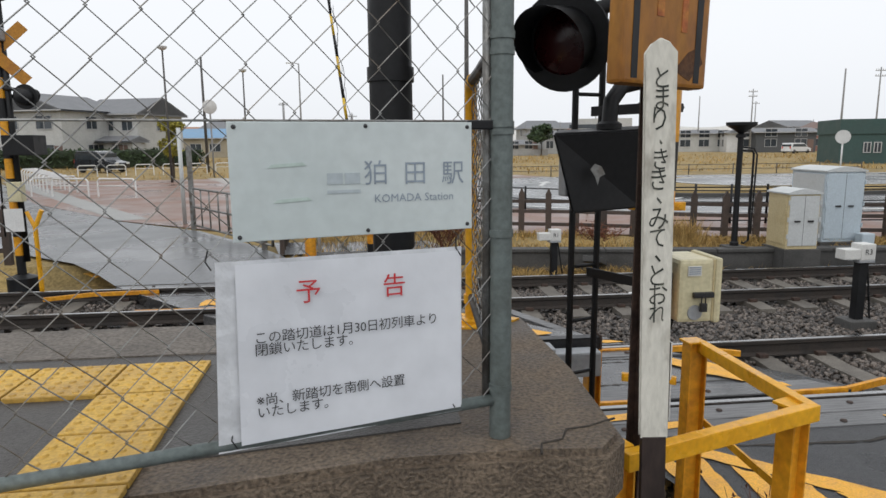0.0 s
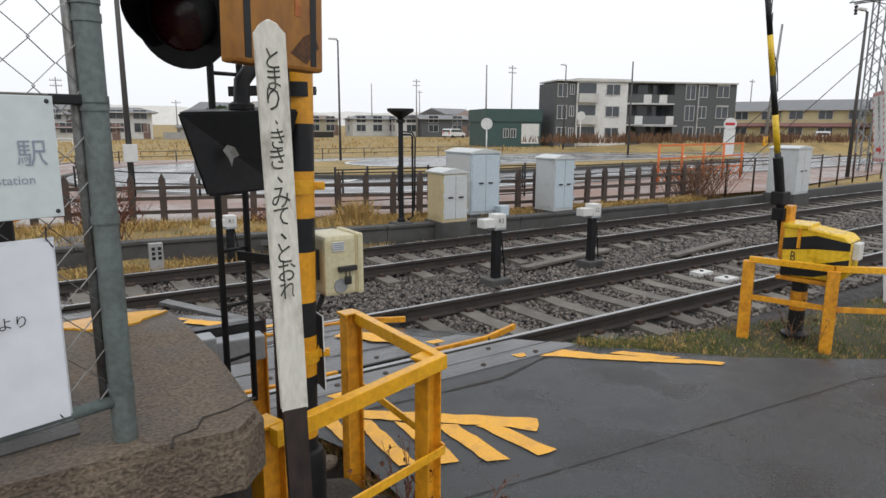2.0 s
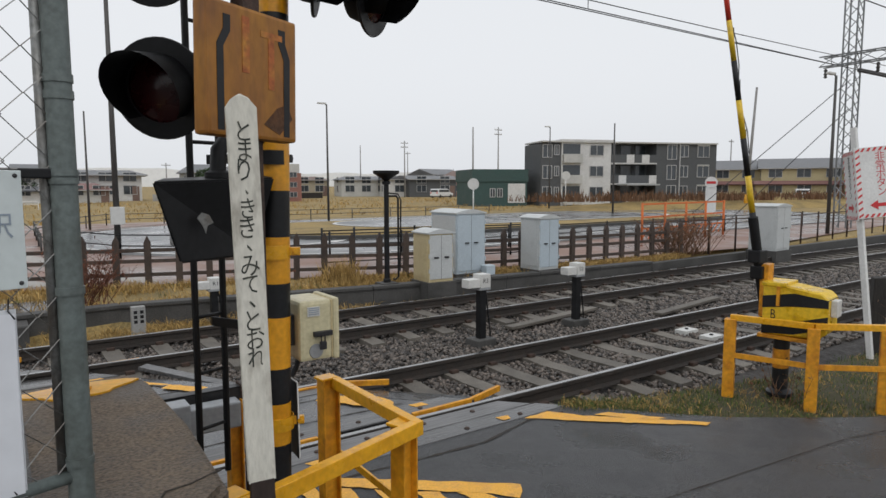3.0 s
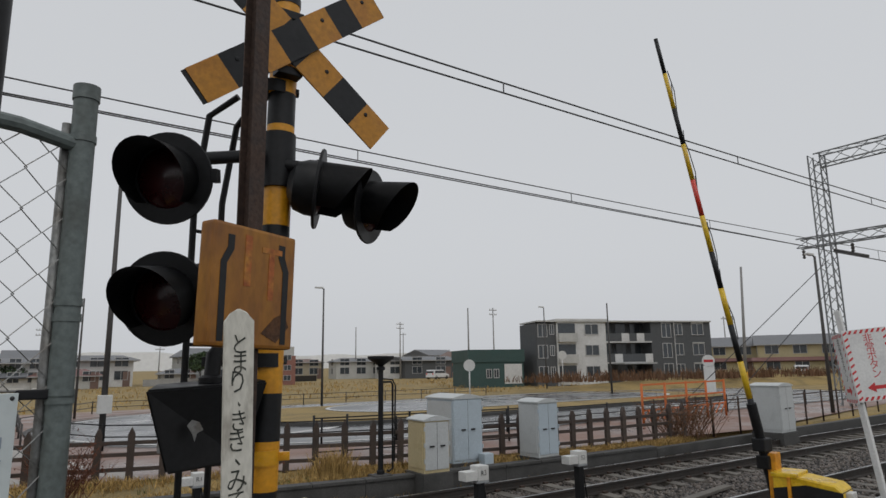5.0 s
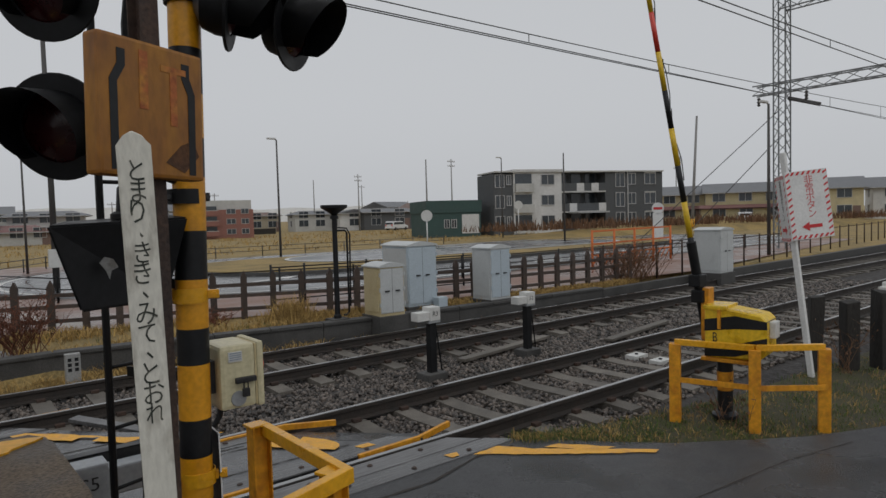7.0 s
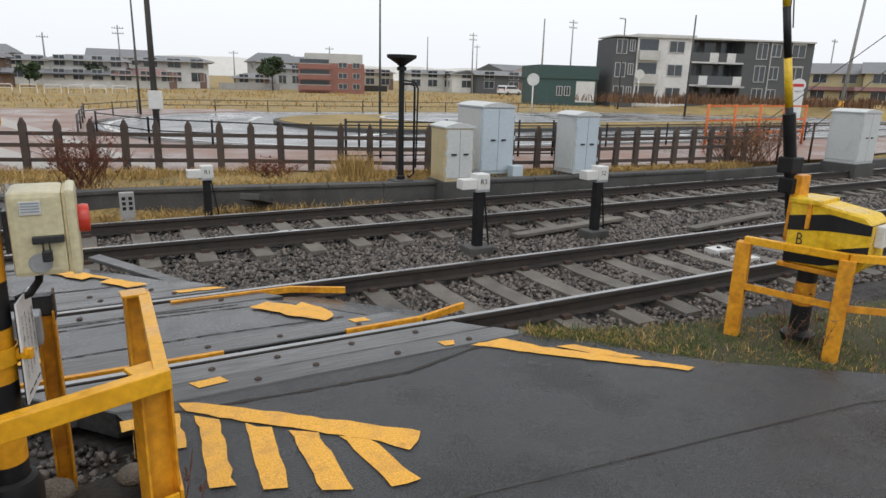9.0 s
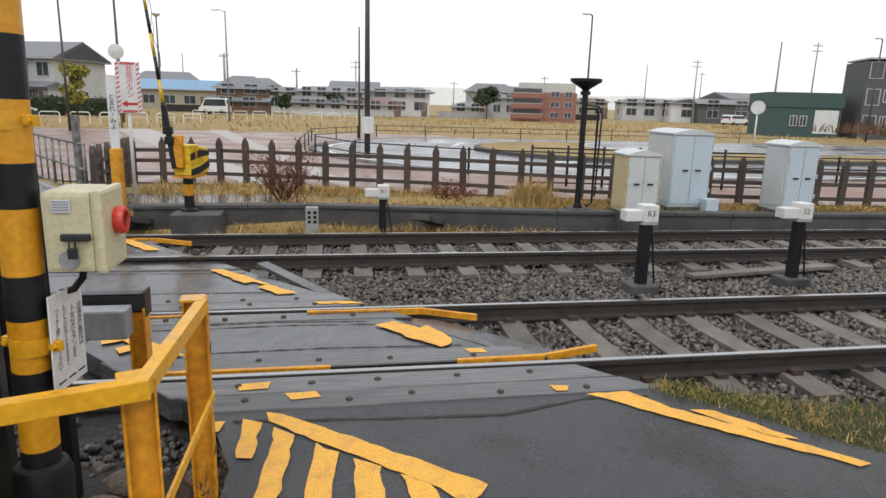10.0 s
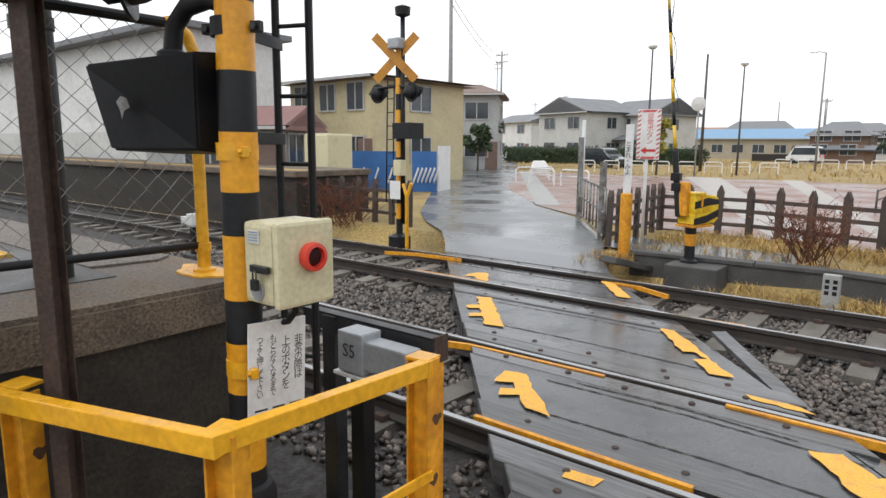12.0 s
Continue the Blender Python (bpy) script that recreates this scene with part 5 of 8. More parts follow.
# ---- barrier machines with raised arms ----
def barrier(at, yaw, tip, letter, label, stripes=0.36, red=None):
    """A barrier machine on a striped pedestal, its arm raised from beside the case to the tip."""
    x, y, z0 = at
    g = thing("barrier_machine", at, label, "barrier", "barriers")
    m = pose(x, y, z0, 0, 0, yaw) @ Matrix.Diagonal((0.68, 0.82, 1.0, 1))
    part("pedestal", lathe([(0.17, 0.0), (0.17, 0.03), (0.10, 0.06), (0.10, 0.28), (0.10, 0.58)], m, 20), MASTBLACK, g, "black pedestal")
    part("pedestal_band", lathe([(0.101, 0.26), (0.104, 0.26), (0.104, 0.44), (0.101, 0.44)], m, 20), YELLOWRUST, g, "yellow band, dirty")
    part("bed_plate", box(-0.25, -0.2, 0.55, 0.42, 0.2, 0.585, 0.005, m), YELLOWRUST, g)
    cs = part("case", prism([(-0.20, 0.585), (0.50, 0.60), (0.60, 0.66), (0.60, 0.96), (0.52, 1.01), (0.12, 1.05), (-0.20, 1.05)], -0.19, 0.19, m @ pose(0, 0, 0, 90), 0.015), LEMON, g, "yellow painted machine case")
    for outline in ([(-0.199, 0.83), (0.2, 0.87), (0.598, 0.885), (0.598, 0.955), (0.2, 0.99), (-0.199, 0.94)],
                    [(-0.199, 0.592), (0.2, 0.615), (0.598, 0.70), (0.598, 0.81), (0.2, 0.73), (-0.199, 0.69)]):
        part("black_stripe", prism(outline, -0.1925, 0.1925, m @ pose(0, 0, 0, 90)), MASTBLACK, cs)
    part("lid", box(-0.215, -0.205, 1.035, 0.1, 0.205, 1.075, 0.012, m), LEMON, cs, "yellow lid")
    part("lid_hasp", box(-0.02, -0.215, 0.86, 0.02, -0.19, 1.04, 0.004, m), YELLOWRUST, cs)
    part("side_box", box(0.60, -0.1, 0.80, 0.68, 0.06, 0.95, 0.01, m), PALEGREY, g, "small pale box")
    if letter:
        letters("lettering", letter, 0.13, INK, cs, m @ pose(-0.06, -0.194, 0.775, 90))
    part("arm_bracket", box(-0.30, -0.06, 0.72, -0.19, 0.12, 1.22, 0.01, m), YELLOWRUST, g, "yellow arm bracket")
    bx = m @ Vector((-0.28, 0.12, 0.7))
    t = Vector(tip)
    n = int((t - bx).length / stripes)
    arm = part("arm", tube([bx, lerp(bx, t, 0.22)], 0.045, 12), BLACK, g, "black lower arm of the raised barrier")
    for k in range(2):
        part("arm_joint", box(-0.07, -0.06, -0.06, 0.07, 0.06, 0.06, 0.012, Matrix.Translation(lerp(bx, t, 0.10 + 0.035 * k))), BLACK, arm)
    for k in range(int(n * 0.2), n + 1):
        a, b = k / (n + 1), (k + 1) / (n + 1)
        r = 0.030 - 0.012 * a
        mt = LEMON if k % 2 else MASTBLACK
        if red and any(abs(a - q) < 0.5 / n for q in red):
            mt = REDBTN
        part("arm_band", tube([lerp(bx, t, a), lerp(bx, t, b)], r, 10), mt, arm)
    d = (t - bx).normalized()
    s = d.cross(Vector((0, 1, 0))).normalized()
    pts = [lerp(bx, t, u) - s * (0.05 + 0.035 * math.sin(u * 37)) for u in np.linspace(0.35, 0.93, 14)]
    part("hanging_cord", tube(pts, 0.005, 5), DARKSTEEL, arm, "thin cord hanging along the arm")
    for u in np.linspace(0.4, 0.9, 6):
        p = lerp(bx, t, u)
        part("cord_tail", tube([p - s * 0.06, p - s * 0.07 + Vector((0, 0, -0.12)), p - s * 0.06 + Vector((0, 0, -0.22))], 0.004, 5), DARKSTEEL, arm)
    return g


barrier((6.27, 2.42, 0.04), -80, (5.218, 2.75, 5.117), "B", "yellow and black barrier machine with its striped arm raised, on grass", red=(0.6,))
solo("barrier_footing", box(-0.32, -0.32, -0.4, 0.45, 0.3, 0.06, 0.02, pose(0.16, 10.60, -0.06)), CONCGREY, "dark concrete footing under the far barrier", "footing")
barrier((0.08, 10.68, 0.0), 70, (-0.62, 10.75, 5.1), "", "yellow and black barrier machine with raised arm on a concrete footing")

em = thing("emergency_sign", (8.45, 2.55, 0.0), "white post with two red-bordered emergency button signs", "sign")
part("post", box(8.42, 2.475, -0.1, 8.48, 2.535, 2.66, 0.006), WHITE, em, "white square wooden post")


def e_board(parent, x, y, z, yaw, arrow, w=0.46, h=0.74, body="非常ボタン"):
    m = pose(x, y, z, 0, 0, yaw)
    b = part("board", box(-w / 2, -0.006, -h / 2, w / 2, 0.006, h / 2, 0.004, m), WHITE, parent, "white board with red hatched border")
    for k in range(11):
        for sx in (-1, 1):
            zz = -h / 2 + 0.035 + k * (h - 0.07) / 10
            part("hatch", prism([(-0.025, -0.027), (0.025, 0.003), (0.025, 0.027), (-0.025, -0.003)], 0, 0.001, m @ pose(sx * (w / 2 - 0.03), -0.0065, zz, 90)), INKRED, b)
    for k in range(6):
        for sz in (-1, 1):
            xx = -w / 2 + 0.09 + k * (w - 0.18) / 5
            part("hatch", prism([(-0.03, -0.02), (0.0, -0.02), (0.03, 0.02), (0.0, 0.02)], 0, 0.001, m @ pose(xx, -0.0065, sz * (h / 2 - 0.028), 90)), INKRED, b)
    letters("lettering", "\n".join(body), 0.115, INKRED if arrow > 0 else INK, b, m @ pose(0.02, -0.0075, 0.085, 90), lines=0.86)
    part("arrow", prism([(-0.12 * arrow, 0), (-0.03 * arrow, 0.055), (-0.03 * arrow, 0.02), (0.12 * arrow, 0.02), (0.12 * arrow, -0.02), (-0.03 * arrow, -0.02), (-0.03 * arrow, -0.055)], 0, 0.001, m @ pose(0, -0.0075, -0.255, 90)), INKRED, b, "red arrow")
    return b


e_board(em, 8.56, 2.33, 2.02, -38, 1, 0.5, 0.80)
e_board(em, 8.57, 2.63, 2.0, -145, -1, 0.5, 0.80)
em.rotation_euler = (radians(-6), radians(-2.3), 0)
for i, (x, y, h) in enumerate(((8.75, 2.60, 0.93), (9.15, 2.35, 0.85), (9.45, 2.1, 0.98), (9.95, 1.95, 0.9), (10.4, 1.75, 1.0), (10.9, 1.6, 0.88), (11.5, 1.4, 0.96), (12.2, 1.2, 0.9))):
    bm = box(-0.10, -0.075, -0.2, 0.10, 0.075, h, 0.012, pose(x, y, 0, random.uniform(-3, 3), random.uniform(-3, 3), 30 + i * 13))
    for v in bm.verts:
        v.co += Vector((0.02 * noise.noise(v.co * 7), 0.02 * noise.noise(v.co * 7 + Vector((5, 0, 0))), 0.05 * noise.noise(v.co * 4) if v.co.z > h - 0.1 else 0))
    solo("sleeper_stump", bm, STUMP, "blackened old sleeper stood upright as a fence post", "post", "upright sleepers")

for x, y, z in ((8.74, 5.09, -0.12), (8.69, 4.65, -0.12), (3.95, 8.27, -0.17), (4.05, 8.16, -0.17)):
    pl = thing("track_plate", (x, y, z), "small flat white plate fixed between the rails on the ballast", "plate", "white track plates")
    part("plate", box(x - 0.15, y - 0.10, z - 0.13, x + 0.15, y + 0.10, z - 0.035, 0.006), PALEGREY, pl)
    part("bolt", lathe([(0.0, 0.02), (0.025, 0.018), (0.028, 0.0)], Matrix.Translation((x, y, z - 0.036)), 10), BLACK, pl)


# ---- verge by the barrier ----
solo("ground_verge", flat([(4.46, 3.46), (4.66, 3.17), (4.82, 2.96), (5.24, 2.44), (5.72, 2.06), (6.16, 1.72), (9.1, 0.2), (16, -1.7), (16, 2.2), (9, 2.6), (7.2, 2.72), (6.0, 2.95), (5.2, 3.14)], lambda x, y: 0.012), GREEN, "soil verge with moss and short grass", "verge", kind="structure")
rng = random.Random(8)


def scatter(n, poly_fn, z, s=(0.6, 1.3)):
    out = []
    while len(out) < n:
        p = poly_fn()
        if p:
            out.append((p[0], p[1], z, rng.uniform(*s)))
    return out


def verge_pt():
    t = rng.random()
    x = lerp(4.5, 12, t ** 1.4)
    lo = np.interp(x, [4.4, 4.72, 5.24, 5.72, 6.16, 9.1, 12], [3.44, 3.10, 2.46, 2.08, 1.74, 0.25, -0.5])
    hi = np.interp(x, [4.4, 5.2, 6, 7.2, 9, 12], [3.45, 3.13, 2.94, 2.7, 2.6, 2.4])
    return (x, rng.uniform(lo, hi))


blades("verge_grass", scatter(900, verge_pt, 0.01, (0.4, 1.1)), BLADE, "short green grass on the verge", "grass", h=0.045, w=0.003, per=14, spread=0.07, seed=2)
blades("verge_straw", scatter(520, verge_pt, 0.01, (0.4, 1.2)), STRAW, "dry straw-coloured grass on the verge", "grass", h=0.045, w=0.003, lean=1.3, per=12, spread=0.06, seed=3)
blades("corner_straw", [(rng.uniform(1.75, 2.0), rng.uniform(2.2, 3.2), -0.06, rng.uniform(0.4, 0.9)) for _ in range(60)], STRAW, "dry grass at the foot of the guard rail", "grass", h=0.1, w=0.003, lean=1.0, per=10, spread=0.05, seed=4)


def twiggy(name, at, h, n, spread, material, label, seed, leaves=0, leafmat=None, thick=1.0):
    """A leafless weed or shrub of forked stems, with a few shrivelled leaves."""
    r = random.Random(seed)
    t = thing(name, at, label, "plant")
    bm = bmesh.new()
    tips = []
    for _ in range(n):
        a = r.uniform(0, 6.28)
        l = h * r.uniform(0.55, 1.05)
        p0 = Vector(at) + Vector((r.gauss(0, spread * 0.25), r.gauss(0, spread * 0.25), -0.03))
        p1 = p0 + Vector((math.cos(a) * spread * 0.5, math.sin(a) * spread * 0.5, l * 0.6))
        p2 = p0 + Vector((math.cos(a) * spread * r.uniform(0.6, 1.1), math.sin(a) * spread * r.uniform(0.6, 1.1), l))
        bm_tube(bm, [p0, p1, p2], 0.0035 * thick, 4, False, 0.0012 * thick)
        for _k in range(4):
            u = r.uniform(0.35, 0.95)
            q = lerp(p0, p1, u / 0.6) if u < 0.6 else lerp(p1, p2, (u - 0.6) / 0.4)
            e = q + Vector((r.gauss(0, 1) * spread * 0.3, r.gauss(0, 1) * spread * 0.3, h * r.uniform(0.08, 0.25)))
            bm_tube(bm, [q, lerp(q, e, 0.5) + Vector((0, 0, h * 0.02)), e], 0.002 * thick, 3, False, 0.0008 * thick)
            tips += [q, e, lerp(q, e, 0.6)]
    part("shrub_body", bm, material, t)
    if leaves:
        vs, fs = [], []
        for i in range(leaves):
            p = r.choice(tips) + Vector((r.gauss(0, 0.012), r.gauss(0, 0.012), r.gauss(0, 0.012)))
            m = Euler((r.uniform(0, 6), r.uniform(0, 6), r.uniform(0, 6))).to_matrix() * (r.uniform(0.5, 1.1) * 0.022 * (0.6 + 0.4 * thick))
            k = len(vs)
            vs += [tuple(p + m @ Vector(v)) for v in ((-1, 0, 0), (0, -0.5, 0.25), (1, 0, -0.1), (0, 0.5, 0.3))]
            fs.append((k, k + 1, k + 2, k + 3))
        me = bpy.data.meshes.new("leaves")
        me.from_pydata(vs, [], fs)
        me.materials.append(leafmat or material)
        me.transform(where(t).inverted())
        o = new("leaves", me)
        o.parent = t
        tagged(o, "shrivelled brown leaves", kind="stuff")
    return t


twiggy("dead_weed", (1.72, 1.95, -0.05), 0.55, 9, 0.22, REDTWIG, "dead red-brown weed growing through the guard rail", 1, 90, REDTWIG)
twiggy("dead_weed", (1.92, 1.66, 0.03), 0.30, 7, 0.15, REDTWIG, "small dead brown weed at the guard rail's post", 2, 50, REDTWIG)
twiggy("dead_weed", (1.45, 1.75, -0.07), 0.35, 7, 0.2, TAN, "dead pale weed under the guard rail", 3, 40, TAN)
twiggy("dead_weed", (1.15, 2.0, -0.08), 0.35, 8, 0.22, TAN, "dead pale weed under the platform wall", 4, 40, TAN)
twiggy("dead_weed", (6.05, 2.25, 0.02), 0.42, 10, 0.22, TAN, "dead brown weed by the barrier pedestal", 5, 50, TAN)
twiggy("dead_weed", (8.9, 2.3, 0.02), 0.7, 12, 0.35, TAN, "tangled dead weed between the upright sleepers", 6, 60, TAN)
twiggy("dead_weed", (10.2, 1.7, 0.02), 0.9, 16, 0.5, TAN, "tangled dead weed along the upright sleepers", 7, 80, TAN)


# ---- beyond the tracks: trough, cabinets, fence ----
tro = thing("cable_trough", (3, 10.9, -0.3), "long dark concrete cable trough with a lid beside the far track", "cable trough", kind="structure")
TL = [(-0.9, 10.86), (1.9, 11.0), (3.3, 10.78), (6.2, 10.28), (9.3, 9.98), (14, 9.78), (40, 10.6)]
for a, b in zip(TL, TL[1:]):
    part("trough_wall", bar((*a, -0.16), (*b, -0.16), 0.36, 0.20, 0.012), CONCGREY, tro, "dark damp concrete wall")
    n = max(1, int(math.dist(a, b) / 0.9))
    if n < 12:
        for i in range(n):
            p, q = (lerp(a[0], b[0], i / n), lerp(a[1], b[1], i / n)), (lerp(a[0], b[0], (i + 0.985) / n), lerp(a[1], b[1], (i + 0.985) / n))
            part("lid", bar((*p, 0.045), (*q, 0.045), 0.06, 0.27, 0.01), CONCGREY, tro)
for x, y, yaw in ((4.0, 10.3, 62), (-0.75, 10.45, 75)):
    solo("trough_ramp_slab", box(-0.55, -0.15, -0.05, 0.55, 0.15, 0.05, 0.012, pose(x, y, -0.10, 0, 14, yaw)), CONCGREY, "sloping concrete slab from the trough to the track", "slab")
st = thing("concrete_marker", (2.04, 10.2, -0.35), "short grey concrete cable marker, its holes drawn as black blocks", "marker")
part("block", box(1.94, 10.15, -0.4, 2.14, 10.27, 0.14, 0.01), CONCLIGHT, st)
for i in range(3):
    for j in range(2):
        # Black blocks on the face give the shade inside the holes.
        part("hole_shade", box(1.97 + j * 0.09, 10.146, -0.12 + i * 0.075, 2.02 + j * 0.09, 10.152, -0.07 + i * 0.075), BLACK, st)


def sensor(x, y, z0, text, height, label, yaw=0):
    g = thing("track_sensor", (x, y, z0), label, "track sensor", "track sensors")
    m = pose(x, y, z0, 0, 0, yaw)
    part("foot", box(-0.17, -0.14, -0.12, 0.17, 0.14, 0.07, 0.015, m), CONCGREY, g, "dark concrete foot")
    part("post", box(-0.055, -0.05, 0.06, 0.055, 0.05, height - 0.05, 0.006, m), BLACK, g, "black post")
    part("base_plate", box(-0.10, -0.09, height - 0.06, 0.10, 0.09, height - 0.03, 0.004, m), GREYSTEEL, g)
    c = part("case", box(-0.08, -0.09, height - 0.03, 0.10, 0.09, height + 0.16, 0.01, m), PALEGREY, g, "pale grey case")
    part("hood", box(-0.28, -0.08, height - 0.02, -0.07, 0.08, height + 0.10, 0.008, m), PALEGREY, g, "pale grey hood")
    part("cable", tube([m @ Vector(p) for p in ((0.06, -0.02, height - 0.05), (0.12, -0.03, 0.3), (0.16, -0.02, 0.05), (0.5, 0.2, -0.1))], 0.012, 6), BLACK, g)
    letters("lettering", text, 0.09, INK, c, m @ pose(0.01, -0.0925, height + 0.065, 90))


sensor(3.16, 10.05, -0.36, "R1", 0.72, "pale grey track sensor marked R1 on a black post")
sensor(5.80, 6.36, -0.20, "R3", 0.82, "pale grey track sensor marked R3 between the tracks")
sensor(7.85, 6.50, -0.20, "S2", 0.82, "pale grey track sensor marked S2 between the tracks")
sensor(-6.9, 6.6, -0.20, "", 0.6, "small pale track sensor beside the platform track")
sensor(12.5, 2.9, -0.20, "", 0.8, "pale grey sensor beyond the upright sleepers")
for x, y in ((7.85, 7.0), (10.6, 6.35)):
    part_board = solo("cable_cover", bar((x - 1.2, y - 0.25, -0.17), (x + 1.1, y + 0.1, -0.17), 0.05, 0.16, 0.01), SLEEPER, "flat cable cover lying on the ballast", "cable cover")


def cabinet(x, y, w, d, h, yaw, mats, label, pull=0.0, z0=0.08):
    """A trackside equipment cabinet with a curved lid, doors and hinges, on a plinth; x, y is its front left corner."""
    m = pose(x, y, z0, 0, 0, yaw)
    g = thing("equipment_cabinet", (x, y, 0), label, "cabinet", "equipment cabinets")
    part("plinth", box(-0.05, -0.05, -0.45, w + 0.05, d + 0.05, 0.02, 0.01, m), CONCGREY, g, "dark concrete plinth")
    part("body", box(0, 0, 0.02, w, d, h, 0.008, m), mats[0], g)
    n = 10
    prof = [(-0.03, h - 0.005), (w + 0.03, h - 0.005)] + [(lerp(w + 0.03, -0.03, i / n), h + 0.02 + 0.07 * math.sin(math.pi * i / n)) for i in range(n + 1)]
    part("lid", prism(prof, -d - 0.03, 0.03, m @ pose(0, 0, 0, 90)), mats[2], g, "pale curved lid")
    dr = part("door", box(0.02, -0.016, 0.08, w - 0.02, -0.001, h - 0.03, 0.004, m), mats[1], g, "front door")
    part("seam", box(w * 0.5 - 0.003, -0.0175, 0.08, w * 0.5 + 0.003, -0.0155, h - 0.03, 0, m), DARKSTEEL, dr)
    for zz in (0.25, 0.55, 0.85):
        part("hinge", box(-0.008, -0.03, h * zz - 0.04, 0.014, 0.002, h * zz + 0.04, 0.003, m), mats[1], dr)
        part("hinge", box(w - 0.014, -0.03, h * zz - 0.04, w + 0.008, 0.002, h * zz + 0.04, 0.003, m), mats[1], dr)
    for s in (-0.12, 0.12):
        part("handle", box(w * 0.5 + s - 0.05, -0.04, h * 0.52 - 0.015, w * 0.5 + s + 0.05, -0.015, h * 0.52 + 0.015, 0.005, m), DARKSTEEL, dr)
    sd = part("side_door", box(w - 0.001, 0.04, 0.10, w + 0.014, d - 0.04, h - 0.05, 0.004, m), mats[1], g)
    part("handle", box(w + 0.012, d * 0.5 - 0.02, h * 0.5 - 0.05, w + 0.035, d * 0.5 + 0.02, h * 0.5 + 0.05, 0.005, m), GREYSTEEL, sd)
    sl = part("side_panel", box(-0.012, 0.05, 0.10, 0.001, d - 0.05, h - 0.05, 0.004, m), mats[3], g, "side panel")
    return g


cabinet(7.22, 9.80, 0.56, 0.62, 0.98, -3, (CREAMOLD, CABGREY, CABGREY, CREAMOLD), "cream and grey low equipment cabinet with curved lid, weathered")
cabinet(8.38, 10.46, 0.74, 1.05, 1.32, -3, (CABBLUE, CABBLUE, CABGREY, CABGREY), "large blue-grey equipment cabinet with curved lid")
cabinet(10.28, 9.92, 0.60, 0.62, 1.18, 0, (CABGREY, CABBLUE, CABGREY, CABGREY), "tall pale grey equipment cabinet with curved lid")
cabinet(18.7, 9.0, 0.85, 0.8, 1.3, 3, (CABGREY, CABGREY, CABGREY, CABGREY), "pale grey equipment cabinet far along the track")
solo("small_box", box(8.95, 10.15, 0.02, 9.2, 10.35, 0.28, 0.02), CABBLUE, "small blue-grey box at the cabinet's foot", "box")

hp = thing("horn_post", (6.60, 10.36, 0.05), "black post with a shallow bowl-shaped warning speaker on top", "warning post")
part("foot", box(6.42, 10.20, -0.2, 6.78, 10.54, 0.10, 0.02), CONCGREY, hp, "concrete footing")
part("post", lathe([(0.075, 0.1), (0.075, 0.16), (0.055, 0.18), (0.05, 1.0), (0.05, 2.02), (0.085, 2.03), (0.085, 2.08), (0.05, 2.10)], Matrix.Translation((6.60, 10.36, 0)), 18), BLACK, hp, "black steel post")
bowl = lathe([(0.05, 2.10), (0.10, 2.14), (0.20, 2.20), (0.27, 2.24), (0.275, 2.29), (0.25, 2.295), (0.0, 2.30)], Matrix.Translation((0, 0, 0)), 26)
bowl.transform(Matrix.Translation((6.60, 10.36, 0)) @ Matrix.Diagonal((1, 0.75, 1, 1)))
part("speaker_bowl", bowl, BLACK, hp, "black shallow bowl")
fr = part("step_frame", join(tube([(6.72, 10.32, 0.16), (6.76, 10.32, 0.14), (6.84, 10.32, 0.2), (6.84, 10.32, 1.75), (6.80, 10.32, 1.80), (6.62, 10.32, 1.80)], 0.02, 8), tube([(6.90, 10.36, 0.3), (6.93, 10.36, 1.72), (6.86, 10.36, 1.84), (6.62, 10.34, 1.86)], 0.016, 8)), BLACK, hp, "black pipe frame")
for z in (0.45, 0.75, 1.05, 1.35):
    part("rung", tube([(6.84, 10.32, z), (6.93, 10.36, z)], 0.012, 6), BLACK, fr)

PICKET = prism([(-0.055, -0.05), (0.055, -0.05), (0.055, 0.86), (0.0, 0.98), (-0.055, 0.86)], -0.04, 0.04)
PICKET.transform(pose(0, 0, 0, 90))
bmesh.ops.bevel(PICKET, geom=PICKET.edges[:], offset=0.008, segments=1, affect="EDGES")
PICKET_ME = mesh_of("picket", PICKET, FENCEWOOD)


def wood_fence(pts, gap, label, z=0.0):
    g = thing("wooden_fence", (*pts[0], z), label, "fence", "brown fences")
    inv = where(g).inverted()
    for a, b in zip(pts, pts[1:]):
        L = math.dist(a, b)
        n = max(1, round(L / gap))
        yaw = math.degrees(math.atan2(b[1] - a[1], b[0] - a[0]))
        for i in range(n + (b == pts[-1])):
            piece("picket", PICKET_ME, g, inv @ pose(lerp(a[0], b[0], i / n), lerp(a[1], b[1], i / n), z + random.uniform(-0.015, 0.01), random.uniform(-1, 1), random.uniform(-1, 1), yaw))
        for h in (0.20, 0.48, 0.70):
            part("fence_rail", bar((*a, z + h), (*b, z + h), 0.075, 0.045, 0.004), FENCEWOOD, g)
    return g


wood_fence([(-1.55, 11.35), (-1.75, 14.3)], 0.5, "dark brown board fence beside the gate")
wood_fence([(-1.75, 14.35), (0.0, 14.45), (4.5, 12.98), (7.2, 11.75), (10.2, 11.05), (12.2, 10.75), (16.2, 10.4)], 0.575, "dark brown picket fence along the far side of the tracks")
wood_fence([(-6.2, 11.3), (-8.0, 11.5), (-30, 12.2)], 0.6, "dark brown picket fence on the house side of the lane")


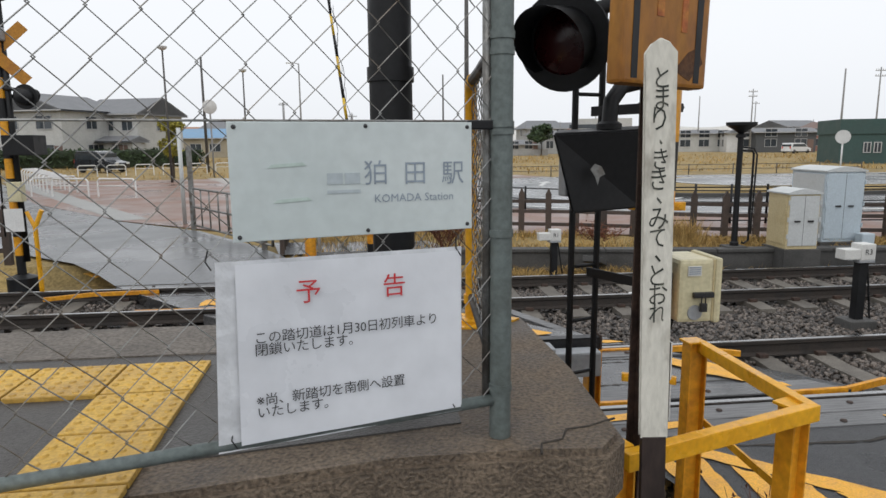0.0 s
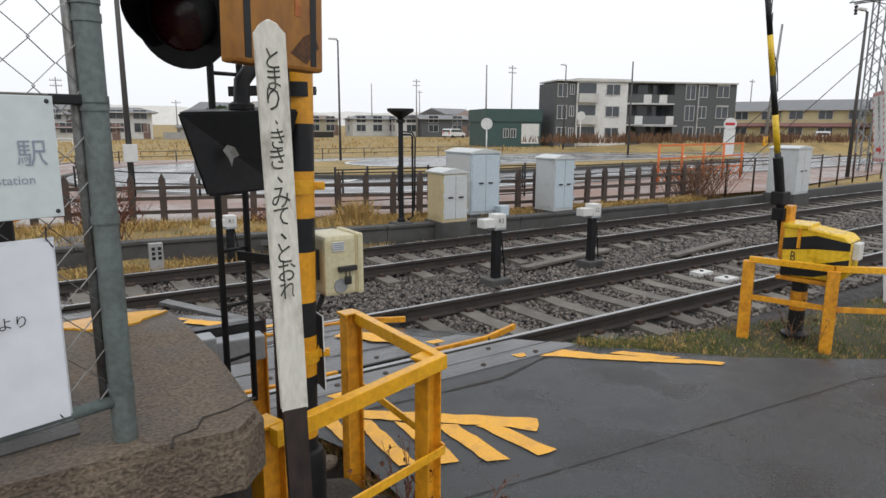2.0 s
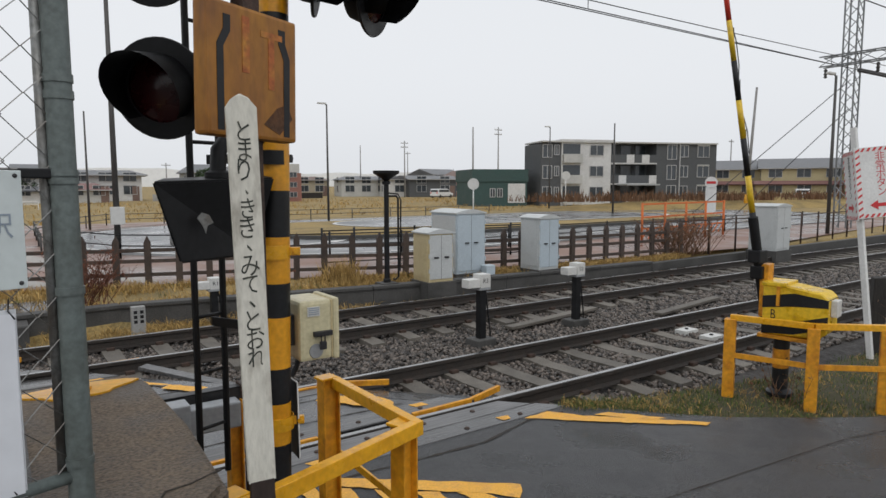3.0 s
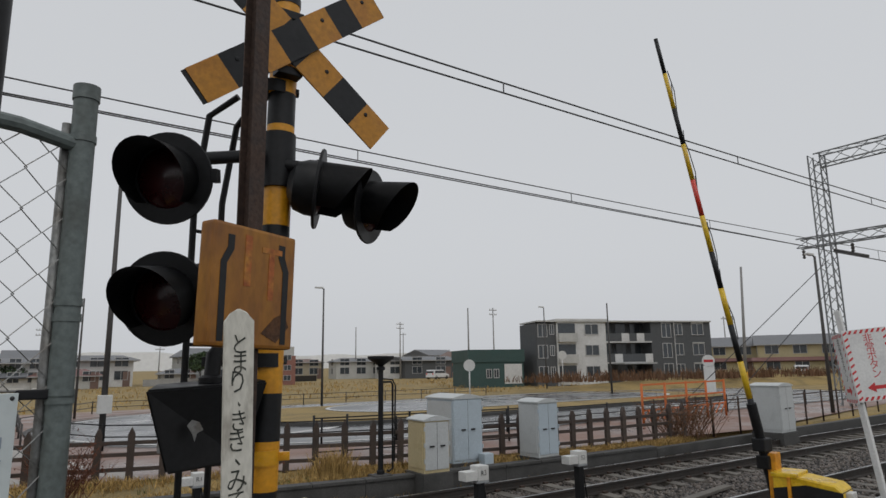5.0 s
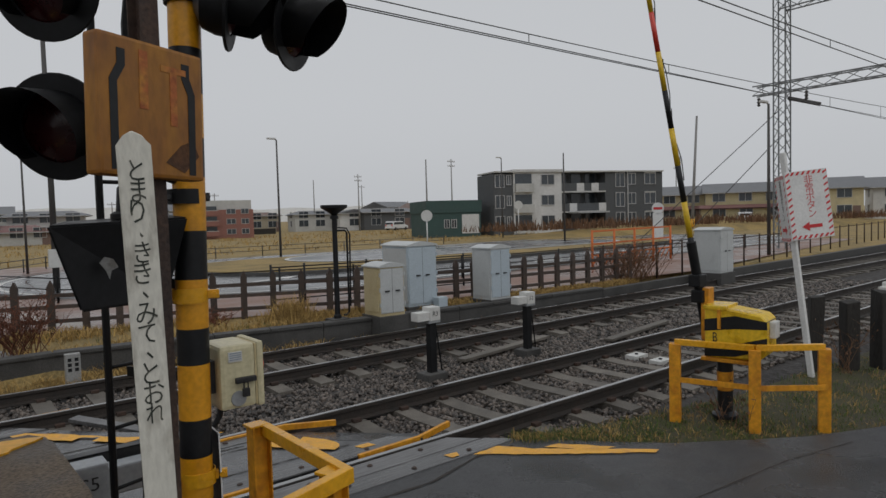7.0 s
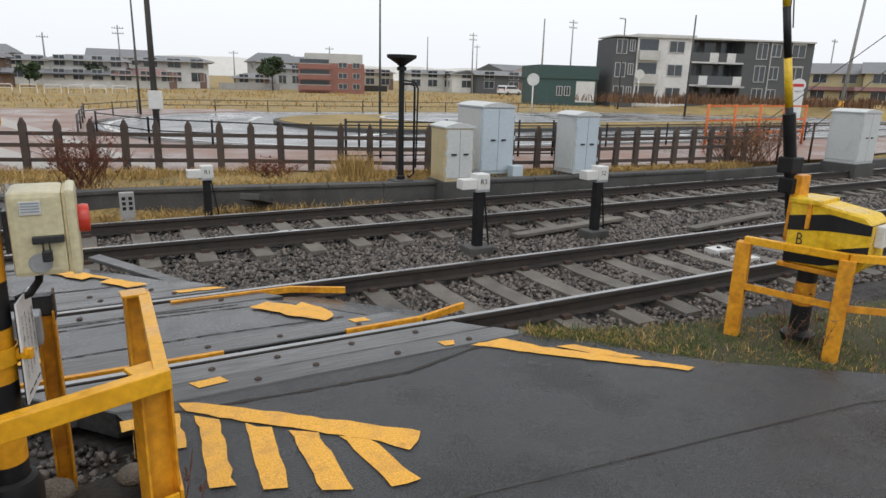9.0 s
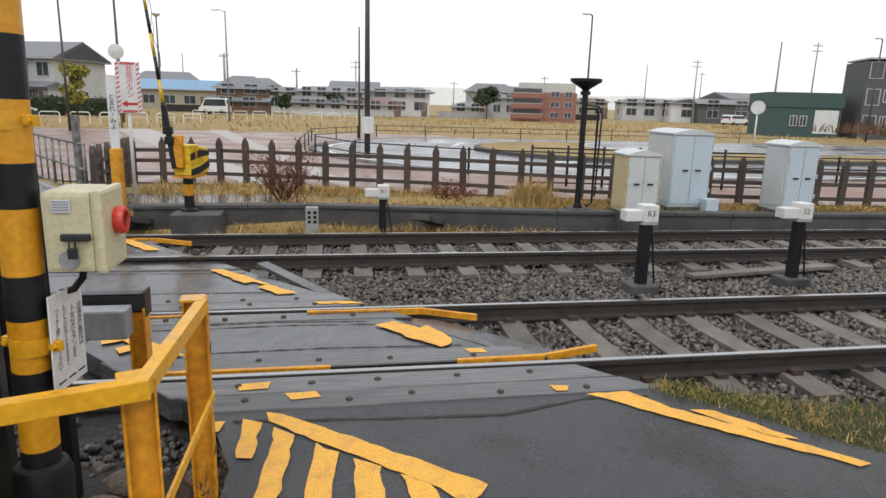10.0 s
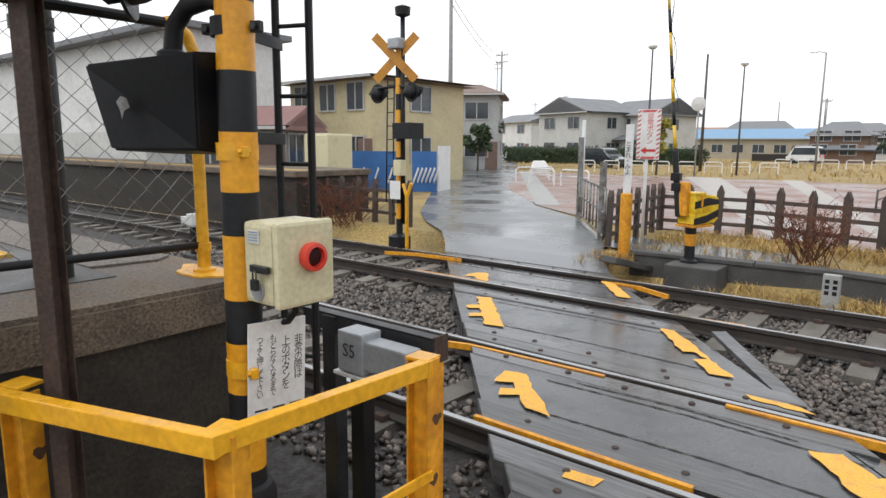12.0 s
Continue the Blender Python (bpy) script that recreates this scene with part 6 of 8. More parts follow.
def wire_fence(pts, gap, h, label, material=POLE, rails=2, z=0.0, r=0.03):
    g = thing("rail_fence", (*pts[0], z), label, "fence", "thin rail fences")
    for a, b in zip(pts, pts[1:]):
        L = math.dist(a, b)
        n = max(1, round(L / gap))
        for i in range(n + 1):
            x, y = lerp(a[0], b[0], i / n), lerp(a[1], b[1], i / n)
            part("post", tube([(x, y, z - 0.05), (x, y, z + h)], r, 6), material, g)
        for k in range(rails):
            zz = z + h * (0.92 - 0.42 * k)
            part("rail", tube([(*a, zz), (*b, zz)], r * 0.6, 6), material, g)
    return g


wire_fence([(16.3, 10.5), (22, 10.5), (34, 11.6), (50, 13.2)], 1.6, 1.05, "thin dark post and wire fence along the track", RUST, 1)
wire_fence([(1.4, 22.0), (1.6, 30), (5.0, 36.2), (16, 35.8), (30, 36.0)], 2.6, 0.62, "low brown rail fence round the turning loop")
wire_fence([(1.9, 22.0), (3.1, 19.0), (6.0, 16.6), (10, 15.4), (16, 15.2), (24, 15.2), (33, 15.2)], 2.4, 0.72, "thin dark rail fence on the near side of the loop", BLACK)
wire_fence([(7.0, 14.3), (9.5, 13.9), (13.5, 13.3)], 0.9, 0.95, "black tubular railing beside the paving", BLACK, 3)

# grey gate and posts at the lane
gate = thing("steel_gate", (-1.9, 11.8, 0), "open grey galvanised steel gate beside the lane", "gate")
ga, gb = (-4.05, 15.1), (-1.75, 11.6)
for h in (0.12, 0.55, 0.98):
    part("gate_rail", tube([(*ga, h), (*gb, h)], 0.024, 8), GALV, gate)
for i in range(9):
    x, y = lerp(ga[0], gb[0], i / 8), lerp(ga[1], gb[1], i / 8)
    part("gate_bar", tube([(x, y, 0.1), (x, y, 1.0)], 0.018 if i % 4 else 0.028, 8), GALV, gate)
part("gate_post", box(-0.05, -0.05, 0, 0.05, 0.05, 1.95, 0.005, pose(-4.1, 15.2, 0)), GALV, gate, "tall grey post")
part("gate_post", box(-0.05, -0.05, 0, 0.05, 0.05, 1.45, 0.005, pose(-1.95, 11.9, 0)), GALV, gate, "grey post")
solo("lane_post", tube([(-4.6, 16.3, 0), (-4.6, 16.3, 2.4)], 0.05, 10), CABGREY, "pale grey slim post beside the gate", "post")
wp = thing("marker_post", (-0.98, 10.72, -0.05), "white and orange marker post with black lettering", "post")
part("sleeve", lathe([(0.095, -0.15), (0.095, 0.98), (0.075, 1.0)], Matrix.Translation((-0.98, 10.72, 0)), 16), YELLOWRUST, wp, "orange lower sleeve")
up = part("shaft", box(-0.06, -0.06, 0.98, 0.06, 0.06, 2.08, 0.01, pose(-0.98, 10.72, 0, 0, 0, 25)), WHITE, wp, "white upper post")
letters("lettering", "\n".join("とまれ・みよ"), 0.10, INK, up, pose(-0.955, 10.655, 1.55, 90, 0, 25) @ pose(-0.01, 0, 0.004), lines=0.9)
es = thing("emergency_sign", (-0.86, 11.15, -0.05), "white post with a red-bordered emergency button sign", "sign")
part("post", tube([(-0.86, 11.15, -0.1), (-0.86, 11.15, 2.2)], 0.028, 8), WHITE, es)
e_board(es, -0.83, 11.11, 1.93, 15, 1, 0.36, 0.80)

# second signal mast across the tracks
SX, SY2 = -5.40, 10.12
m2 = thing("crossing_signal", (SX, SY2, -0.2), "far striped crossing signal with crossbuck, lamps and ladder", "crossing signal")
part("base_plate", lathe([(0.22, -0.3), (0.22, -0.05), (0.09, 0.0)], Matrix.Translation((SX, SY2, 0)), 16), MASTBLACK, m2)
for k in range(12):
    part("yellow_band" if k % 2 else "black_band", lathe([(0, k * 0.3), (0.065, k * 0.3), (0.065, k * 0.3 + 0.3), (0, k * 0.3 + 0.3)], Matrix.Translation((SX, SY2, 0)), 16), SAFETY if k % 2 else MASTBLACK, m2)
part("top_pipe", tube([(SX + 0.1, SY2, 0.2), (SX + 0.1, SY2, 4.3)], 0.045, 10), BLACK, m2, "dark pipe beside the mast")
part("top_horn", lathe([(0.05, -0.1), (0.14, -0.06), (0.15, 0.08), (0.05, 0.12), (0, 0.12)], Matrix.Translation((SX + 0.1, SY2, 4.2)), 16), BLACK, m2, "round speaker")
part("lens_box", box(SX - 0.12, SY2 - 0.2, 3.52, SX + 0.16, SY2, 3.72, 0.03), GREYSTEEL, m2)
for ang in (45, -45):
    part("crossbuck_arm", box(-0.58, -0.004, -0.085, 0.58, 0.004, 0.085, 0.002, pose(SX, SY2 - 0.10 - ang * 0.0003, 3.36, 0, ang, 25)), ORANGE, m2, "yellow crossbuck arm")
for dx, yw in ((-0.52, 205), (0.36, 195)):
    lamp(m2, (SX + dx, SY2 - 0.05, 2.72), yw - 20, 0, (SX, SY2, 2.85))
part("lamp_hood_box", box(SX + 0.05, SY2 - 0.25, 1.85, SX + 0.5, SY2 + 0.15, 2.15, 0.01), BLACK, m2, "black indicator box")
part("button_case", box(SX + 0.02, SY2 - 0.2, 1.15, SX + 0.22, SY2 - 0.05, 1.45, 0.015), CREAM, m2)
part("white_plate", box(SX - 0.05, SY2 - 0.22, 0.7, SX + 0.22, SY2 - 0.21, 1.05, 0.002), WHITE, m2, "white instruction plate")
ld2 = part("ladder", join(tube([(SX - 0.36, SY2, 0.6), (SX - 0.30, SY2, 3.0)], 0.014, 6), tube([(SX - 0.18, SY2, 0.6), (SX - 0.12, SY2, 3.0)], 0.014, 6)), BLACK, m2)
for i in range(9):
    part("rung", tube([(SX - 0.35 + i * 0.006, SY2, 0.8 + i * 0.26), (SX - 0.17 + i * 0.006, SY2, 0.8 + i * 0.26)], 0.009, 6), BLACK, ld2)
yw = thing("yellow_y_post", (-5.05, 9.95, -0.1), "yellow forked steel post at the lane's edge", "post")
part("post", join(tube([(-5.05, 9.95, -0.3), (-5.05, 9.95, 0.75), (-4.93, 9.95, 1.02)], 0.035, 10), tube([(-5.05, 9.95, 0.75), (-5.15, 9.95, 1.0)], 0.03, 10)), YELLOW, yw)


# plants on the far side
def far_pt(x0, x1, k=0.0):
    def f():
        x = rng.uniform(x0, x1)
        hi = np.interp(x, [-1.5, 0, 4.5, 7.2, 10, 16], [14.2, 14.35, 12.9, 11.65, 10.9, 10.2])
        lo = np.interp(x, [-1, 1.9, 3.3, 6.2, 9.3, 14], [11.05, 11.2, 10.95, 10.5, 10.3, 10.1])
        y = rng.uniform(lo, hi)
        return (x, y) if not (-1.6 < x < 5.6 and 11.3 < y < 12.5) or rng.random() < 0.15 else None
    return f


blades("far_straw", scatter(1500, far_pt(-1.2, 16), 0.0, (0.5, 1.3)), STRAW, "dry straw-coloured grass between trough and fence", "grass", h=0.13, w=0.007, lean=1.1, per=9, spread=0.09, seed=6)
blades("far_green", scatter(250, far_pt(-1.2, 16), 0.0, (0.4, 0.9)), BLADE, "sparse green grass between trough and fence", "grass", h=0.10, w=0.006, per=8, spread=0.08, seed=7)


def bank_pt():
    return (rng.uniform(0.9, 6.2), rng.uniform(10.0, 10.75)) if rng.random() < 0.8 else (rng.uniform(-0.6, 12), rng.uniform(9.85, 10.2))


blades("bank_straw", scatter(300, bank_pt, -0.32, (0.5, 1.2)), STRAW, "dry grass on the bank below the trough", "grass", h=0.14, w=0.006, lean=1.2, per=9, spread=0.09, seed=8)
blades("straw_tuft", [(6.05 + rng.gauss(0, 0.12), 11.2 + rng.gauss(0, 0.12), 0.0, rng.uniform(0.7, 1.2)) for _ in range(60)], STRAW, "thick tuft of tall yellow straw grass", "grass tuft", h=0.45, w=0.006, lean=0.55, per=14, spread=0.12, seed=9)
twiggy("red_shrub", (1.50, 11.75, 0.0), 0.95, 60, 0.55, REDTWIG, "bare red-brown shrub beside the path", 11, 420, REDTWIG, thick=2.4)
twiggy("red_shrub", (-8.0, 11.0, -0.1), 1.1, 60, 0.9, REDTWIG, "bare red-brown shrub by the far fence", 12, 380, REDTWIG, thick=2.4)
twiggy("red_shrub", (-9.6, 11.1, -0.1), 1.0, 50, 0.8, REDTWIG, "bare red-brown shrub along the far fence", 13, 300, REDTWIG, thick=2.4)
twiggy("brown_shrub", (16.0, 10.5, 0.0), 1.1, 60, 0.9, TAN, "tangled brown shrub behind the fence", 14, 300, REDTWIG, thick=2.4)
twiggy("brown_shrub", (17.3, 10.8, 0.0), 1.2, 60, 0.9, TAN, "tall tangled brown shrub along the track", 15, 300, TAN, thick=2.4)
twiggy("red_shrub", (4.7, 12.2, 0.0), 0.35, 30, 0.5, REDTWIG, "low red-brown weeds under the fence", 16, 200, REDTWIG, thick=2.4)
twiggy("dead_weed", (-1.1, 10.35, -0.12), 0.25, 14, 0.3, TAN, "dry weeds at the marker post's foot", 17, 60, STRAW)
blades("post_straw", [(-1.05 + rng.gauss(0, 0.2), 10.55 + rng.gauss(0, 0.2), -0.08, rng.uniform(0.6, 1.1)) for _ in range(40)], STRAW, "dry grass round the marker post", "grass", h=0.15, w=0.006, lean=1.1, per=10, spread=0.08, seed=10)


# ---- poles, lamps, wires ----
def pole_thing(x, y, h, label, kind="pole", r=0.09, material=POLE, arm=0, cross=0, z=0.0, lean=0.0, head=""):
    g = thing("street_lamp" if kind == "street lamp" else "utility_pole", (x, y, z), label, kind, "poles and lamps")
    part("shaft", tube([(x, y, z - 0.1), (x + lean, y, z + h)], r, 10, r * 0.6), material, g)
    if arm:
        part("lamp_arm", tube([(x, y, z + h - 0.05), (x + arm * 0.6, y, z + h + 0.08), (x + arm, y, z + h + 0.06)], 0.03, 6), material, g)
        part("lamp_head", box(x + arm - 0.25, y - 0.09, z + h + 0.0, x + arm + 0.25, y + 0.09, z + h + 0.09, 0.02), PALEGREY, g)
    if head == "top":
        part("lamp_head", lathe([(0.05, 0), (0.22, 0.1), (0.26, 0.2), (0.0, 0.26)], Matrix.Translation((x + lean, y, z + h)), 12), PALEGREY, g)
    for k in range(cross):
        part("cross_arm", box(x - 0.75, y - 0.04, z + h - 0.47 - 0.7 * k, x + 0.75, y + 0.04, z + h - 0.38 - 0.7 * k, 0.01), material, g)
        for s in (-0.65, -0.3, 0.3, 0.65):
            part("insulator", lathe([(0.04, 0), (0.06, 0.08), (0.03, 0.2), (0, 0.2)], Matrix.Translation((x + s, y, z + h - 0.38 - 0.7 * k)), 6), PALEGREY, g)
    return g


pole_thing(3.75, 23.9, 9.0, "tall slim dark pole behind the picket fence", r=0.11)
solo("pole_box", box(3.53, 23.64, 0.7, 3.97, 23.80, 1.3, 0.015), PALEGREY, "pale box strapped to the dark pole", "box")
pole_thing(16.1, 33.5, 6.6, "dark street lamp on the far side of the turning loop", "street lamp", 0.07, POLE, -0.3)
pole_thing(28.5, 12.0, 6.4, "dark street lamp along the track side path", "street lamp", 0.08, POLE, -0.45)
pole_thing(3.9, 33.0, 5.4, "slim dark street lamp at the loop's far corner", "street lamp", 0.06, POLE, 0)
pole_thing(-10.4, 35.3, 6.8, "slim dark street lamp with a round head beside the square", "street lamp", 0.07, POLE, 0, head="top")
pole_thing(-8.0, 44.0, 6.6, "slim dark street lamp with a round head behind the square", "street lamp", 0.07, POLE, 0, head="top")
pole_thing(38.5, 38.5, 6.8, "dark street lamp on the island's near side", "street lamp", 0.07, POLE, -0.3)
pole_thing(33.5, 27.5, 6.0, "slim dark pole at the turning loop", r=0.07)
pole_thing(-5.6, 56, 8.6, "concrete pole with lamp arm behind the square", "street lamp", 0.09, POLECONC, -0.8)
pole_thing(-11.8, 49, 8.2, "plain tall concrete pole behind the square", r=0.12, material=POLE)
pole_thing(-17.2, 26.6, 9.5, "concrete utility pole with transformer at the lane", r=0.14, material=POLECONC, cross=1)
pole_thing(-36.0, 59.0, 11.5, "concrete utility pole with cross arms along the lane", r=0.15, material=POLECONC, cross=2)
for x, y, h, c in ((-2.6, 112, 6.9, 1), (6.8, 104, 8.2, 2), (25.1, 118, 6.0, 1), (36.1, 120, 5.7, 0), (40.2, 112, 7.2, 1), (58.4, 110, 9.7, 0), (59.7, 96, 9.8, 2), (74.0, 118, 9.3, 1), (81.8, 112, 5.6, 0), (50.1, 64, 9.3, 0), (65.9, 78, 11.1, 2), (104.2, 62, 9.8, 1), (-14.7, 118, 9.4, 1), (-3.0, 124, 7.7, 0), (-59.1, 92, 15.4, 2), (-68.5, 120, 10.6, 1), (-59.2, 116, 11.6, 1), (-21.9, 120, 9.2, 0), (-14.9, 118, 9.2, 1)):
    pole_thing(x, y, h, "distant grey utility pole among the houses", r=0.13, material=POLECONC, cross=c)
pole_thing(54.5, 30.5, 10.5, "leaning grey utility pole with a yellow foot guard", r=0.15, material=POLECONC, cross=0, lean=1.0)
solo("pole_guard", tube([(54.55, 30.5, 0), (54.6, 30.5, 1.2)], 0.19, 10), YELLOW, "yellow guard round the pole's foot", "pole guard")

# lattice gantry and overhead lines
gan = thing("catenary_gantry", (32.8, 13.3, 0), "grey lattice steel gantry carrying the overhead lines", "gantry")


def lattice(a, b, w, n, up=Vector((0, 0, 1)), r=0.03):
    a, b = Vector(a), Vector(b)
    d = (b - a).normalized()
    s = d.orthogonal().normalized() if abs(d.z) > 0.9 else Vector((0, 0, 1))
    if abs(d.z) > 0.9:
        s = Vector((1, 0, 0))
    t = d.cross(s).normalized()
    c = [s * w / 2 + t * w / 2, s * w / 2 - t * w / 2, -s * w / 2 - t * w / 2, -s * w / 2 + t * w / 2]
    bm = bmesh.new()
    for q in c:
        bm_tube(bm, [a + q, b + q], r * 1.3, 4)
    for i in range(n):
        p, e = lerp(a, b, i / n), lerp(a, b, (i + 1) / n)
        for k in range(4):
            bm_tube(bm, [p + c[k], e + c[(k + 1) % 4]], r * 0.7, 3, False)
    return bm


part("column", lattice((32.8, 13.3, -0.3), (32.8, 13.3, 12.0), 0.55, 22), LATTICE, gan, "lattice column")
part("column", lattice((32.8, -1.5, -0.3), (32.8, -1.5, 12.0), 0.55, 22), LATTICE, gan, "lattice column")
part("upper_beam", lattice((32.8, 13.3, 11.7), (32.8, -1.5, 11.7), 0.6, 18), LATTICE, gan, "lattice beam")
part("lower_beam", lattice((32.8, 14.6, 7.75), (32.8, -1.5, 7.75), 0.45, 20), LATTICE, gan, "lattice beam")
for y in (14.4, 12.2, 8.4, 4.7, 1.0):
    ins_ = part("insulator", lathe([(0.03, 0), (0.09, 0.05), (0.05, 0.12), (0.09, 0.2), (0.05, 0.28), (0.09, 0.36), (0.03, 0.44)], pose(32.8, y, 7.0), 8), POLE, gan)
part("stay_arm", tube([(32.8, 13.0, 7.2), (32.8, 11.6, 6.7)], 0.09, 8), POLE, gan)


def wire_run(name, y, z0, z1, sag, label, y1=None, x0=-60, x1=150, hang=0, r=0.011):
    g = thing(name, (x0, y, z0), label, "overhead wire", "overhead wires")
    pts = []
    for x in np.linspace(x0, x1, 60):
        u = (x - 32.8) / 50
        f = abs(u) % 1
        pts.append((x, lerp(y, y if y1 is None else y1, (x - x0) / (x1 - x0)), z0 - sag * 4 * f * (1 - f)))
    part("wire", tube(pts, r, 5), WIRE, g)
    if z1:
        part("lower_wire", tube([(p[0], p[1], z1) for p in pts], r, 5), WIRE, g)
        for x in range(-50, 100, 5):
            z = np.interp(x, [p[0] for p in pts], [p[2] for p in pts])
            yy = lerp(y, y if y1 is None else y1, (x - x0) / (x1 - x0))
            part("hanger", tube([(x, yy, z1), (x, yy, z)], 0.008, 4), WIRE, g)


wire_run("overhead_line", 4.7, 5.72, 5.24, 0.36, "overhead contact line with hangers over the near track")
wire_run("overhead_line", 8.35, 5.95, 5.42, 0.36, "overhead contact line with hangers over the far track")
wire_run("feeder_wire", 8.6, 5.58, 0, 0.10, "thin feeder wire beside the far contact line")
for y, z in ((-0.6, 8.6), (-0.9, 8.3), (-1.2, 8.9), (-1.5, 9.2)):
    wire_run("feeder_wire", y, z, 0, 0.3, "thin dark feeder wire high over the road side")
for (a, b) in (((-17.2, 26.6, 9.0), (-36, 59, 11)), ((-17.2, 26.6, 8.6), (-36, 59, 10.2)), ((-36, 59, 11), (-62, 100, 10.8)), ((32.8, 13.3, 6.8), (24.5, 16.5, 0.1)), ((32.8, 13.3, 5.5), (27.0, 15.8, 0.1))):
    a, b = Vector(a), Vector(b)
    w_ = thing("span_wire", tuple(a), "thin span wire between poles", "wire", "span wires")
    part("wire", tube([lerp(a, b, t) - Vector((0, 0, (0.6 if b.z > 1 else 0) * 4 * t * (1 - t))) for t in np.linspace(0, 1, 12)], 0.018, 4), WIRE, w_)


# ---- buildings ----
ROOFGREY = wallmat("roof_grey_tile", (0.17, 0.175, 0.185), 0.6)
ROOFBROWN = wallmat("roof_brown_tile", (0.17, 0.11, 0.09), 0.6)
ROOFRED = wallmat("roof_maroon_tile", (0.20, 0.10, 0.09), 0.6)
ROOFBLUE = wallmat("roof_blue_sheet", (0.16, 0.29, 0.44), 0.5)
WALLS = {k: wallmat("wall_" + k, c) for k, c in dict(white=(0.60, 0.60, 0.59), pale=(0.48, 0.48, 0.46), cream=(0.52, 0.45, 0.28), tan=(0.36, 0.32, 0.24), grey=(0.36, 0.37, 0.37), wood=(0.16, 0.10, 0.07), dark=(0.085, 0.09, 0.095), brick=(0.27, 0.125, 0.10), green=(0.045, 0.085, 0.08), yellow=(0.46, 0.40, 0.24)).items()}
FRAME = wallmat("window_frame", (0.45, 0.45, 0.45), 0.5)


def roof_gable(w, d, z, rise, over, hip=0.0):
    """Along local x; hip draws the ridge in at both ends."""
    bm = bmesh.new()
    a = [bm.verts.new(p) for p in ((-w / 2 - over, -d / 2 - over, z), (w / 2 + over, -d / 2 - over, z), (w / 2 + over, d / 2 + over, z), (-w / 2 - over, d / 2 + over, z))]
    r = [bm.verts.new(p) for p in ((-w / 2 - over + hip, 0, z + rise), (w / 2 + over - hip, 0, z + rise))]
    for f in ((a[0], a[1], r[1], r[0]), (a[2], a[3], r[0], r[1]), (a[1], a[2], r[1]), (a[3], a[0], r[0])):
        bm.faces.new(f)
    bm.faces.new(a[::-1])
    g = bmesh.ops.extrude_face_region(bm, geom=bm.faces[:])
    bmesh.ops.translate(bm, verts=[v for v in g["geom"] if isinstance(v, bmesh.types.BMVert)], vec=(0, 0, -0.14))
    bmesh.ops.recalc_face_normals(bm, faces=bm.faces[:])
    return bm


def window(parent, m, x, y, z, w, h, side="front"):
    """A sunk window with frame, bars and sill on a wall that faces local -y (front), +x or -x."""
    q = m @ pose(x, y, z, 0, 0, {"front": 0, "right": 90, "left": -90}[side])
    fr_ = join(box(-w / 2 - 0.06, -0.07, -h / 2 - 0.06, w / 2 + 0.06, 0.0, -h / 2), box(-w / 2 - 0.06, -0.07, h / 2, w / 2 + 0.06, 0.0, h / 2 + 0.06), box(-w / 2 - 0.06, -0.07, -h / 2, -w / 2, 0.0, h / 2), box(w / 2, -0.07, -h / 2, w / 2 + 0.06, 0.0, h / 2), box(-0.03, -0.05, -h / 2, 0.03, 0.0, h / 2))
    fr_.transform(q)
    f = part("window", fr_, FRAME, parent)
    part("pane", box(-w / 2, -0.025, -h / 2, w / 2, 0.01, h / 2, 0, q), GLASSDARK, f)
    return f


def house(x, y, w, d, storeys, yaw, wall, roof, label, rise=1.3, hip=0.0, low=0.0, nwin=2, sh=2.25, turn=False, lowroof=None, over=0.5):
    """A house with a body, a pitched roof, an optional lower roof, and windows on three sides."""
    g = thing("house", (x, y, 0), label, "house", "houses", rz=yaw)
    m = pose(x, y, 0, 0, 0, yaw)
    h = storeys * sh
    part("wall", box(-w / 2, -d / 2, -0.2, w / 2, d / 2, h + 0.05, 0, m), wall, g)
    rf = roof_gable(d, w, h, rise, over, hip) if turn else roof_gable(w, d, h, rise, over, hip)
    if turn:
        rf.transform(pose(0, 0, 0, 0, 0, 90))
        if not hip:
            part("gable", prism([(-w / 2, h), (w / 2, h), (0, h + rise * 0.9)], -d / 2, d / 2, m @ pose(0, 0, 0, 90)), wall, g)
    elif not hip:
        part("gable", prism([(-d / 2, h), (d / 2, h), (0, h + rise * 0.9)], -w / 2, w / 2, m @ pose(0, 0, 0, 90, 0, 90)), wall, g)
    rf.transform(m)
    part("roof", rf, roof, g)
    part("eaves_gutter", box(-w / 2 - over, -d / 2 - over - 0.05, h - 0.12, w / 2 + over, -d / 2 - over + 0.05, h - 0.02, 0, m), FRAME, g)
    if low:
        lr = roof_gable(w + low, 2.6, sh * 0.95, 0.5, 0.2)
        lr.transform(m @ pose(0, -d / 2 - 0.6, 0))
        part("lower_roof", lr, lowroof or roof, g)
        part("lower_wall", box(-w / 2 - low / 2, -d / 2 - 1.5, -0.2, w / 2 + low / 2, -d / 2, sh * 0.95, 0, m), wall, g)
    for s in range(storeys):
        for i in range(nwin):
            xx = lerp(-w / 2, w / 2, (i + 0.5) / nwin)
            window(g, m, xx, -d / 2 - (1.5 if low and s == 0 else 0), s * sh + 1.5, min(1.7, w / nwin * 0.55), 1.15)
        window(g, m, w / 2, 0, s * sh + 1.5, 1.3, 1.1, "right")
        window(g, m, -w / 2, 0, s * sh + 1.5, 1.3, 1.1, "left")
    part("door", box(w * 0.36, -d / 2 - 0.06 - (1.5 if low else 0), 0, w * 0.36 + 0.9, -d / 2 - (1.5 if low else 0) + 0.02, 2.0, 0.01, m), ROOFBROWN, g)
    return g


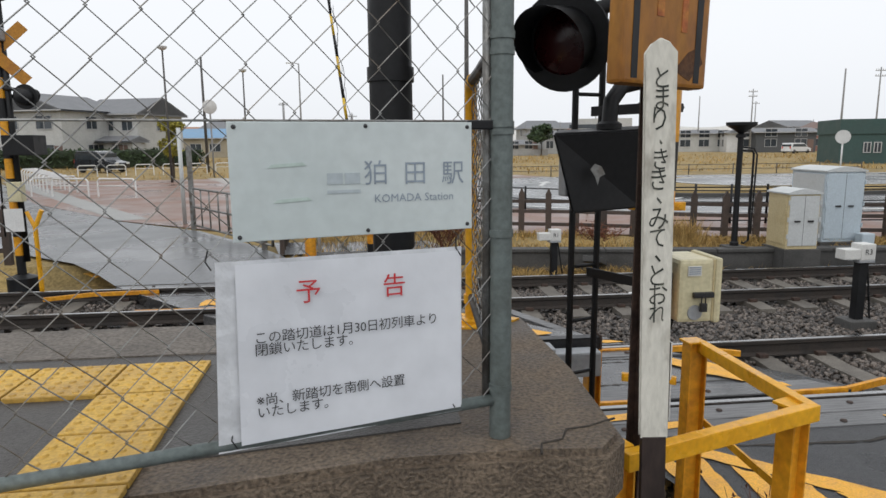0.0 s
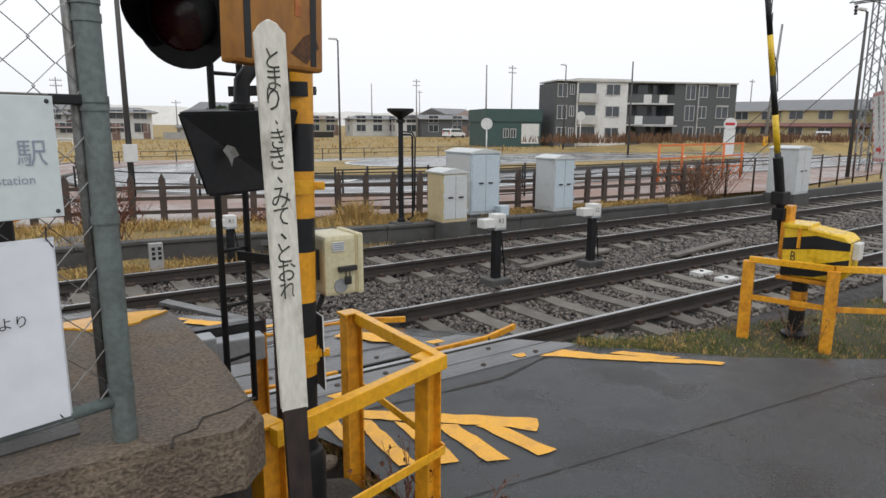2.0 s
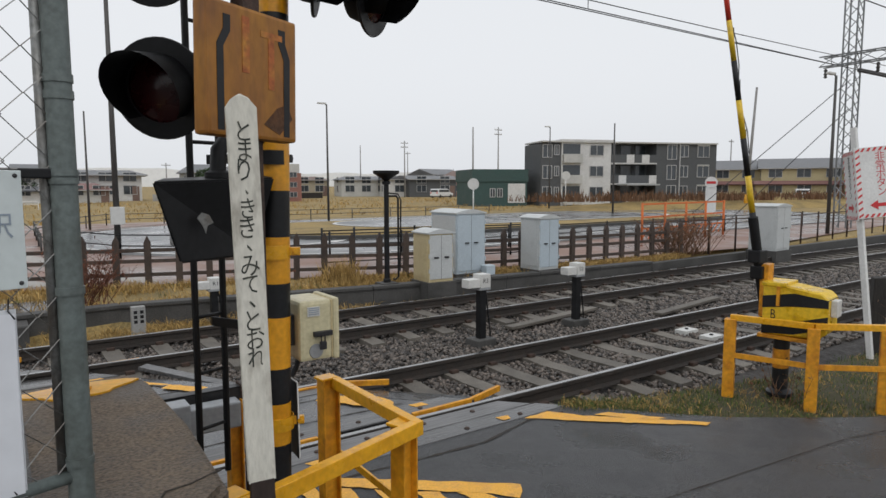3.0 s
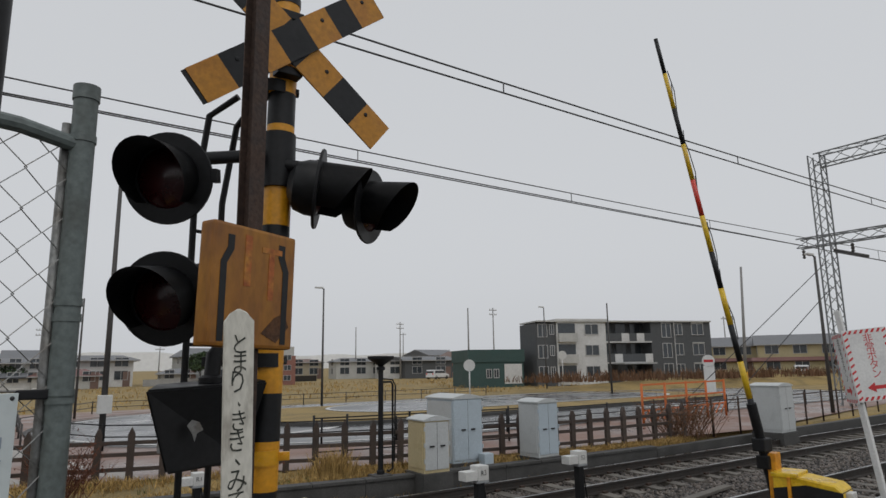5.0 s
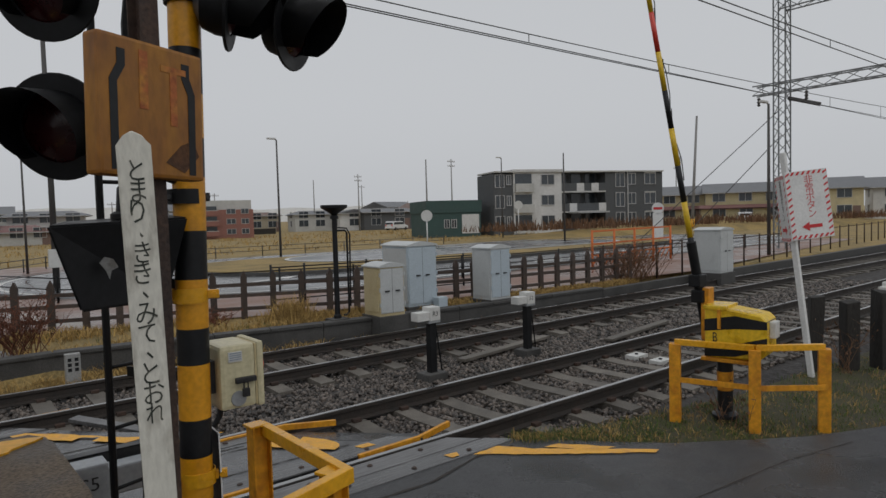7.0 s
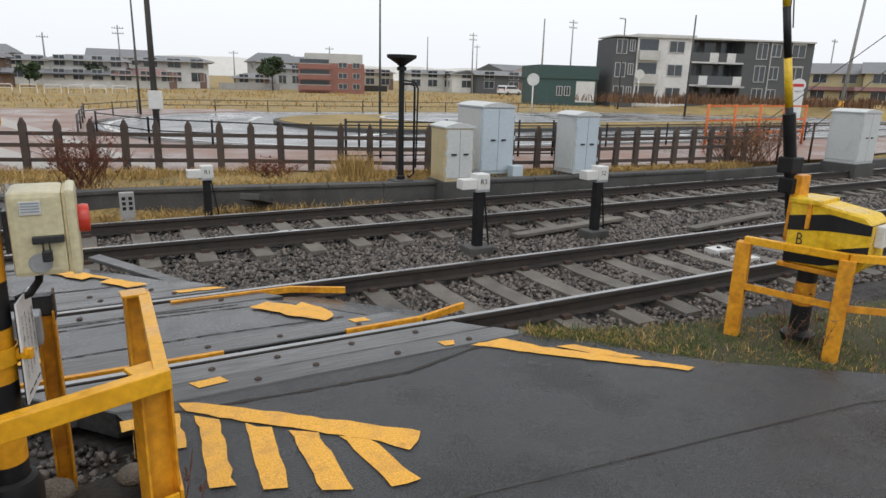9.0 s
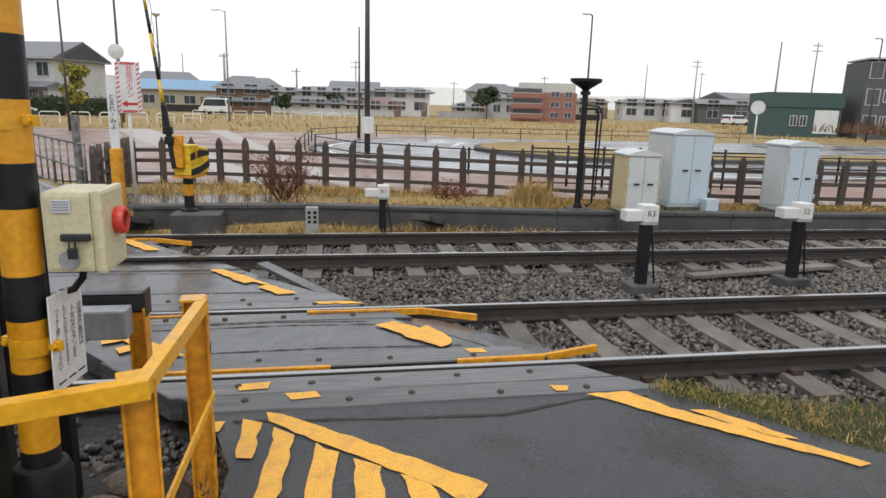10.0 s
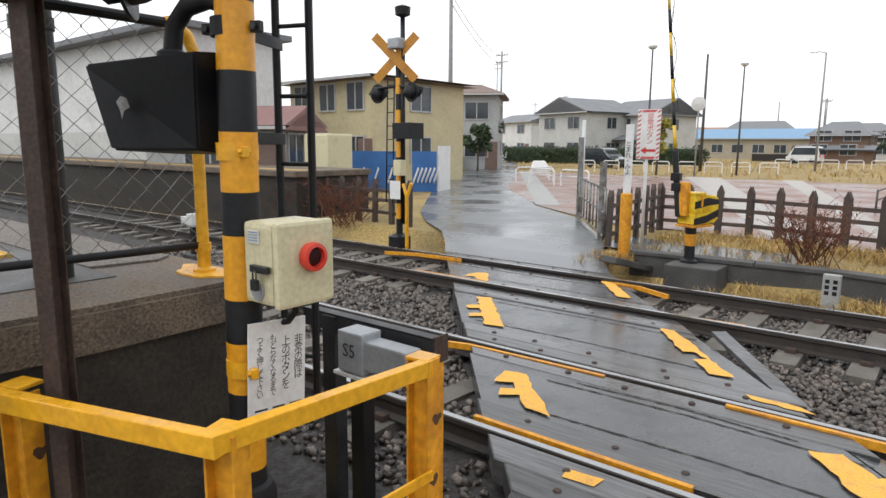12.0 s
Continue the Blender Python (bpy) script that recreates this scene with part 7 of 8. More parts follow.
# big pale pair behind the field
house(3.1, 96, 8.1, 9, 2, -6, WALLS["white"], ROOFGREY, "wide white two-storey house with low grey hipped roof", 0.7, hip=2.0, sh=1.60, nwin=4, low=1.5, over=0.8)
house(13.4, 101, 8.8, 8, 2, -6, WALLS["white"], ROOFGREY, "white two-storey house behind a maroon-roofed annex", 0.7, hip=2.0, sh=1.78, nwin=3, over=0.8)
house(9.1, 92, 7.0, 6, 1, -6, WALLS["pale"], ROOFRED, "low annex with a maroon tiled roof", 0.8, hip=2.0, sh=1.60, nwin=3)
house(24.4, 103, 4.5, 6, 1, -8, WALLS["pale"], ROOFGREY, "small pale house with a grey hipped roof", 0.7, hip=2.0, sh=1.60, nwin=2)
house(30.1, 107, 4.7, 6, 2, 12, WALLS["grey"], ROOFGREY, "grey two-storey house beside the brick block", 0.7, hip=2.0, sh=1.60, nwin=2)
house(52.7, 122, 6.1, 7, 2, -10, WALLS["tan"], ROOFBROWN, "distant tan two-storey house with brown roof", 0.7, hip=2.0, sh=1.60, nwin=2)
house(59.7, 112, 9.5, 7, 2, -14, WALLS["pale"], ROOFGREY, "long pale two-storey house beyond the field", 0.7, hip=2.0, sh=1.60, nwin=3)
house(62.7, 104, 5.1, 7, 2, -20, WALLS["white"], ROOFGREY, "white two-storey house with a bright gable end", 0.7, hip=0.0, sh=1.60, nwin=1, turn=True)
house(67.1, 100, 8.8, 8, 2, -18, WALLS["dark"], ROOFGREY, "dark-clad two-storey house beyond the field", 0.7, hip=0.0, sh=1.60, nwin=2)
house(82.9, 108, 10.4, 8, 2, -20, WALLS["brick"], ROOFBROWN, "brown two-storey house beyond the green shop", 1.5, hip=2.0, sh=1.77, nwin=3)
house(-8.5, 91, 5.8, 6, 2, -4, WALLS["wood"], ROOFGREY, "dark traditional wooden house with grey tiled roof", 1.6, hip=2.0, sh=1.60, nwin=2, low=2.0)
house(-4.2, 107, 5.0, 6, 2, -4, WALLS["pale"], ROOFGREY, "small pale house with grey roof", 0.7, hip=1.5, sh=1.60, nwin=2)
for i, (x, y, w, d, s, wl_, rf_, ri) in enumerate(((34, 126, 8, 7, 2, "grey", ROOFGREY, 1.6), (46, 138, 9, 7, 2, "pale", ROOFGREY, 1.6), (84, 122, 9, 8, 2, "grey", ROOFGREY, 1.3), (96, 112, 8, 8, 2, "white", ROOFGREY, 1.1),
                                                  (108, 92, 9, 8, 2, "pale", ROOFGREY, 1.4), (118, 98, 9, 8, 2, "white", ROOFGREY, 1.3), (-24, 118, 9, 7, 2, "pale", ROOFGREY, 1.5), (-40, 116, 8, 7, 2, "white", ROOFGREY, 1.4), (-52, 118, 9, 7, 2, "white", ROOFGREY, 1.2), (-12, 132, 9, 8, 2, "grey", ROOFGREY, 1.4), (8, 134, 9, 8, 2, "grey", ROOFGREY, 1.4))):
    house(x, y, w, d, s, random.Random(i).uniform(-25, 10), WALLS[wl_], rf_, "distant %s %s house with a tiled roof" % ({"pale": "pale plaster", "white": "white", "grey": "grey", "tan": "tan", "dark": "dark-clad", "brick": "brown brick"}[wl_], "two-storey" if s == 2 else "single-storey"), ri, hip=1.5 if i % 3 == 0 else 0, nwin=3)
house(-24, 108, 20, 8, 1, 4, WALLS["tan"], ROOFBLUE, "long low building with a blue sheet-metal roof", 1.5, nwin=7, sh=3.0)
house(-33, 116, 10, 8, 1, 4, WALLS["tan"], wallmat("roof_orange_tile", (0.36, 0.20, 0.12)), "low house with an orange-brown tiled roof", 1.6, nwin=3, sh=3.4)
# grey house pair by the hedge
house(-29.5, 66, 7.5, 7, 2, -20, WALLS["pale"], ROOFGREY, "pale grey two-storey house with a grey gabled roof", 1.6, turn=True, sh=2.6, nwin=2)
house(-24.0, 70, 6.5, 7, 2, -20, WALLS["pale"], ROOFGREY, "grey two-storey house with overhanging tiled roof", 1.7, sh=2.5, nwin=3, low=1.0)
house(-46, 82, 10, 7, 2, -25, WALLS["white"], ROOFGREY, "white two-storey house beside the lane", 1.2, sh=2.5)
# tan house left of the lane
house(-19.9, 24.2, 5.9, 6.2, 2, -3, WALLS["cream"], ROOFBROWN, "tan two-storey house with a flat brown eave", 0.4, hip=2.6, sh=2.35, nwin=3)
house(-27.5, 41, 6, 6, 2, 30, WALLS["grey"], ROOFBROWN, "grey-brown two-storey house beside the lane", 0.9, hip=2.0, sh=2.7)
house(-16.4, 13.6, 4.5, 3, 1, 30, WALLS["grey"], ROOFRED, "low pale shed with a red-brown roof", 0.7, sh=2.3, nwin=1)
solo("storage_unit", box(-12.6, 13.6, 0, -11.5, 14.6, 2.05, 0.06), CREAM, "cream plastic storage shed behind the fence", "shed")
for a, b in (((-15.6, 16.4), (-13.2, 18.4)), ((-12.8, 18.8), (-12.2, 19.5))):
    s_ = thing("site_hoarding", (*a, 0), "blue sheet hoarding with white print", "hoarding")
    part("sheet", bar((*a, 0.75), (*b, 0.75), 1.5, 0.05, 0.0), BLUESHEET, s_)
    n = 6
    for i in range(n):
        p = (lerp(a[0], b[0], (i + 0.4) / n), lerp(a[1], b[1], (i + 0.4) / n))
        part("white_zigzag", bar((p[0], p[1] - 0.04, 0.35), (p[0] + 0.35, p[1] - 0.14, 0.9), 0.10, 0.012, 0), WHITE, s_)
solo("hoarding_end", bar((-12.2, 19.6, 0.85), (-12.6, 20.8, 0.85), 1.7, 0.05), WHITE, "plain white hoarding panel beside the lane", "hoarding")
# station building across the near track, seen through the fence
sb = thing("station_building", (-30, 16.5, 0), "white walled station building behind the far platform", "building")
part("wall", box(-46, 13.6, -0.2, -19.5, 18, 5.9, 0), WALLS["white"], sb)
part("roof", box(-46.4, 13.0, 5.9, -19.1, 18.4, 6.15, 0.03), ROOFGREY, sb)
part("dado", box(-46.02, 13.56, -0.2, -19.48, 13.61, 2.2, 0), WALLS["pale"], sb)
fpz = thing("far_platform", (-14, 11.4, 0), "far platform end of damp concrete with a yellow line", "platform", kind="structure")
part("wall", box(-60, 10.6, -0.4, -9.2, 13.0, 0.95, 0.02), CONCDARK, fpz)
part("slab", box(-60, 10.5, 0.95, -9.1, 13.0, 1.10, 0.02), CONC, fpz)
part("yellow_line", box(-60, 10.9, 1.095, -9.3, 11.2, 1.106), TACTILE, fpz)

# apartment block
ap = thing("apartment_block", (56, 51, 0), "three-storey grey and white apartment block with balconies", "apartment block", rz=-33)
AM = pose(43.9, 46.5, 0, 0, 0, -21.5)


def ax(x):
    """Bays of the front: dark end, white, recessed balconies, dark side."""
    return float(np.interp(x, (0, 3.2, 8.6, 15, 23), (0.95, 3.07, 8.44, 13.59, 20.64)))


def ab(name, a, material, label="", parent=ap, bevel=0.0):
    return part(name, box(ax(a[0]), a[1], a[2], ax(a[3]), min(a[4], 4.5), a[5], bevel, AM), material, parent, label)


DK, WH = WALLS["dark"], WALLS["white"]
H3 = 6.25
ab("wall_dark_end", (0, 0, -0.3, 3.2, 9, H3 - 0.1), DK, "dark grey clad wall")
ab("wall_white", (3.2, -0.15, -0.3, 8.6, 9, H3 + 0.15), WH, "white wall")
ab("wall_back", (8.6, 1.6, -0.3, 15.0, 9, H3), DK, "recessed dark wall")
ab("wall_dark_side", (15.0, -0.1, -0.3, 23.0, 9, H3), DK, "dark grey clad wall")
ab("roof", (-0.2, -0.35, H3, 23.2, 9.2, H3 + 0.14), WALLS["pale"], "flat pale roof edge")
ab("roof_white", (3.0, -0.35, H3 + 0.14, 8.8, 9.1, H3 + 0.3), WH)
for s in range(3):
    z = s * 2.08
    window(ap, AM, ax(1.0), 0, z + 1.25, 0.9, 1.2)
    window(ap, AM, ax(2.5), 0, z + 1.35, 0.4, 0.9)
    window(ap, AM, ax(7.0), -0.15, z + 1.35, 1.4, 0.95)
    ab("balcony_recess", (3.35, -0.17, z + 0.75, 5.2, -0.10, z + 1.95), GLASSDARK)
    ab("balcony_front", (3.3, -0.55, z + 0.1, 5.3, -0.15, z + 0.95), WALLS["pale"], "pale balcony front")
    ab("balcony_slab", (8.6, -0.2, z, 15.0, 1.6, z + 0.14), WH, "balcony slab")
    for k in range(6):
        ab("balcony_panel", (8.6 + k * 1.066, -0.22, z + 0.14, 8.6 + (k + 1) * 1.066, -0.14, z + 0.95), (WH, DK)[(k + s) % 2 if k % 3 else 1], "balcony panel")
    for k in range(3):
        ab("balcony_door", (9.0 + k * 2.1, 1.56, z + 0.2, 10.4 + k * 2.1, 1.62, z + 2.0), GLASSDARK)
    window(ap, AM, ax(17.0), -0.1, z + 1.25, 1.0, 1.4)
    window(ap, AM, ax(18.6), -0.1, z + 1.35, 0.9, 1.1)
    window(ap, AM, ax(21.2), -0.1, z + 1.35, 1.3, 1.1)
    ab("window_hood", (20.4, -0.22, z + 1.97, 22.0, -0.1, z + 2.07), WALLS["pale"])
ab("porch_roof", (9.5, -2.2, 2.0, 14, -0.2, 2.15), WALLS["grey"])
ab("drain_pipe", (18.0, -0.2, 0, 18.1, -0.1, H3), FRAME)
gs = thing("green_shop", (41, 49, 0), "dark green flat-roofed single-storey shop", "shop")
GM = pose(38.7, 49.2, 0, 0, 0, -21)
part("wall", box(0, 0, -0.3, 5.6, 6, 3.4, 0, GM), WALLS["green"], gs)
part("parapet", box(-0.1, -0.1, 2.4, 5.7, 6.1, 3.6, 0, GM), WALLS["green"], gs, "green parapet band")
part("side_panel", box(3.6, -0.04, 0.3, 5.4, 0.0, 2.2, 0, GM), WH, gs, "white panel")
for k in range(2):
    window(gs, GM, 2.0 + k * 0.75, 0, 1.3, 0.45, 0.75)
# red brick block
rb = thing("brick_block", (30, 84, 0), "three-storey red brick block with pale bands and balconies", "apartment block")
RM = pose(25.8, 82, 0, 0, 0, -16) @ Matrix.Diagonal((0.86, 1, 0.74, 1))
part("wall", box(0, 0, -0.3, 9.6, 7, 5.0, 0, RM), WALLS["brick"], rb)
part("top_storey", box(1.0, 0.4, 5.0, 9.4, 7, 6.6, 0, RM), WALLS["pale"], rb, "pale top storey")
for s in range(3):
    part("balcony_front", box(-0.1, -0.9, 0.5 + s * 1.75, 4.6, -0.75, 1.3 + s * 1.75, 0, RM), WALLS["brick"], rb)
    # Dark flat panel stands for the shade above each balcony front.
    part("shade_panel", box(0.2, -0.05, 1.35 + s * 1.75, 4.4, 0.02, 2.1 + s * 1.75, 0, RM), GLASSDARK, rb)
    part("pale_band", box(-0.12, -0.92, 1.3 + s * 1.75, 4.62, -0.73, 1.38 + s * 1.75, 0, RM), WALLS["pale"], rb)
    window(rb, RM, 6.4, 0, 1.2 + s * 1.75, 1.2, 0.8)
    window(rb, RM, 8.4, 0, 1.2 + s * 1.75, 1.0, 0.8)
# yellow houses towards the gantry
house(99, 60, 11, 8, 2, -60, WALLS["yellow"], ROOFGREY, "yellow two-storey house with grey tiled roof", 1.5, nwin=3, low=1.0, lowroof=ROOFRED)
house(100, 48, 11, 8, 2, -60, WALLS["yellow"], ROOFGREY, "yellow two-storey house with a brown lower roof", 1.5, nwin=3, low=1.5, lowroof=ROOFRED)
house(96, 71, 8, 7, 2, -60, WALLS["white"], ROOFGREY, "white two-storey house with grey tiled roof", 1.5)
house(101, 37, 9, 8, 2, -65, WALLS["cream"], ROOFGREY, "cream two-storey house behind the sign", 1.6)
house(112, 30, 9, 8, 2, -65, WALLS["white"], ROOFGREY, "white gabled house far along the track", 1.6)


# hedge, trees, low clutter
def leaf_cloud(name, boxes, n, size, material, seed, label, parent=None):
    r = np.random.default_rng(seed)
    vs, fs = [], []
    for i in range(n):
        c, s = boxes[r.integers(len(boxes))]
        p = r.normal(size=3)
        p = p / np.linalg.norm(p) * (r.uniform(0.55, 1.05))
        q = np.array(c) + p * np.array(s)
        if q[2] < 0.02:
            q[2] = 0.02 + r.uniform(0, 0.2)
        a = r.normal(size=3) * size
        b = r.normal(size=3) * size
        k = len(vs)
        vs += [tuple(q - a), tuple(q + b * 0.6), tuple(q + a), tuple(q - b * 0.6)]
        fs.append((k, k + 1, k + 2, k + 3))
    me = bpy.data.meshes.new(name)
    me.from_pydata(vs, [], fs)
    me.materials.append(material)
    if parent:
        me.transform(where(parent).inverted())
    o = new(name, me)
    o.parent = parent
    return tagged(o, label, kind="stuff" if parent else "")


hd_ = thing("hedge", (-25, 60, 0), "long clipped dark green hedge behind the square", "hedge")
part("core", bar((-34, 57.5, 0.8), (-16, 62.5, 0.8), 1.5, 0.8, 0.2), LEAFY, hd_)
leaf_cloud("leaves", [((lerp(-34, -16, t), lerp(57.5, 62.5, t), 0.85), (0.7, 0.6, 0.85)) for t in np.linspace(0, 1, 32)], 9000, 0.10, LEAFY, 3, "small dark leaves", hd_)


def tree(x, y, h, crown, n, size, material, label, seed, z=0.0):
    r = random.Random(seed)
    g = thing("tree", (x, y, z), label, "tree", "trees")
    bm = bmesh.new()
    bm_tube(bm, [(x, y, z - 0.1), (x + 0.05, y, z + h * 0.45), (x, y + 0.05, z + h * 0.85)], 0.09 * h / 4, 7, False, 0.02)
    blobs = []
    for i in range(9):
        a = r.uniform(0, 6.28)
        zz = z + h * r.uniform(0.45, 0.95)
        rr = crown * r.uniform(0.3, 0.9) * (1.25 - (zz - z) / h * 0.8)
        e = (x + rr * math.cos(a), y + rr * math.sin(a), zz)
        bm_tube(bm, [(x, y, zz - h * 0.2), e], 0.03 * h / 4, 5, False, 0.01)
        blobs.append((e, (crown * 0.38, crown * 0.38, crown * 0.28)))
    part("trunk", bm, BARK, g)
    leaf_cloud("crown", blobs, n, size, material, seed, "clumps of small leaves", g)


tree(-11.8, 40.5, 3.6, 1.1, 1700, 0.07, LEAFYEL, "small yellow-green tree beside the square", 1)
tree(25, 92, 4.2, 2.2, 1500, 0.16, LEAFY, "dark conifer before the houses", 2)
tree(3.6, 92, 3.0, 2.0, 1000, 0.15, LEAFY, "dark clipped garden tree", 3)
tree(-3.5, 88, 2.6, 1.6, 800, 0.14, LEAFY, "dark garden tree by the wooden house", 4)
tree(-25.5, 41, 4.5, 1.7, 1500, 0.12, LEAFY, "garden pine at the lane's edge", 5)
tree(-28.5, 46, 4.2, 1.6, 1200, 0.12, LEAFY, "garden tree behind a fence along the lane", 6)
tree(-23, 37, 3.2, 1.3, 1000, 0.10, LEAFY, "clipped garden shrub at the lane's edge", 7)
solo("garden_wall", bar((-21.5, 31.5, 0.6), (-33, 50, 0.6), 1.3, 0.2), STUMP, "dark garden fence along the lane", "wall")
solo("garden_wall", bar((-33.5, 51, 0.5), (-40.5, 62, 0.5), 1.0, 0.2), CONCLIGHT, "grey block wall along the lane", "wall")
solo("white_wall", bar((-1.5, 90.5, 0.5), (10, 89.5, 0.5), 1.1, 0.2), WH, "long white garden wall before the houses", "wall")
for i, (x, y) in enumerate(((34, 100), (41, 102), (22, 96), (-14, 92))):
    solo("garden_fence", bar((x - 4, y - 3, 0.45), (x + 4, y - 4, 0.45), 0.9, 0.1), STUMP if i % 2 else CONCLIGHT, "low garden fence before the houses", "wall", "garden fences")


def bike_rail(x, y, w, yaw):
    g = thing("parking_rail", (x, y, 0), "white tubular parking rail on the red paving", "railing", "parking rails")
    m = pose(x, y, 0, 0, 0, yaw)
    part("hoop", tube([m @ Vector(p) for p in ((-w / 2, 0, 0), (-w / 2, 0, 0.62), (-w / 2 + 0.1, 0, 0.72), (w / 2 - 0.1, 0, 0.72), (w / 2, 0, 0.62), (w / 2, 0, 0))], 0.035, 8), WHITE, g)
    part("mid_rail", tube([m @ Vector((-w / 2, 0, 0.45)), m @ Vector((w / 2, 0, 0.45))], 0.022, 8), WHITE, g)


for x, y, w, yaw in ((-11.6, 26.2, 1.7, -20), (-9.6, 25.5, 1.7, -20), (-12.8, 27.6, 2.0, 60)):
    bike_rail(x, y, w, yaw)
for i in range(9):
    bike_rail(-13.2 - i * 0.72, 28.8 + i * 1.2, 1.0, 60)
for i in range(8):
    bike_rail(-18 + i * 1.6, 43.5 + i * 0.5, 1.1, 15)
for i in range(9):
    bike_rail(-9 + i * 1.7, 62 + i * 0.4, 1.2, 8)
mr = thing("traffic_mirror", (-9.3, 40.0, 0), "round traffic mirror seen from behind on a grey pole", "mirror")
part("pole", tube([(-9.3, 40, 0), (-9.3, 40, 4.0)], 0.05, 8), POLECONC, mr)
part("disc", lathe([(0.0, 0.06), (0.3, 0.03), (0.42, 0.0), (0.42, -0.04), (0, -0.06)], pose(-9.3, 39.9, 4.2, 95), 20), PALEGREY, mr)
for x, y, h, dia in ((43.5, 41.5, 3.0, 0.4), (24.3, 30.5, 2.2, 0.35)):
    s_ = thing("road_sign", (x, y, 0), "round road sign on a white post", "sign")
    part("post", tube([(x, y, 0), (x, y, h)], 0.04, 8), WHITE, s_)
    part("disc", lathe([(0, 0.02), (dia, 0.02), (dia, -0.02), (0, -0.02)], pose(x - 0.05, y - 0.06, h - 0.1, 90, 0, -45), 18), PALEGREY, s_)
bs = thing("bus_stop_sign", (33.0, 20.2, 0), "white bus stop marker with a red round top", "sign")
part("panel", box(-0.28, -0.05, 0.4, 0.28, 0.05, 1.9, 0.02, pose(33, 20.2, 0, 0, 0, -55)), WHITE, bs)
part("top", lathe([(0, 0.05), (0.33, 0.05), (0.33, -0.05), (0, -0.05)], pose(33, 20.2, 2.15, 90, 0, -55), 18), WHITE, bs)
part("red_bar", box(-0.24, -0.062, 2.08, 0.24, -0.05, 2.22, 0, pose(33, 20.2, 0, 0, 0, -55)), INKRED, bs)
on = thing("orange_net_fence", (20, 14.4, 0), "orange plastic safety net hung on a frame", "safety net")
for a, b in (((18.6, 13.6), (24.5, 14.2)),):
    for z in (1.35, 0.9, 0.5):
        part("net_band", bar((*a, z), (*b, z), 0.06 if z > 0.6 else 0.05, 0.03, 0), ORNET, on)
    for i in range(5):
        p = (lerp(a[0], b[0], i / 4), lerp(a[1], b[1], i / 4))
        part("upright", tube([(*p, 0), (*p, 1.4)], 0.045, 6), ORNET, on)
    for i in range(14):
        p, q = lerp(a[0], b[0], i / 14), lerp(a[0], b[0], (i + 1) / 14)
        part("net_strand", bar((p, lerp(a[1], b[1], i / 14), 0.15), (q, lerp(a[1], b[1], (i + 1) / 14), 0.5), 0.05, 0.02, 0), ORNET, on)
bk = thing("grass_bank", (60, 34, 0), "low brown grassy bank beyond the loop", "bank", kind="structure")
bank = bmesh.new()
gr_ = []
for j in range(9):
    row = []
    for i in range(41):
        x, u = lerp(36, 90, i / 40), j / 8
        row.append(bank.verts.new((x, lerp(33, 41, u) - (x - 40) * 0.28, 1.15 * math.sin(math.pi * u) ** 0.7 * (0.7 + 0.3 * noise.noise((x * 0.3, u * 2, 0))) * min(1, i / 8, (40 - i) / 8) - 0.05)))
    gr_.append(row)
for p, q in zip(gr_, gr_[1:]):
    for i in range(40):
        bank.faces.new((p[i], p[i + 1], q[i + 1], q[i]))
part("bank", bank, DRY, bk)
blades("bank_reeds", [(lerp(36, 90, t), lerp(34, 40, rng.random()) - (lerp(36, 90, t) - 40) * 0.28, 0.7, rng.uniform(0.7, 1.3)) for t in [rng.random() for _ in range(500)]], TAN, "brown dead reeds on the bank", "reeds", h=0.7, w=0.04, lean=0.4, per=8, spread=0.4, seed=12)
blades("field_clumps", [(rng.uniform(-40, 90), rng.uniform(39, 86), -0.02, rng.uniform(0.5, 1.4)) for _ in range(1600)], STRAW, "clumps of dry grass over the field", "grass", h=0.25, w=0.03, lean=1.0, per=6, spread=0.5, seed=13)


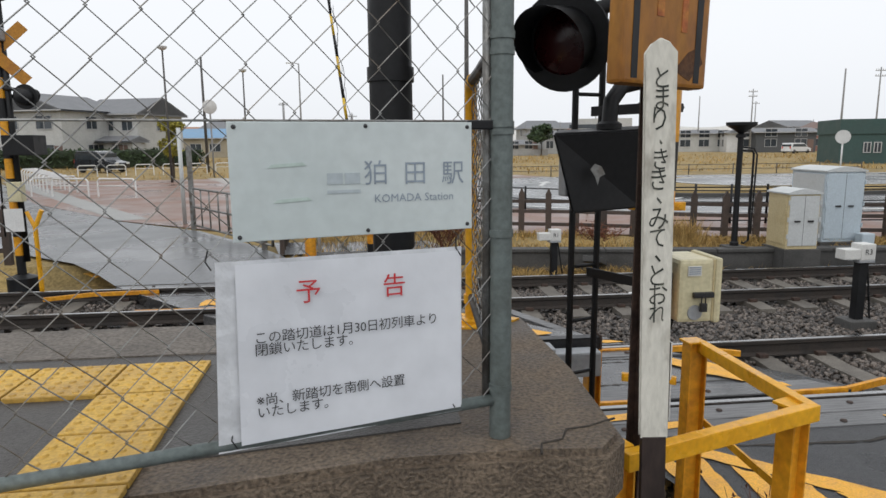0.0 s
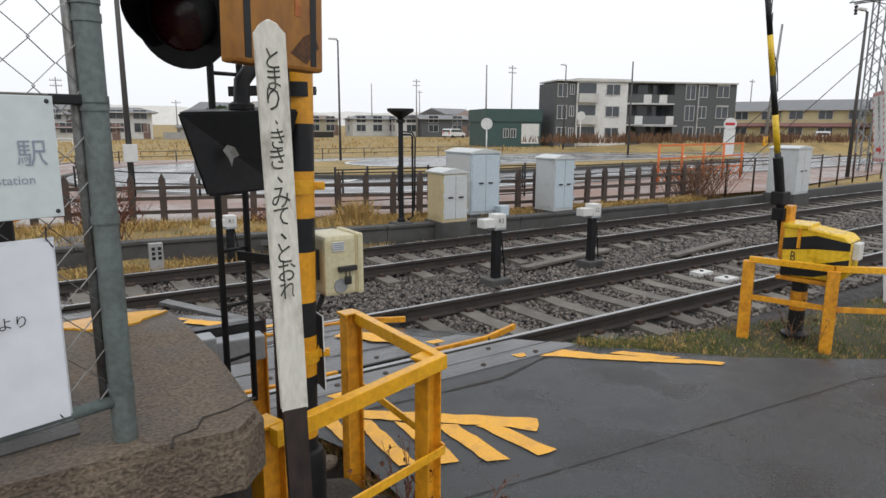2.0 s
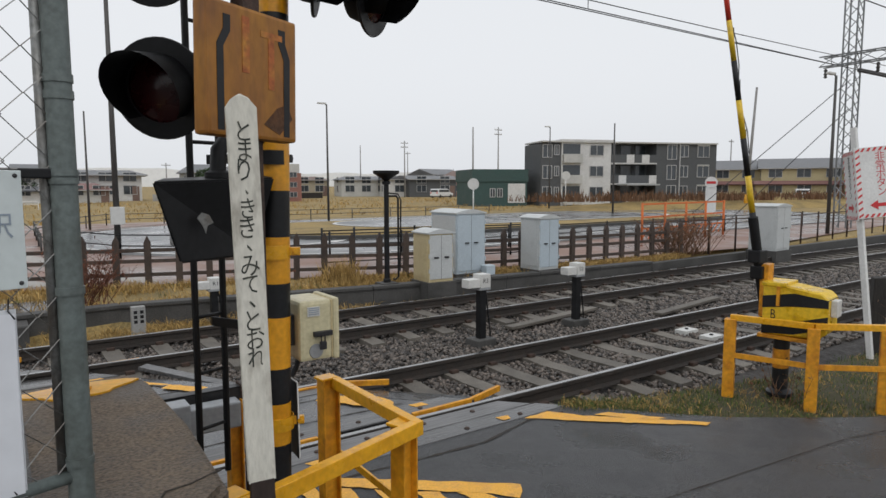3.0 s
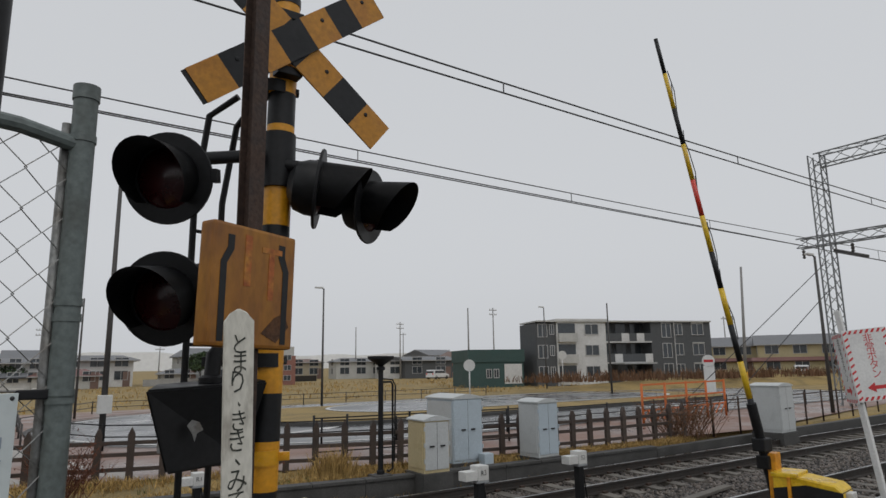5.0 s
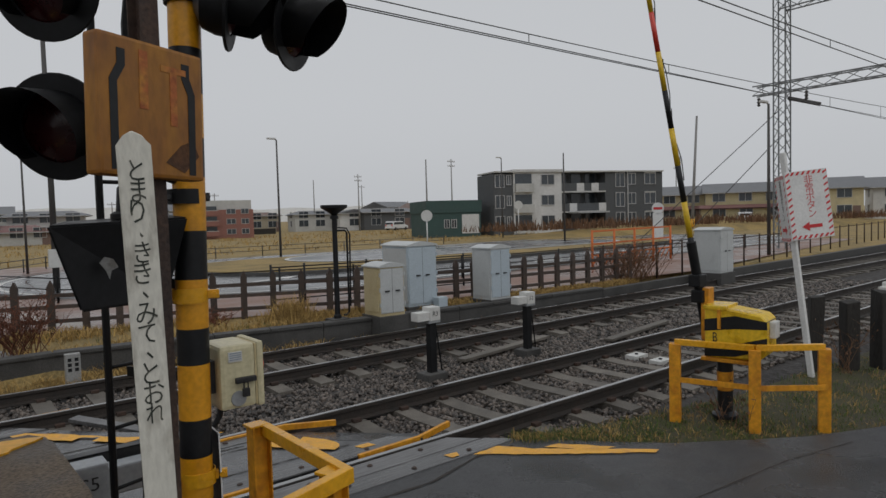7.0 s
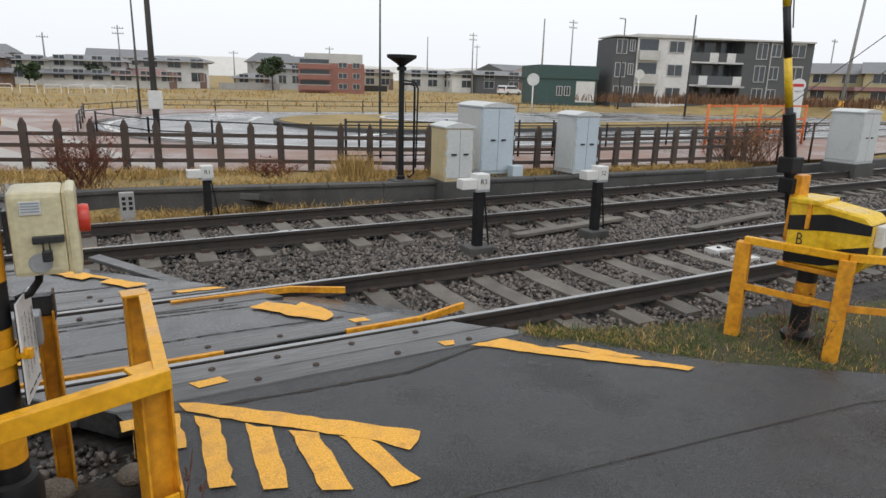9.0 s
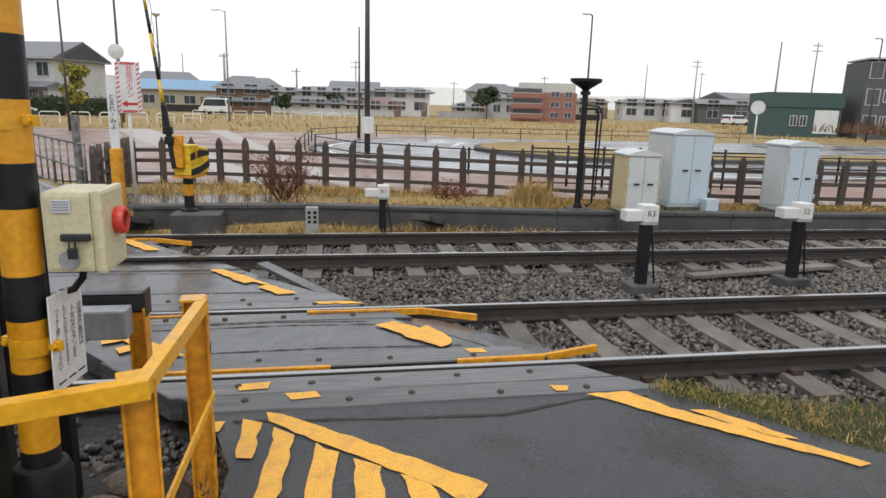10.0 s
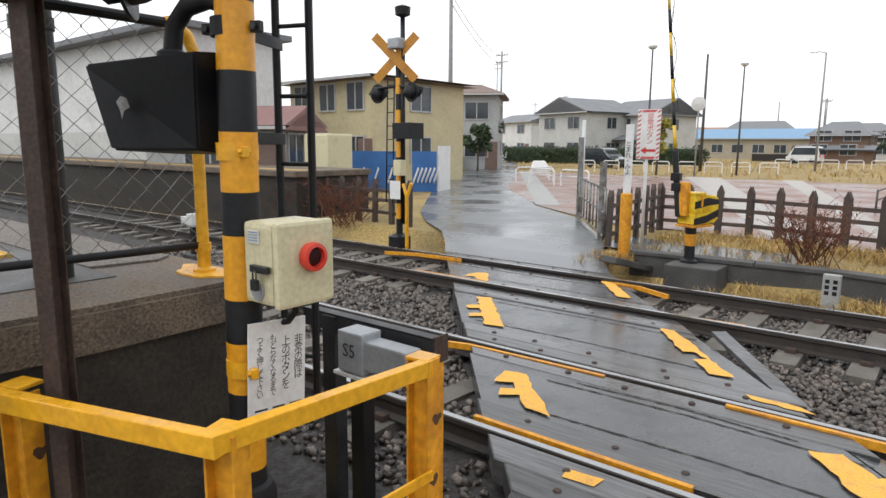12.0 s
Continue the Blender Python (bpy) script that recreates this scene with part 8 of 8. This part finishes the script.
# parked cars
def car(x, y, yaw, paint, label, L=3.9, W=1.6, Hh=1.6, van=False):
    g = thing("car", (x, y, 0), label, "car", "parked cars", rz=yaw)
    m = pose(x, y, 0, 0, 0, yaw)
    side = [(-L / 2, 0.3), (L / 2, 0.3), (L / 2, 0.72), (L / 2 - 0.75 + (0.5 if van else 0), 0.9), (L / 2 - 1.45 + (0.7 if van else 0), Hh - 0.08), (L / 2 - 1.9, Hh), (-L / 2 + 0.25, Hh), (-L / 2 + 0.05, 0.95)]
    part("body", prism(side, -W / 2, W / 2, m @ pose(0, 0, 0, 90), 0.05), paint, g)
    gl_ = [(L / 2 - 1.0 + (0.5 if van else 0), 0.95), (L / 2 - 1.5 + (0.7 if van else 0), Hh - 0.14), (-L / 2 + 0.35, Hh - 0.14), (-L / 2 + 0.22, 0.97)]
    part("window_band", prism(gl_, -W / 2 - 0.01, W / 2 + 0.01, m @ pose(0, 0, 0, 90)), GLASSDARK, g)
    part("rear_window", box(-L / 2 + 0.02, -W / 2 + 0.15, 1.0, -L / 2 + 0.2, W / 2 - 0.15, Hh - 0.2, 0.02, m), GLASSDARK, g)
    part("windscreen", box(L / 2 - 1.42 + (0.7 if van else 0), -W / 2 + 0.15, 0.98, L / 2 - 1.0 + (0.55 if van else 0), W / 2 - 0.15, Hh - 0.18, 0.02, m), GLASSDARK, g)
    for sx in (-1, 1):
        for sy in (-1, 1):
            w = part("wheel", lathe([(0.0, -0.1), (0.29, -0.1), (0.31, -0.05), (0.31, 0.05), (0.29, 0.1), (0.0, 0.1)], m @ pose(sx * (L / 2 - 0.7), sy * (W / 2 - 0.1), 0.31, 90), 18), TYRE, g)
            part("rim", lathe([(0.0, 0.115), (0.19, 0.108), (0.2, 0.09)], m @ pose(sx * (L / 2 - 0.7), sy * (W / 2 - 0.1), 0.31, 90 * sy), 12), GREYSTEEL, w)
    for sy in (-1, 1):
        part("headlight", box(L / 2 - 0.06, sy * 0.55 - 0.15, 0.62, L / 2 + 0.02, sy * 0.55 + 0.15, 0.76, 0.02, m), PALEGREY, g)
        part("tail_light", box(-L / 2 - 0.02, sy * 0.62 - 0.08, 0.7, -L / 2 + 0.06, sy * 0.62 + 0.08, 1.0, 0.01, m), REDBTN, g)


car(-19.8, 50.5, -22, CARBLACK, "small dark hatchback parked at the hedge", 3.7, 1.55, 1.6)
car(-10.5, 80, 170, CARWHITE, "small white van parked before the wooden house", 3.4, 1.48, 1.85, True)
car(-53, 92, 118, CARWHITE, "white car far down the lane", 3.8, 1.6, 1.5)
car(92, 44, 30, CARWHITE, "white car before the yellow houses", 4.2, 1.7, 1.5)
car(62, 88, 20, CARWHITE, "white car on the road beyond the field", 4.4, 1.7, 1.5)

# far hills, the haze over them put into their pale colour
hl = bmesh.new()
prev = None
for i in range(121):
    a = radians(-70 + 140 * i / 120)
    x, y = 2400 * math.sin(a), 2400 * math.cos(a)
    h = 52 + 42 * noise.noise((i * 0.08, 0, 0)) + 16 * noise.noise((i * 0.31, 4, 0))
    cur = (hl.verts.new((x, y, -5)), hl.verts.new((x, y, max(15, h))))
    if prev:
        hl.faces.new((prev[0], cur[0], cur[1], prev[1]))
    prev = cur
solo("backdrop_hills", hl, HILL, "pale hills with the mist painted into their colour", "hills", kind="structure")
